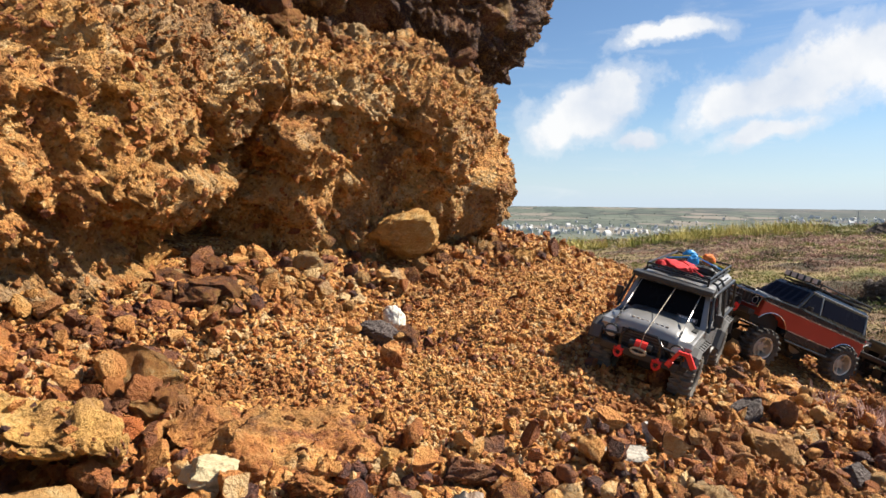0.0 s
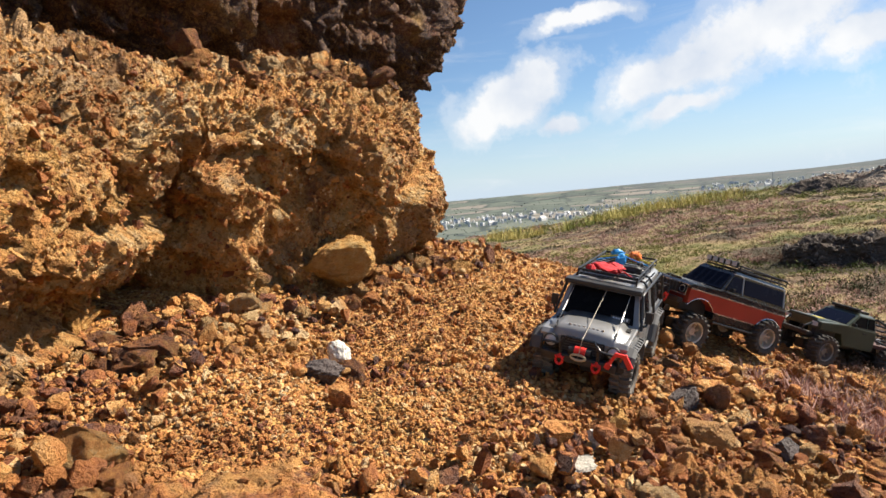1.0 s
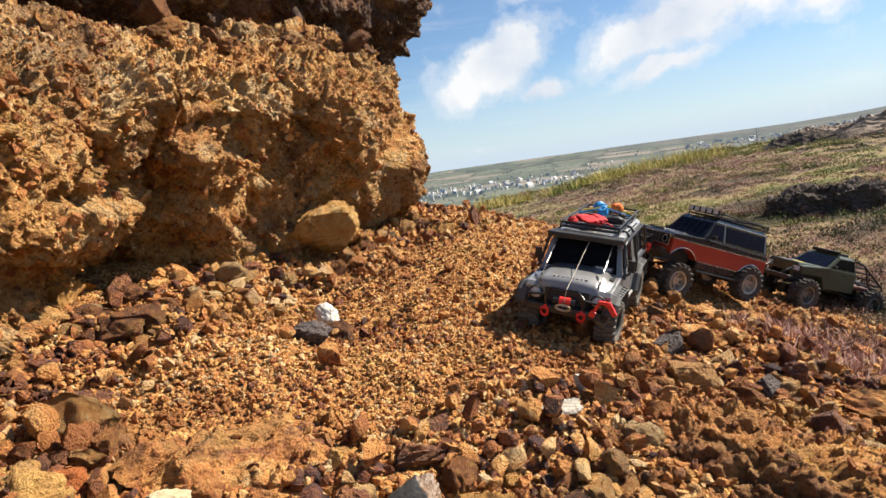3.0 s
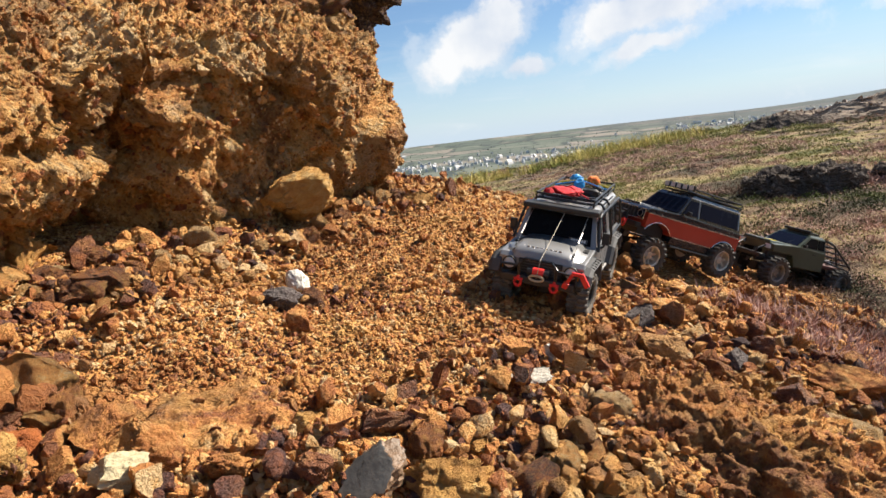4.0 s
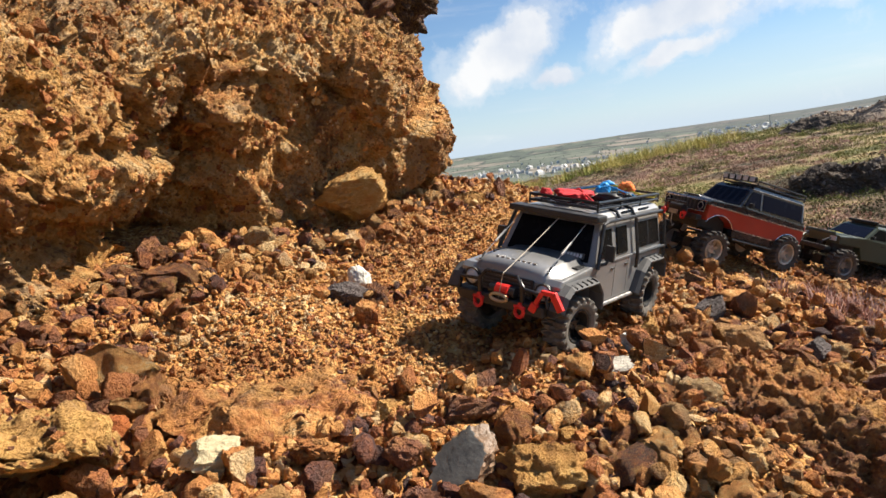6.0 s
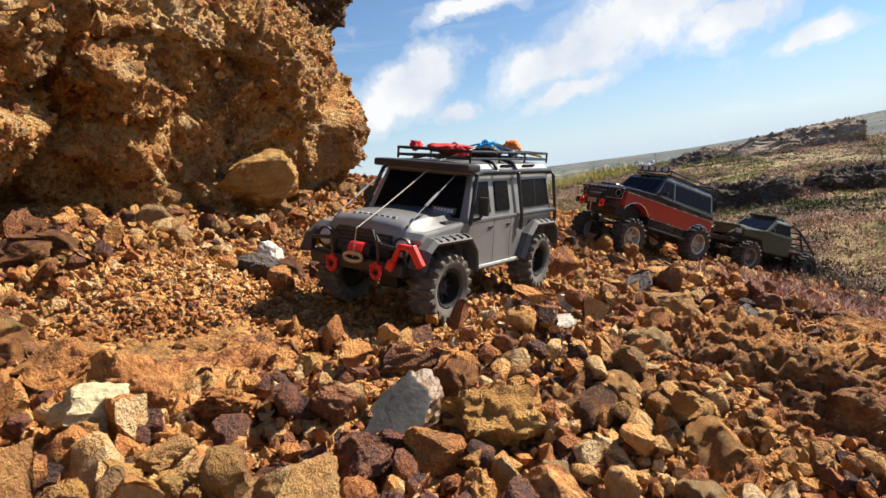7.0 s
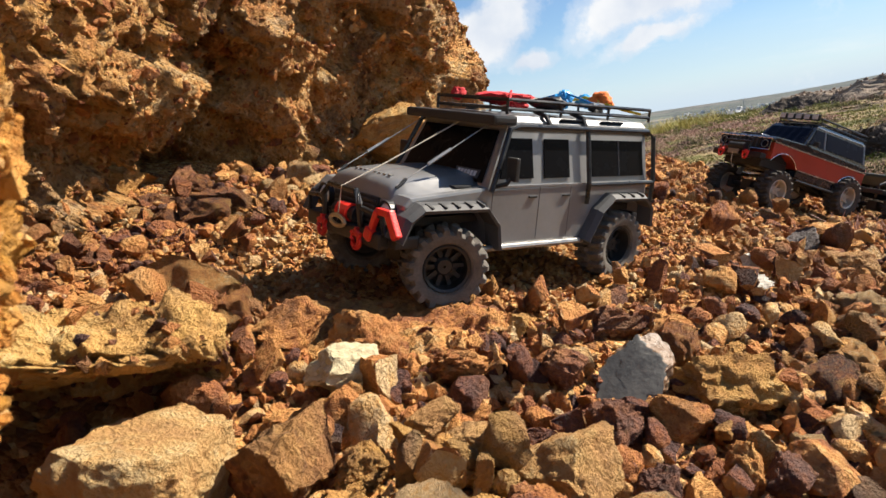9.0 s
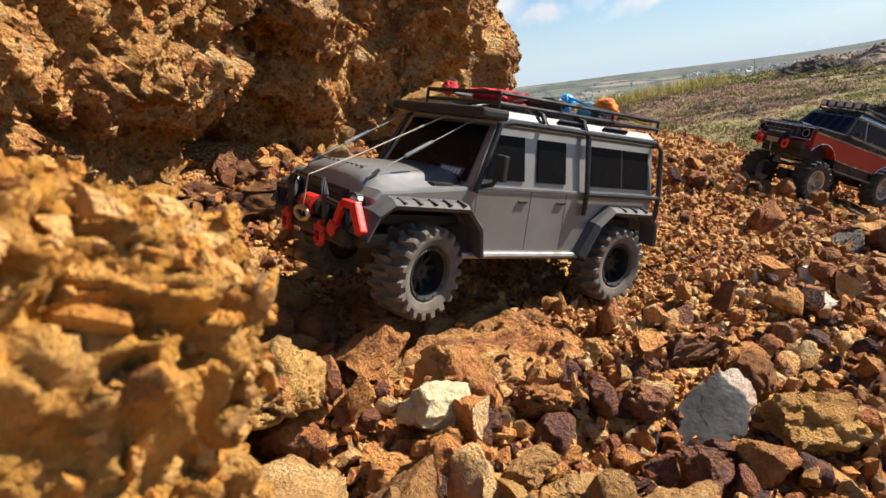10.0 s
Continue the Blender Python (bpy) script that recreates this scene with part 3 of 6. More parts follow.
def scatter(name, level, places, sizes, material, seed, flatness=(0.5, 1.0), kinds=12, cuts=6):
    """Many small stones joined into one mesh."""
    rng = np.random.default_rng(seed)
    base, faces = ICO[level]
    shapes = np.stack([rock_verts(seed * 50 + i, level, (1, 1, 1), cuts, 0.0 if level < 2 else 0.05, 0.0 if level < 2 else 0.03) + rng.normal(size=base.shape) * (0.06 if level < 2 else 0.012) for i in range(kinds)])
    if level > 2:
        for i in range(0, kinds, 3):
            shapes[i] = knobbly(seed * 50 + i, level, (1, 1, 1))
    n = len(places)
    v = shapes[rng.integers(0, kinds, n)]
    v = v * np.stack([rng.uniform(0.75, 1.25, n), rng.uniform(0.6, 1.0, n), rng.uniform(*flatness, n)], 1)[:, None, :]
    v = np.einsum("nij,nkj->nki", turned(rng, n), v) * sizes[:, None, None] + places[:, None, :]
    f = (faces[None] + (np.arange(n) * len(base))[:, None, None]).reshape(-1, 3)
    return new(name, mesh_of(name, v.reshape(-1, 3), f, material, level < 2, 38.0 if level > 1 else 0.0))


ROUTE = [(0.56, 1.69), (0.48, 1.57), (0.36, 1.40), (0.19, 1.30), (0.07, 1.24), (-0.07, 1.165), (-0.19, 1.105)]


def route_gap(x, y):
    """Distance from the way that the front truck takes."""
    best = np.full(np.shape(x), 9.0)
    for (ax, ay), (bx, by) in zip(ROUTE, ROUTE[1:]):
        dx, dy = bx - ax, by - ay
        t = np.clip(((x - ax) * dx + (y - ay) * dy) / (dx * dx + dy * dy), 0, 1)
        best = np.minimum(best, np.hypot(x - ax - t * dx, y - ay - t * dy))
    return best


KEEP = [(1.07, 2.05, 0.24), (1.62, 2.2, 0.26)]          # (x, y, radius) of the rocks placed one by one


def clear_of(x, y, k=1.0):
    """0 where one of the marked rocks lies, else 1."""
    ok = np.ones(np.shape(x))
    for a, b, r in KEEP:
        ok = np.where(np.hypot(x - a, y - b) < r * k, 0.0, ok)
    return ok


def coarse(x, y):
    """0 where the scree is fine gravel, 1 where it is a jumble of larger stones."""
    k = smooth(0.05, 0.55, x - 0.25 * (y - 1.2)) * smooth(2.6, 1.7, y)
    near = smooth(1.12, 0.85, y)
    foot = smooth(0.35, 0.1, cliff_gap(x, y))
    return np.clip(np.maximum(np.maximum(k, near), 0.75 * foot), 0.06, 1)


FOOT = chain(CLIFF_PLAN, 120)


def cliff_gap(x, y):
    return np.sqrt(np.min((np.asarray(x)[..., None] - FOOT[:, 0]) ** 2 + (np.asarray(y)[..., None] - FOOT[:, 1]) ** 2, -1))


def on_scree(rng, n, keep):
    """n places on the scree, kept with the chance keep(x, y)."""
    out = []
    while len(out) < n:
        x, y = rng.uniform(-1.0, 1.75, 4000), rng.uniform(0.32, 3.3, 4000) ** 1.0
        inside = (np.hypot(x - 0.25, y - 1.3) + 0.32 * x < 2.15) & (x > np.interp(y, FOOT[:80, 1], FOOT[:80, 0]) - 0.1)
        ok = inside & (rng.random(4000) < keep(x, y) * np.clip(1.5 / y, 0.35, 1.6) / 1.6)
        out += list(zip(x[ok], y[ok]))
    return np.array(out[:n])


def sit(xy, lift):
    return np.column_stack([xy, ground_height(xy[:, 0], xy[:, 1]) + lift])


def build_gravel():
    rng = np.random.default_rng(5)
    xy = on_scree(rng, 36000, lambda x, y: (1 - 0.45 * coarse(x, y)) * (0.15 + 0.85 * clear_of(x, y, 0.75)))
    s = 0.0092 * (1 - rng.random(len(xy))) ** -0.34
    s = np.clip(s * 0.88, 0.005, 0.020) * (0.85 + 0.5 * coarse(xy[:, 0], xy[:, 1]))
    ob = scatter("gravel", 1, sit(xy, s * 0.35), s, M_GRAVEL, 21)
    tagged(ob, "loose ochre and orange gravel on the slope", "gravel", kind="stuff")
    xy = on_scree(rng, 4400, lambda x, y: (0.12 + coarse(x, y)) * smooth(0.05, 0.12, route_gap(x, y)) * clear_of(x, y))
    s = 0.0175 * (1 - rng.random(len(xy))) ** -0.30
    s = np.clip(s, 0.014, 0.036)
    ob = scatter("scree_stones", 2, sit(xy, s * 0.4), s, M_STONE, 33, kinds=16, cuts=8)
    tagged(ob, "angular rusty stones covering the scree", "stones", kind="stuff")
    xy = on_scree(rng, 2500, lambda x, y: coarse(x, y) ** 1.2 * smooth(0.14, 0.18, route_gap(x, y)) * clear_of(x, y))
    s = np.clip(0.025 * (1 - rng.random(len(xy))) ** -0.36, 0.022, 0.056)
    ob = scatter("scree_rocks", 3, sit(xy, s * rng.uniform(0.1, 0.75, len(xy))), s, M_STONE, 35, kinds=30, cuts=7)
    tagged(ob, "jumble of larger angular rusty rocks", "rocks", kind="stuff")


def build_cliff_stones():
    rng = np.random.default_rng(8)
    pick = rng.integers(0, len(CLIFF_V), 36000)
    p = CLIFF_V[pick]
    ok = (p[:, 1] > 0.5) & (p[:, 2] > 0.12)
    p, n = p[ok], CLIFF_N[pick][ok]
    s = np.clip(0.0066 * (1 - rng.random(len(p))) ** -0.38, 0.005, 0.030)
    ob = scatter("cliff_stones", 1, p + n * (s * 0.12)[:, None], s, M_BEDDED, 47)
    tagged(ob, "stones bedded in the crumbling cliff face", "stones", kind="stuff")


# hero rocks: name, place, size, turn, seed, material, label, cuts, level
def hero(name, place, dims, turn, seed, material, label, cuts=9, level=5, rough=0.12, grit=0.05, sink=0.3, depth=(0.32, 0.72), knobs=False):
    v = knobbly(seed, level, dims) if knobs else rock_verts(seed, level, dims, cuts, rough, grit, depth)
    ob = new(name, mesh_of(name, v, ICO[level][1], material, False, 42.0))
    x, y, z = settle(place) if place[2] is not None else place
    KEEP.append((x, y, 0.42 * max(dims[:2])))
    if z is None:
        z = float(ground_height(np.array([x]), np.array([y]))[0]) + dims[2] * (0.5 - sink)
    ob.matrix_basis = pose(x, y, z, *turn)
    return tagged(ob, label, "rock")


def facet(ob, way, share, material):
    """Splits a rock along one plane and shows the fresh stone on the broken face."""
    n = Vector(way).normalized()
    top = max(v.co.dot(n) for v in ob.data.vertices)
    cut = set()
    for v in ob.data.vertices:
        over = v.co.dot(n) - top * share
        if over > 0:
            v.co -= n * (over * 0.93)
            cut.add(v.index)
    ob.data.materials.append(material)
    for f in ob.data.polygons:
        if cut.issuperset(f.vertices):
            f.material_index = 1
    return ob


M_BLUEGREY = plain("blue_grey_slate", (0.080, 0.078, 0.073), 0.5, var=0.5, grain=20, bump=0.3, dist=0.002)
M_WHITE = plain("white_quartz", (0.57, 0.54, 0.48), 0.6, var=0.16, grain=25, bump=0.5, dist=0.003)
M_CREAM = plain("cream_stone", (0.42, 0.35, 0.21), 0.75, var=0.3, grain=22, bump=0.6, dist=0.004)
M_PALE = plain("pale_slate", (0.46, 0.42, 0.35), 0.7, var=0.3, grain=22, bump=0.7, dist=0.006)
M_GREY = plain("brown_stone", (0.17, 0.105, 0.062), 0.5, var=0.6, grain=18, bump=0.7, dist=0.004)
M_SLATE = plain("dark_stone", (0.085, 0.065, 0.060), 0.75, var=0.5, grain=24, bump=0.9, dist=0.012)


def build_heroes():
    hero("white_rock", (-0.125, 1.560, None), (0.064, 0.056, 0.064), (0, 10, 30), 3, M_WHITE, "white quartz stone lying on the orange gravel", 2, sink=-0.08, depth=(0.55, 0.85))
    hero("dark_rock", (-0.158, 1.425, None), (0.106, 0.08, 0.062), (0, 5, 10), 5, M_SLATE, "dark grey pitted stone on the gravel", 4, 5, 0.22, 0.07, 0.15, (0.62, 0.95))
    hero("pointed_rock", (-0.105, 1.275, None), (0.06, 0.05, 0.07), (0, 15, 50), 9, M_ORANGE, "small pointed orange stone on the gravel", 6)
    hero("white_chip", (0.37, 1.194, 0.094), (0.055, 0.032, 0.042), (0, 35, 20), 12, M_WHITE, "white quartz chip between brown stones", 6, sink=0.1)
    hero("pale_flake", (0.302, 1.10, 0.095), (0.118, 0.058, 0.022), (6, -6, -20), 14, M_PALE, "flat pale slate flake lying on the stones", 6, rough=0.03, sink=-0.6)
    facet(hero("grey_rock", (0.012, 0.838, 0.098), (0.118, 0.095, 0.085), (0, 0, 10), 127, M_GREY, "grey brown pointed rock with one pale broken facet", 6, 5, 0.16, 0.06, depth=(0.5, 0.8)),
          (-0.42, -0.50, 0.76), 0.50, M_BLUEGREY)
    hero("cream_rock", (-0.284, 0.80, 0.176), (0.074, 0.052, 0.052), (0, 8, 15), 19, M_CREAM, "pale cream angular rock", 8)
    hero("tan_block", (-0.112, 0.672, 0.100), (0.105, 0.085, 0.085), (8, 10, 20), 23, M_TAN, "square tan block of sandstone", 5, depth=(0.5, 0.8))
    hero("ochre_block", (0.109, 0.83, 0.068), (0.125, 0.10, 0.095), (12, 10, 20), 27, M_YELLOW, "large crumbly ochre block in the scree", 6, rough=0.2, grit=0.09, depth=(0.5, 0.8))
    hero("orange_rock", (0.022, 0.772, 0.078), (0.072, 0.062, 0.062), (0, 15, 10), 29, M_ORANGE, "orange angular rock with a dark underside", 7)
    hero("maroon_rock", (0.020, 0.950, 0.122), (0.125, 0.07, 0.062), (0, 4, 12), 31, M_MAROON, "long maroon stone in front of the truck's way", 8)
    hero("brown_rock", (0.075, 1.05, 0.118), (0.082, 0.06, 0.055), (0, 18, 30), 37, M_MAROON, "flat brown stone half buried in gravel", 6)
    hero("knob_rock", (-0.052, 0.745, 0.098), (0.062, 0.058, 0.056), (0, 0, 40), 301, M_MAROON, "dark knobbly lump of cemented grit", knobs=True)
    hero("knob_rock", (-0.046, 0.665, 0.072), (0.052, 0.05, 0.048), (0, 20, 80), 302, M_MAROON, "small dark knobbly lump below a tan block", knobs=True)
    hero("knob_rock", (-0.066, 0.842, 0.120), (0.058, 0.046, 0.050), (10, 30, 10), 303, M_MAROON, "purple brown pitted rock", knobs=True)
    hero("knob_rock", (-0.278, 0.758, 0.158), (0.040, 0.036, 0.044), (0, 0, 0), 304, M_ORANGE, "small upright crumbly brown lump", knobs=True)
    hero("knob_rock", (-0.272, 0.665, 0.140), (0.052, 0.045, 0.048), (0, 0, 50), 305, M_YELLOW, "crumbly yellow brown lump", knobs=True)
    hero("knob_rock", (0.045, 0.700, 0.058), (0.040, 0.038, 0.052), (0, 10, 0), 306, M_ORANGE, "upright orange brown lump", knobs=True)
    hero("crumbly_rock", (-0.178, 0.842, 0.148), (0.080, 0.062, 0.056), (6, 10, 30), 307, M_REDROCK, "rust brown crumbling rock", rough=0.25, grit=0.12)
    hero("crumbly_rock", (-0.165, 0.600, 0.108), (0.075, 0.06, 0.055), (6, 0, 70), 308, M_ORANGE, "orange brown rock crumbling to grit", knobs=True)
    hero("crumbly_rock", (-0.195, 0.560, 0.112), (0.062, 0.05, 0.052), (0, 14, 20), 309, M_YELLOW, "yellow rock crumbling to grit", knobs=True)
    hero("flat_stone", (-0.214, 0.728, 0.142), (0.056, 0.04, 0.026), (4, -10, 10), 310, M_TAN, "flat tan stone on the rubble", 7)
    hero("flat_stone", (-0.185, 0.700, 0.134), (0.050, 0.036, 0.022), (0, 14, -20), 311, M_PALEROCK, "flat pale clay coloured stone", 7)
    hero("flat_stone", (-0.235, 0.690, 0.146), (0.042, 0.030, 0.022), (0, 30, 30), 312, M_YELLOW, "flat yellow stone on the rubble", 7)
    hero("rust_stone", (0.118, 0.700, 0.036), (0.068, 0.055, 0.050), (0, 12, -10), 313, M_REDROCK, "smooth rust orange angular stone", 5, rough=0.06, grit=0.02)
    hero("tan_stone", (0.080, 0.735, 0.050), (0.036, 0.034, 0.050), (0, 10, 30), 314, M_TAN, "small upright tan stone", 6)
    hero("dark_stone", (0.075, 0.690, 0.044), (0.064, 0.05, 0.046), (0, 10, 50), 315, M_MAROON, "dark brown angular stone", 6)
    hero("tan_stone", (0.185, 0.650, 0.010), (0.076, 0.06, 0.052), (0, 8, 20), 316, M_TAN, "tan angular stone in the scree", 7)
    hero("rust_stone", (0.015, 0.625, 0.052), (0.066, 0.06, 0.050), (0, 6, 60), 317, M_MAROON, "dark rust coloured stone", 7, rough=0.2, grit=0.1)
    hero("yellow_stone", (0.068, 0.632, 0.034), (0.046, 0.045, 0.044), (0, 0, 30), 318, M_YELLOW, "bright yellow ochre stone", 7)
    hero("yellow_stone", (0.055, 0.752, 0.066), (0.030, 0.024, 0.020), (0, 0, 10), 319, M_YELLOW, "bright yellow ochre chip", 7)
    hero("quartz_chip", (0.275, 0.735, 0.008), (0.036, 0.03, 0.042), (0, 12, 0), 320, M_PALEROCK, "small pale grey upright stone", 6)
    hero("dark_stone", (-0.500, 0.745, 0.165), (0.050, 0.05, 0.055), (0, 0, 30), 321, M_MAROON, "dark stone in the hollow under the ledge", 7)
    hero("brown_stone", (0.165, 0.905, 0.078), (0.052, 0.045, 0.040), (0, 12, 10), 322, M_YELLOW, "yellow brown stone among the scree", 7)
    hero("brown_stone", (0.215, 0.895, 0.062), (0.046, 0.04, 0.038), (0, 12, 60), 323, M_MAROON, "dark purple stone among the scree", 7)
    hero("brown_stone", (-0.080, 0.950, 0.140), (0.060, 0.045, 0.036), (0, -6, 20), 324, M_YELLOW, "ochre stone lying on gravel", 7)
    hero("gold_stone", (0.505, 1.215, 0.050), (0.088, 0.07, 0.062), (0, 12, 30), 325, M_MAROON, "dark brown block in the scree", 7)
    hero("gold_stone", (0.460, 1.315, 0.078), (0.072, 0.06, 0.068), (0, 10, 60), 326, M_YELLOW, "ochre stone before the truck's wheel", 7)
    hero("gold_stone", (0.640, 1.320, 0.030), (0.130, 0.08, 0.085), (8, 16, -30), 327, M_TAN, "large tan slab leaning on the scree", 6, depth=(0.45, 0.75))
    hero("gold_stone", (0.770, 1.560, 0.034), (0.125, 0.08, 0.066), (6, 10, 20), 328, M_ORANGE, "wide orange brown slab in the scree", 6)
    hero("dark_stone", (0.806, 1.115, -0.040), (0.100, 0.08, 0.066), (0, 10, 30), 329, M_MAROON, "dark wedge of stone in shade", 6)
    hero("scree_block", (0.800, 1.300, -0.014), (0.064, 0.06, 0.060), (0, 6, 20), 330, M_SLATE, "black brown square stone", 6)
    hero("scree_block", (0.905, 1.350, -0.034), (0.060, 0.06, 0.075), (4, 0, 50), 331, M_MAROON, "square brown stone standing in the scree", 6)
    hero("scree_block", (0.925, 1.470, -0.020), (0.072, 0.06, 0.066), (0, 14, 10), 332, M_ORANGE, "rust brown square stone", 6)
    hero("red_stone", (-0.420, 0.880, 0.200), (0.085, 0.07, 0.070), (0, 6, 20), 333, M_REDORANGE, "bright orange red broken rock", 6, rough=0.08)
    # the slab and blocks on the lower side
    crag("red_slab", (0.575, 0.90, -0.030), (0.46, 0.27, 0.14), (20, 14, -41), 41, M_REDROCK, "long dark red conglomerate slab lying across the scree", 84, amp=0.8, soft=2.6)
    hero("tilted_slab", (1.0, 1.235, -0.085), (0.24, 0.08, 0.09), (0, 14, -38), 43, M_ORANGE, "long pale brown slab beside the heather", 9)
    hero("quartz_lump", (0.765, 0.905, -0.060), (0.10, 0.06, 0.05), (0, 10, 50), 45, M_WHITE, "white quartz lump at the edge of the heather", 8)
    hero("rust_block", (0.312, 0.692, -0.012), (0.086, 0.07, 0.090), (0, 10, 30), 49, M_ORANGE, "rounded rust orange block", 9)
    hero("dark_block", (0.70, 1.50, None), (0.075, 0.07, 0.075), (0, 8, 20), 53, M_SLATE, "dark square stone in the scree", 8, sink=0.15)
    hero("brown_block", (0.775, 1.50, None), (0.075, 0.07, 0.085), (4, 0, 60), 57, M_MAROON, "brown square stone in the scree", 8, sink=0.15)
    hero("leaning_rock", (0.50, 1.50, None), (0.11, 0.07, 0.10), (10, 20, 40), 59, M_ORANGE, "pale orange rock leaning on the scree", 7, sink=0.2)
    # the cliff's foot
    hero("boulder", (-0.112, 2.10, 0.400), (0.27, 0.20, 0.175), (6, -10, 20), 63, M_YELLOW, "yellow grey boulder wedged at the cliff foot", 3, 6, 0.16, 0.05, depth=(0.5, 0.8))
    hero("boulder", (-0.11, 2.24, 0.51), (0.17, 0.12, 0.13), (0, 25, 20), 67, M_ORANGE, "orange rock above the wedged boulder", 3, 5, 0.13, 0.05, depth=(0.5, 0.8))
    hero("spike_rock", (0.42, 2.60, None), (0.06, 0.05, 0.13), (0, 10, 0), 71, M_MAROON, "upright dark spike of rock on the rim", 6, sink=0.15)
    hero("rim_rock", (0.28, 2.35, None), (0.13, 0.09, 0.08), (0, 10, 20), 73, M_YELLOW, "yellow brown rock near the rim of the scree", 8)
    hero("foot_rock", (-0.72, 1.55, None), (0.17, 0.12, 0.12), (0, 5, 30), 77, M_YELLOW, "yellow stained rock at the foot of the cliff", 9)
    hero("foot_rock", (-0.60, 1.62, None), (0.10, 0.08, 0.08), (10, 5, 70), 79, M_MAROON, "dark red rock at the foot of the cliff", 9)
    hero("foot_rock", (-0.50, 1.73, None), (0.10, 0.08, 0.07), (10, 25, 10), 81, M_ORANGE, "orange brown rock at the foot of the cliff", 9)
    hero("flat_rock", (-0.52, 1.12, None), (0.15, 0.09, 0.045), (0, 4, 12), 83, M_MAROON, "flat dark stone on the gravel by the cliff", 9, sink=0.5)
    crag("flat_rock", (-0.25, 0.985, 0.132), (0.33, 0.20, 0.10), (6, 3, 8), 85, M_FLAT, "broad flat rock, brown with yellow stains", 60, amp=0.45)
    hero("ochre_rock", (-0.331, 0.895, 0.200), (0.10, 0.07, 0.06), (0, -6, 20), 203, M_ORANGE, "pale orange rock lying before the truck", 8, 5, 0.10, 0.05)
    hero("rust_rock", (-0.262, 0.835, 0.190), (0.10, 0.075, 0.065), (0, 12, -10), 206, M_REDROCK, "rust brown crumbly rock lying before the truck", 8, 5, 0.12, 0.06)
    # the outcrop beside the camera
    crag("outcrop", (-0.509, 0.394, 0.314), (0.26, 0.13, 0.31), (0, 18, 24), 91, M_OUTCROP, "crumbling golden ochre outcrop beside the path", 104, cuts=0, soft=6.0, fine=True)
    crag("ledge_rock", (-0.572, 0.765, 0.252), (0.40, 0.20, 0.095), (-6, 6, -6), 93, M_LEDGE, "yellow grey ledge of rock with a dark hollow beneath", 72, amp=0.55, under=0.11)
    hero("pale_slab", (-0.412, 0.672, 0.172), (0.155, 0.12, 0.105), (-14, 12, 16), 195, M_PALEROCK, "pale yellow grey slab below the ledge", 3, 6, 0.10, 0.03, depth=(0.5, 0.8))
    hero("red_block", (-0.330, 0.660, 0.162), (0.085, 0.08, 0.11), (0, 8, 20), 97, M_REDROCK, "red brown upright block below the ledge", 8, 5, 0.09, 0.06)
    hero("orange_slab", (-0.362, 0.585, 0.135), (0.15, 0.06, 0.05), (0, 14, -24), 99, M_YELLOW, "long banded orange slab", 7, 5)


def build_outcrop_stones():
    """Grit and stones stuck all over the outcrop and the ledge."""
    rng = np.random.default_rng(19)
    for name, count in (("outcrop", 2600), ("ledge_rock", 300), ("red_slab", 700), ("flat_rock", 300)):
        places = []
        for ob in [o for o in scene.objects if o.name.split(".")[0] == name]:
            v = np.array([ob.matrix_basis @ q.co for q in ob.data.vertices])
            places.append(v[rng.integers(0, len(v), count)])
        places = np.vstack(places)
        s = (0.75 if name == "outcrop" else 1.0) * np.clip(0.0065 * (1 - rng.random(len(places))) ** -0.40, 0.005, 0.022)
        if name == "outcrop":
            s[:420] = rng.uniform(0.011, 0.024, 420)
        tagged(scatter(name + "_stones", 2 if name == "outcrop" else 1, places, s, M_STONE if name != "outcrop" else M_GOLD_GRIT, 51, kinds=14), "small stones bedded in crumbling rock", "stones", kind="stuff")


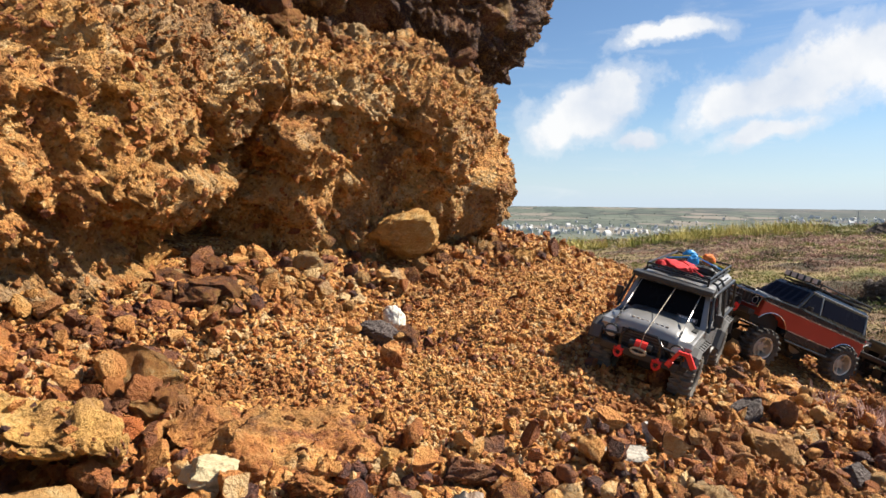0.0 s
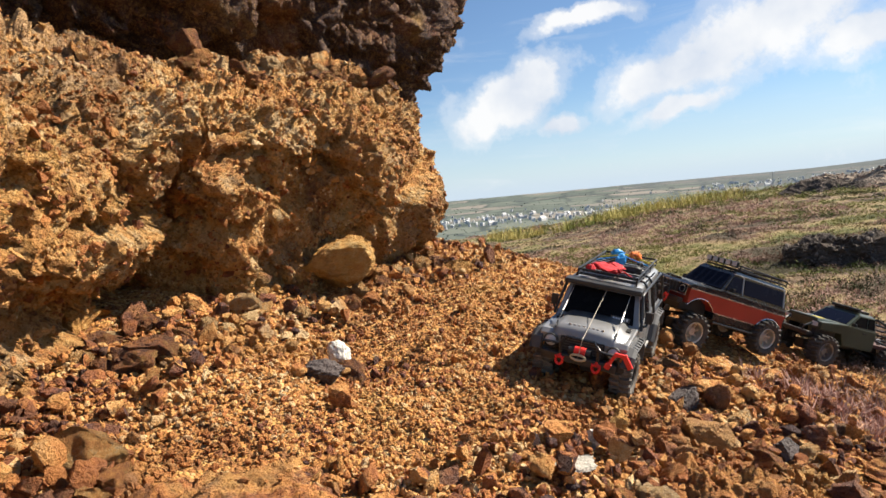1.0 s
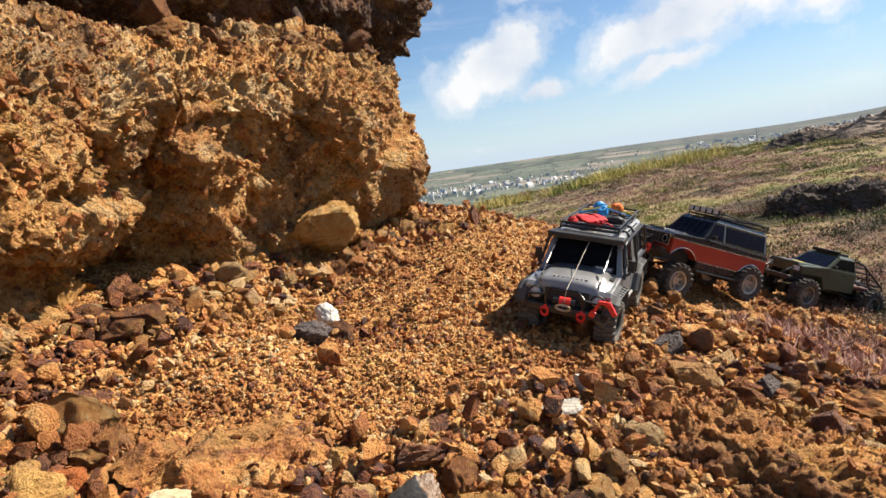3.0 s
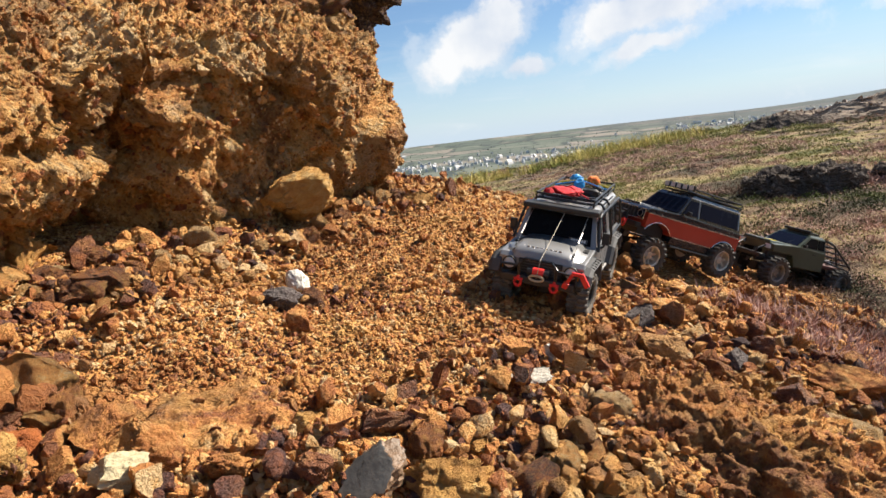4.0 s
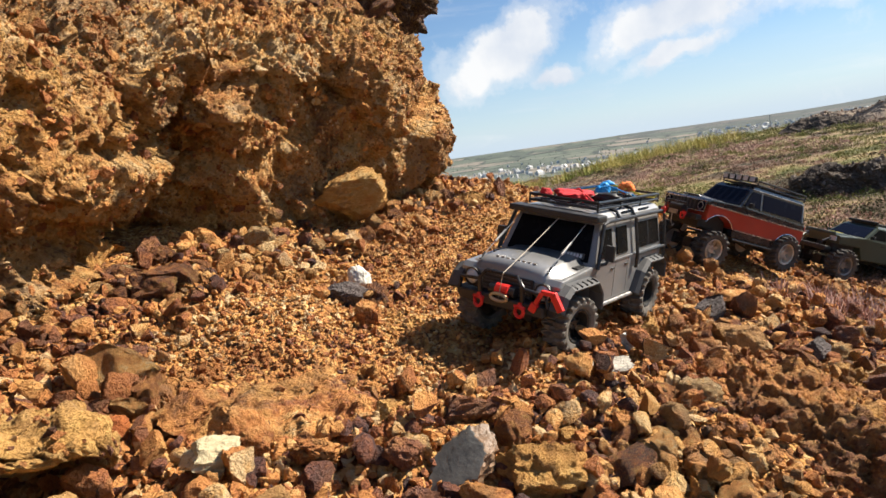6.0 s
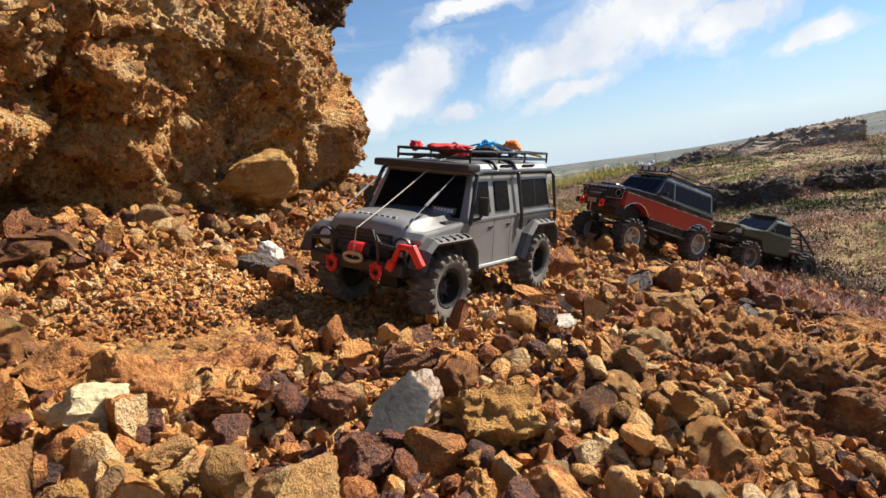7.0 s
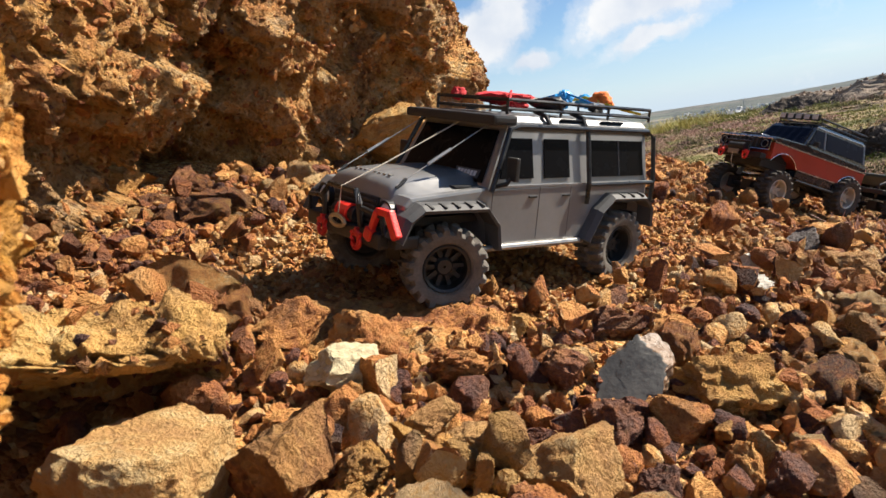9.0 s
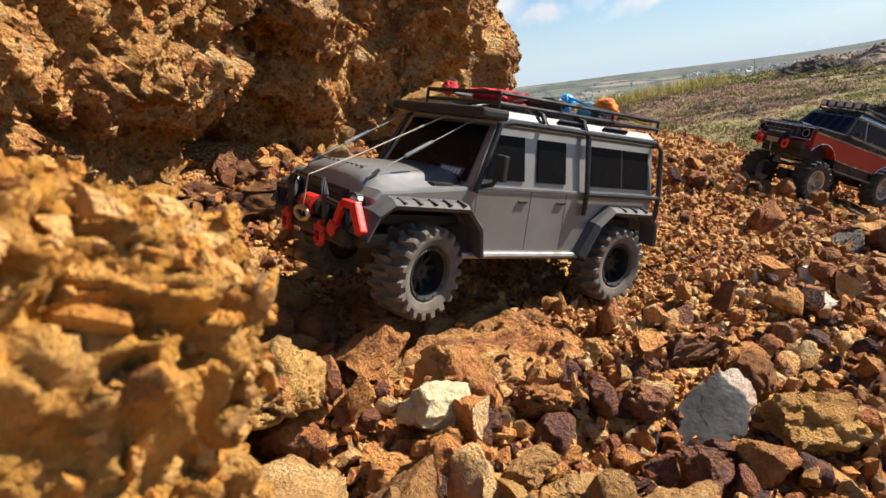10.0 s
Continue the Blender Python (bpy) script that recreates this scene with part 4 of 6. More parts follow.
def build_loose_rocks():
    rng = np.random.default_rng(14)
    meshes = [mesh_of("rock", rock_verts(300 + i, 4, (1, rng.uniform(0.65, 0.95), rng.uniform(0.5, 0.85)), int(rng.integers(6, 11)), 0.12, 0.05),
                      ICO[4][1], M_ROCK, False, 40.0) for i in range(13)] \
        + [mesh_of("rock", knobbly(340 + i, 4, (1, rng.uniform(0.7, 0.95), rng.uniform(0.6, 0.85))), ICO[4][1], M_ROCK, False, 50.0) for i in range(5)]
    xy = on_scree(rng, 202, lambda x, y: coarse(x, y) ** 1.5 * smooth(0.17, 0.22, route_gap(x, y)) * clear_of(x, y, 1.2))
    for x, y in xy:
        s = float(np.clip(0.058 * (1 - rng.random()) ** -0.34, 0.05, 0.11))
        if y > 1.9 or (x > 0.85 and y > 1.55):
            s = min(s, 0.05)
        ob = new("rock", meshes[int(rng.integers(0, 18))])
        z = float(ground_height(np.array([x]), np.array([y]))[0])
        ob.matrix_basis = pose(x, y, z + s * 0.12, *rng.uniform(-30, 30, 2), rng.uniform(0, 360)) @ Matrix.Diagonal((s, s, s, 1))
        tagged(ob, "loose angular rust coloured rock lying on the scree", "rock", "loose rocks on the scree")
    # fallen rocks along the cliff's foot
    for i in range(36):
        x, y = FOOT[int(rng.uniform(0.30, 0.66) * 120)]
        a = rng.uniform(-0.08, 0.14)
        x, y = x + a * 0.8, y - a * 0.6
        s = float(np.clip(0.055 * (1 - rng.random()) ** -0.4, 0.05, 0.14))
        ob = new("rock", meshes[int(rng.integers(0, 18))])
        z = float(ground_height(np.array([x]), np.array([y]))[0])
        ob.matrix_basis = pose(x, y, z + s * 0.15, *rng.uniform(-30, 30, 2), rng.uniform(0, 360)) @ Matrix.Diagonal((s, s, s, 1))
        tagged(ob, "fallen rock lying against the foot of the cliff", "rock", "fallen rocks at the cliff foot")
    # stones along the cliff's ledge
    for i in range(60):
        t = rng.uniform(0.42, 0.78)
        j = int(np.interp(t, [0, 1.9 / 11, 8.4 / 11, 1], [0, 0.06, 0.94, 1]) * 700) * 350 + int(rng.uniform(0.50, 0.80) * 350)
        s = rng.uniform(0.05, 0.14) * rng.uniform(0.7, 1.2)
        ob = new("rock", meshes[int(rng.integers(0, 18))])
        p = CLIFF_V[j]
        ob.matrix_basis = pose(p[0], p[1], p[2] + s * 0.15, *rng.uniform(-30, 30, 2), rng.uniform(0, 360)) @ Matrix.Diagonal((s, s, s, 1))
        tagged(ob, "weathered rock resting on the cliff ledge", "rock", "rocks on the cliff ledge")


M_REDROCK = rock_material("red_rock", "none", shift=0.12, scale=1.6, grit=0.4)
M_REDORANGE = rock_material("red_orange_rock", "none", shift=0.12, scale=1.6, rust=0.3, tint=((0.50, 0.13, 0.025), 0.6))
M_OUTCROP = rock_material("outcrop_rock", "none", shift=0.20, scale=2.2, rust=0.4, grit=0.4, tint=((0.70, 0.33, 0.030), 0.62))
M_GOLD_GRIT = rock_material("golden_grit", "island", 0.70, 0.28, 1.2, rust=0.4, tint=((0.72, 0.32, 0.030), 0.5))
M_FLAT = rock_material("flat_brown_rock", "none", shift=0.10, scale=1.8, rust=0.5, grit=0.4)
M_LEDGE = rock_material("ledge_rock", "none", shift=0.30, scale=1.4, rust=0.3, tint=((0.60, 0.43, 0.14), 0.5))
M_PALEROCK = rock_material("pale_yellow_rock", "none", shift=0.30, scale=1.8, rust=0.25, tint=((0.55, 0.40, 0.18), 0.5))
build_heroes()
build_gravel()
build_cliff_stones()
build_outcrop_stones()
build_loose_rocks()

# ---- model trucks ----
def part(name, bm, material, parent, label="", soft=False, at=None):
    me = bpy.data.meshes.new(name)
    for f in bm.faces:
        f.smooth = soft
    bm.normal_update()
    bm.to_mesh(me)
    bm.free()
    me.materials.append(material)
    ob = new(name, me)
    ob.parent = parent
    if at is not None:
        ob.matrix_basis = at
    if label:
        ob["label"] = label
    return ob


def box(x0, x1, y0, y1, z0, z1, bevel=0.002, bm=None, m=None, taper=(1, 1), shift=0.0):
    """A box with worn edges; taper narrows its top in x and y, shift slides the top along x."""
    bm = bm or bmesh.new()
    vs = []
    cx, cy = (x0 + x1) / 2, (y0 + y1) / 2
    for z, tx, ty, s in ((z0, 1, 1, 0), (z1, taper[0], taper[1], shift)):
        for x, y in ((x0, y0), (x1, y0), (x1, y1), (x0, y1)):
            vs.append(bm.verts.new((cx + (x - cx) * tx + s, cy + (y - cy) * ty, z)))
    fs = [bm.faces.new([vs[i] for i in f]) for f in ((3, 2, 1, 0), (4, 5, 6, 7), (0, 1, 5, 4), (1, 2, 6, 5), (2, 3, 7, 6), (3, 0, 4, 7))]
    if bevel:
        es = list({e for f in fs for e in f.edges})
        r = bmesh.ops.bevel(bm, geom=es, offset=bevel, segments=2, affect="EDGES", profile=0.6)
        vs = list({v for f in r["faces"] for v in f.verts} | {v for v in vs if v.is_valid})
    if m is not None:
        bmesh.ops.transform(bm, matrix=m, verts=[v for v in vs if v.is_valid])
    return bm


def prism(profile, y0, y1, bevel=0.0, bm=None):
    """An outline in x and z, given depth from y0 to y1."""
    bm = bm or bmesh.new()
    a = [bm.verts.new((x, y0, z)) for x, z in profile]
    b = [bm.verts.new((x, y1, z)) for x, z in profile]
    n = len(a)
    fs = [bm.faces.new(a), bm.faces.new(b[::-1])]
    for i in range(n):
        fs.append(bm.faces.new((a[i], b[i], b[(i + 1) % n], a[(i + 1) % n])))
    bmesh.ops.recalc_face_normals(bm, faces=fs)
    if bevel:
        rim = [e for f in fs[:2] for e in f.edges]
        bmesh.ops.bevel(bm, geom=rim, offset=bevel, segments=2, affect="EDGES", profile=0.6)
    return bm


def tube(points, r, bm=None, sides=8, closed=False):
    """A round bar through the points."""
    bm = bm or bmesh.new()
    pts = [Vector(p) for p in points]
    rings = []
    n = len(pts)
    for i, p in enumerate(pts):
        a = pts[i - 1] if i or closed else p
        b = pts[(i + 1) % n] if i < n - 1 or closed else p
        d = (b - a).normalized()
        u = d.cross(Vector((0, 0, 1)) if abs(d.z) < 0.9 else Vector((1, 0, 0))).normalized()
        w = d.cross(u)
        rings.append([bm.verts.new(p + r * (math.cos(t) * u + math.sin(t) * w)) for t in (2 * math.pi * k / sides for k in range(sides))])
    for i in range(n if closed else n - 1):
        p, q = rings[i], rings[(i + 1) % n]
        for k in range(sides):
            bm.faces.new((p[k], p[(k + 1) % sides], q[(k + 1) % sides], q[k]))
    if not closed:
        bm.faces.new(rings[0][::-1])
        bm.faces.new(rings[-1])
    return bm


def arc(cx, cz, r, a0, a1, n):
    return [(cx + r * math.cos(radians(a0 + (a1 - a0) * i / (n - 1))), cz + r * math.sin(radians(a0 + (a1 - a0) * i / (n - 1)))) for i in range(n)]


def lathe(profile, seg, bm=None):
    """A ring turned about the y axis from (radius, y) points; closed."""
    bm = bm or bmesh.new()
    rings = [[bm.verts.new((r * math.cos(a), y, r * math.sin(a))) for r, y in profile] for a in (2 * math.pi * k / seg for k in range(seg))]
    m = len(profile)
    for i in range(seg):
        p, q = rings[i], rings[(i + 1) % seg]
        for k in range(m):
            bm.faces.new((p[k], p[(k + 1) % m], q[(k + 1) % m], q[k]))
    bmesh.ops.recalc_face_normals(bm, faces=bm.faces)
    return bm


def tyre_mesh(R, w):
    """One moulded ring: two rows of staggered mud lugs raised from the carcass and wrapped over its shoulders."""
    prof = [(0.55, -0.36, 0), (0.62, -0.47, 0), (0.74, -0.52, 0), (0.80, -0.53, 0), (0.84, -0.50, 1), (0.885, -0.44, 2), (0.895, -0.26, 3), (0.90, -0.06, 4),
            (0.90, 0.06, -4), (0.895, 0.26, -3), (0.885, 0.44, -2), (0.84, 0.50, -1), (0.80, 0.53, 0), (0.74, 0.52, 0), (0.62, 0.47, 0), (0.55, 0.36, 0)]
    seg, bm = 114, bmesh.new()
    rings = []
    for k in range(seg):
        a = 2 * math.pi * k / seg
        row = []
        for r, y, lug in prof:
            if lug:
                n = abs(lug)
                on = (k + (3 if lug > 0 else 0) + (n - 1) // 2) % 6 < 3
                r, y = (r + (0.10 if n > 1 else 0.09) if on else r - 0.01), y * (1.10 if on and n < 3 else 1.0)
            row.append(bm.verts.new((R * r * math.cos(a), w * y, R * r * math.sin(a))))
        rings.append(row)
    m = len(prof)
    for i in range(seg):
        p, q = rings[i], rings[(i + 1) % seg]
        for k in range(m):
            bm.faces.new((p[k], p[(k + 1) % m], q[(k + 1) % m], q[k]))
    bmesh.ops.recalc_face_normals(bm, faces=bm.faces)
    return bm


def rim_mesh(R, w, spokes, open_r=0.2):
    """A deep dished rim with spokes; the face looks along +y."""
    bm = lathe([(R * 0.58, -w * 0.36), (R * 0.58, w * 0.40), (R * 0.55, w * 0.44), (R * 0.49, w * 0.40), (R * 0.48, w * 0.02), (R * 0.45, -w * 0.05), (R * 0.45, -w * 0.30), (R * 0.52, -w * 0.36)], 40)
    lathe([(0.0015, w * 0.18), (R * 0.17, w * 0.18), (R * 0.22, w * 0.10), (R * 0.22, -w * 0.05), (0.0015, -w * 0.05)], 20, bm)
    for k in range(spokes):
        t = pose(0, 0, 0, 0, 360.0 * k / spokes, 0)
        box(R * 0.15, R * 0.49, -w * 0.04, w * 0.08, -R * 0.05, R * 0.05, 0.0, bm, t)
    for k in range(12):
        t = pose(0, 0, 0, 0, 30.0 * k, 0)
        box(R * 0.51, R * 0.54, w * 0.40, w * 0.455, -R * 0.018, R * 0.018, 0.0, bm, t)
    lathe([(R * 0.50, -w * 0.22), (R * 0.05, -w * 0.22), (R * 0.05, -w * 0.28), (R * 0.50, -w * 0.28)], 24, bm)
    return bm


M_TYRE = plain("tyre_rubber", (0.13, 0.116, 0.100), 0.9, var=0.5, grain=45, bump=0.35, dist=0.002, spec=0.3)
M_TYREK = plain("black_tyre_rubber", (0.055, 0.050, 0.045), 0.85, var=0.6, grain=45, bump=0.35, dist=0.002, spec=0.3)
M_BLACK = plain("black_plastic", (0.016, 0.016, 0.017), 0.5, var=0.3, grain=40)
M_TUBE = plain("black_tube", (0.014, 0.014, 0.015), 0.35, var=0.3, grain=40)
M_SILVER = plain("silver_grey_paint", (0.235, 0.235, 0.238), 0.42, metal=0.4, var=0.10, grain=18, bump=0.04, dist=0.001, coat=0.5)
M_FLARE = plain("grey_flare", (0.075, 0.075, 0.077), 0.6, metal=0.1, var=0.2, grain=25, spec=0.25)
M_RED = plain("red_metal", (0.62, 0.025, 0.018), 0.4, var=0.2, grain=40)
M_REDCLOTH = plain("red_cloth", (0.50, 0.012, 0.02), 0.8, var=0.4, grain=60, bump=0.6, dist=0.004)
M_BLUE = plain("blue_plastic", (0.02, 0.26, 0.62), 0.4, var=0.2, grain=40)
M_ORANGEP = plain("orange_cloth", (0.72, 0.16, 0.02), 0.7, var=0.3, grain=50, bump=0.4, dist=0.003)
M_STRAP = plain("yellow_strap", (0.62, 0.48, 0.04), 0.7, var=0.2, grain=50)
M_GOLD = plain("pale_gold_metal", (0.62, 0.50, 0.30), 0.4, metal=0.7, var=0.15, grain=40)
M_STEEL = plain("steel", (0.34, 0.33, 0.32), 0.4, metal=0.7, var=0.15, grain=40)
M_ROPE = plain("pale_rope", (0.46, 0.41, 0.33), 0.7, var=0.2, grain=80)
M_RIMK = plain("black_rim", (0.02, 0.02, 0.02), 0.45, var=0.3, grain=40)
M_RIMS = plain("bronze_silver_rim", (0.50, 0.45, 0.38), 0.4, metal=0.5, var=0.2, grain=40)
M_RIMG = plain("grey_rim", (0.22, 0.21, 0.20), 0.45, metal=0.6, var=0.2, grain=40)
M_PLATE = plain("number_plate", (0.55, 0.55, 0.56), 0.5, var=0.05)
M_LAMP = plain("lamp_glass", (0.55, 0.56, 0.57), 0.12, var=0.1, spec=0.8)
M_PAINTBK = plain("black_paint", (0.013, 0.013, 0.015), 0.24, var=0.2, grain=20, bump=0.05, dist=0.001, coat=0.6)
M_PAINTRD = plain("rust_red_paint", (0.36, 0.036, 0.018), 0.4, var=0.12, grain=18, bump=0.05, dist=0.001, coat=0.3)
M_PAINTGN = plain("dark_green_paint", (0.040, 0.050, 0.032), 0.42, var=0.25, grain=18, bump=0.05, dist=0.001, coat=0.3)
M_CHROME = plain("chrome_trim", (0.68, 0.67, 0.65), 0.22, metal=0.95, var=0.1, grain=30)
M_AMBER = plain("amber_lamp", (0.62, 0.20, 0.01), 0.3, var=0.1)


def glass(name, tint):
    m, w = material(name)
    a = w.noise(30, 4, 0.6, (w.n("ShaderNodeTexCoord"), "Object"))
    r = w.ramp((a, "Fac"), [(0.35, 0.16), (0.7, 0.34)])
    finish(w, tint, (r, "Color"), Specular_IOR_Level=0.05)
    return m


M_GLASS = glass("tinted_glass", (0.005, 0.005, 0.006))
M_GLASSB = glass("blue_tinted_glass", (0.006, 0.008, 0.018))


def wheel_set(truck, ends, track, R, w, rim_mat, spokes, sag=0.0, drop=0.0, rubber=None):
    """Four wheels, front and rear axle at the given ends: each rim carries its tyre."""
    tm, rm = None, None
    out = {}
    for key, sx, sy in (("fl", 1, 1), ("fr", 1, -1), ("rl", -1, 1), ("rr", -1, -1)):
        if rm is None:
            ob = part("wheel", rim_mesh(R, w, spokes), rim_mat, truck)
            ty = part("tyre", tyre_mesh(R, w), rubber or M_TYRE, ob, "chunky black rubber tyre with mud lugs, dusty")
            rm, tm = ob.data, ty.data
        else:
            ob, ty = new("wheel", rm), new("tyre", tm)
            ob.parent, ty.parent = truck, ob
            ty["label"] = "chunky black rubber tyre with mud lugs, dusty"
        flip = 0 if sy > 0 else 180
        ob.matrix_basis = pose(ends[0] if sx > 0 else ends[1], sy * track, -sx * sag - drop, 0, 25 * sx + 40 * sy, flip)
        out[key] = ob
    return out


def pane(truck, pts, mat, name="window", thick=0.0016, out=None):
    """A window pane: a flat polygon given some thickness along its normal."""
    bm = bmesh.new()
    p = [Vector(q) for q in pts]
    n = (p[1] - p[0]).cross(p[2] - p[0]).normalized()
    a = [bm.verts.new(q) for q in p]
    b = [bm.verts.new(q + n * thick) for q in p]
    bm.faces.new(a[::-1])
    bm.faces.new(b)
    k = len(a)
    for i in range(k):
        bm.faces.new((a[i], a[(i + 1) % k], b[(i + 1) % k], b[i]))
    return part(name, bm, mat, truck)


def side_panes(truck, x0, x1, z0, z1, slant, y_of, mat):
    """The same window on both flanks; slant leans its front edge back."""
    for s in (1, -1):
        pts = [(x1, s * y_of(z0), z0), (x0, s * y_of(z0), z0), (x0, s * y_of(z1), z1), (x1 - slant, s * y_of(z1), z1)]
        if s < 0:
            pts = pts[::-1]
        pane(truck, pts, mat)


def shackle(truck, x, y, z, mat, label):
    bm = tube([(x, y + 0.008 * math.cos(a), z + 0.010 * math.sin(a)) for a in (2 * math.pi * k / 10 for k in range(10))], 0.0036, None, 6, True)
    box(x - 0.012, x + 0.002, y - 0.003, y + 0.003, z + 0.004, z + 0.016, 0.001, bm)
    tube([(x, y - 0.011, z + 0.008), (x, y + 0.011, z + 0.008)], 0.0026, bm, 6)
    part("shackle", bm, mat, truck, label)


def axles(truck, ends, track, sag=0.0, drop=0.0):
    for sx, ex in ((1, ends[0]), (-1, ends[1])):
        bm = tube([(ex, -track + 0.02, 0.004), (ex, track - 0.02, 0.004)], 0.0075)
        box(ex - 0.017, ex + 0.017, -0.012, 0.024, -0.014, 0.02, 0.004, bm)
        for sy in (1, -1):
            box(ex - 0.012, ex + 0.012, sy * (track - 0.03) - 0.008, sy * (track - 0.03) + 0.008, -0.012, 0.026, 0.003, bm)
        part("axle", bm, M_BLACK, truck, at=pose(0, 0, -sx * sag - drop))
        for sy in (1, -1):
            part("shock_absorber", tube([(ex - sx * 0.012, sy * 0.058, 0.005), (ex - sx * 0.035, sy * 0.048, 0.08)], 0.0075), M_STEEL, truck)
            part("link", tube([(ex, sy * 0.05, 0.0), (sx * 0.03, sy * 0.035, 0.024)], 0.0035), M_BLACK, truck)
        part("drive_shaft", tube([(ex, 0.0, 0.006), (sx * 0.04, 0, 0.026)], 0.0045), M_BLACK, truck)
    for sy in (1, -1):
        part("chassis_rail", box(ends[1] - 0.05, ends[0] + 0.05, sy * 0.034 - 0.005, sy * 0.034 + 0.005, 0.028, 0.046, 0.001), M_BLACK, truck)
    part("skid_plate", box(-0.05, 0.05, -0.035, 0.035, 0.016, 0.034, 0.004), M_BLACK, truck)


def arch_flare(truck, cx, y, s, mat, outline, slots):
    """A squared wheel-arch flare: a band along the outline (from the wheel's middle), standing out from the body."""
    bm = bmesh.new()
    ring = []
    pts = [Vector((cx + dx, 0, z)) for dx, z in outline]
    for i, p in enumerate(pts):
        d = (pts[min(i + 1, len(pts) - 1)] - pts[max(i - 1, 0)]).normalized()
        o = Vector((-d.z, 0, d.x)) * 0.010
        q = p + o
        ring.append([bm.verts.new(c) for c in ((p.x, s * (y - 0.006), p.z), (p.x, s * (y + 0.020), p.z - 0.002), (p.x + 0.3 * o.x, s * (y + 0.022), p.z + 0.3 * o.z - 0.001),
                                               (p.x + 0.75 * o.x, s * (y + 0.014), p.z + 0.75 * o.z), (q.x, s * (y - 0.002), q.z), (q.x, s * (y - 0.006), q.z))])
    for a, b in zip(ring, ring[1:]):
        for k in range(6):
            bm.faces.new((a[k], a[(k + 1) % 6], b[(k + 1) % 6], b[k]))
    bm.faces.new(ring[0])
    bm.faces.new(ring[-1][::-1])
    bmesh.ops.recalc_face_normals(bm, faces=bm.faces)
    ob = part("fender_flare", bm, mat, truck)
    for dx in slots:
        z = outline[2][1] + 0.0075
        part("flare_slot", box(-0.0022, 0.0022, -0.006, 0.006, -0.001, 0.0016, 0.0, None, pose(cx + dx, s * (y + 0.015), z, s * -22, 0, s * 24)), M_BLACK, ob)
    return ob


FLARE_FRONT = [(-0.080, 0.020), (-0.074, 0.052), (-0.054, 0.073), (0.044, 0.075), (0.060, 0.064), (0.072, 0.040)]
FLARE_REAR = [(-0.066, 0.030), (-0.062, 0.060), (-0.046, 0.073), (0.034, 0.075), (0.058, 0.056), (0.082, 0.014)]


FRONT_REAR = (0.152, -0.183)


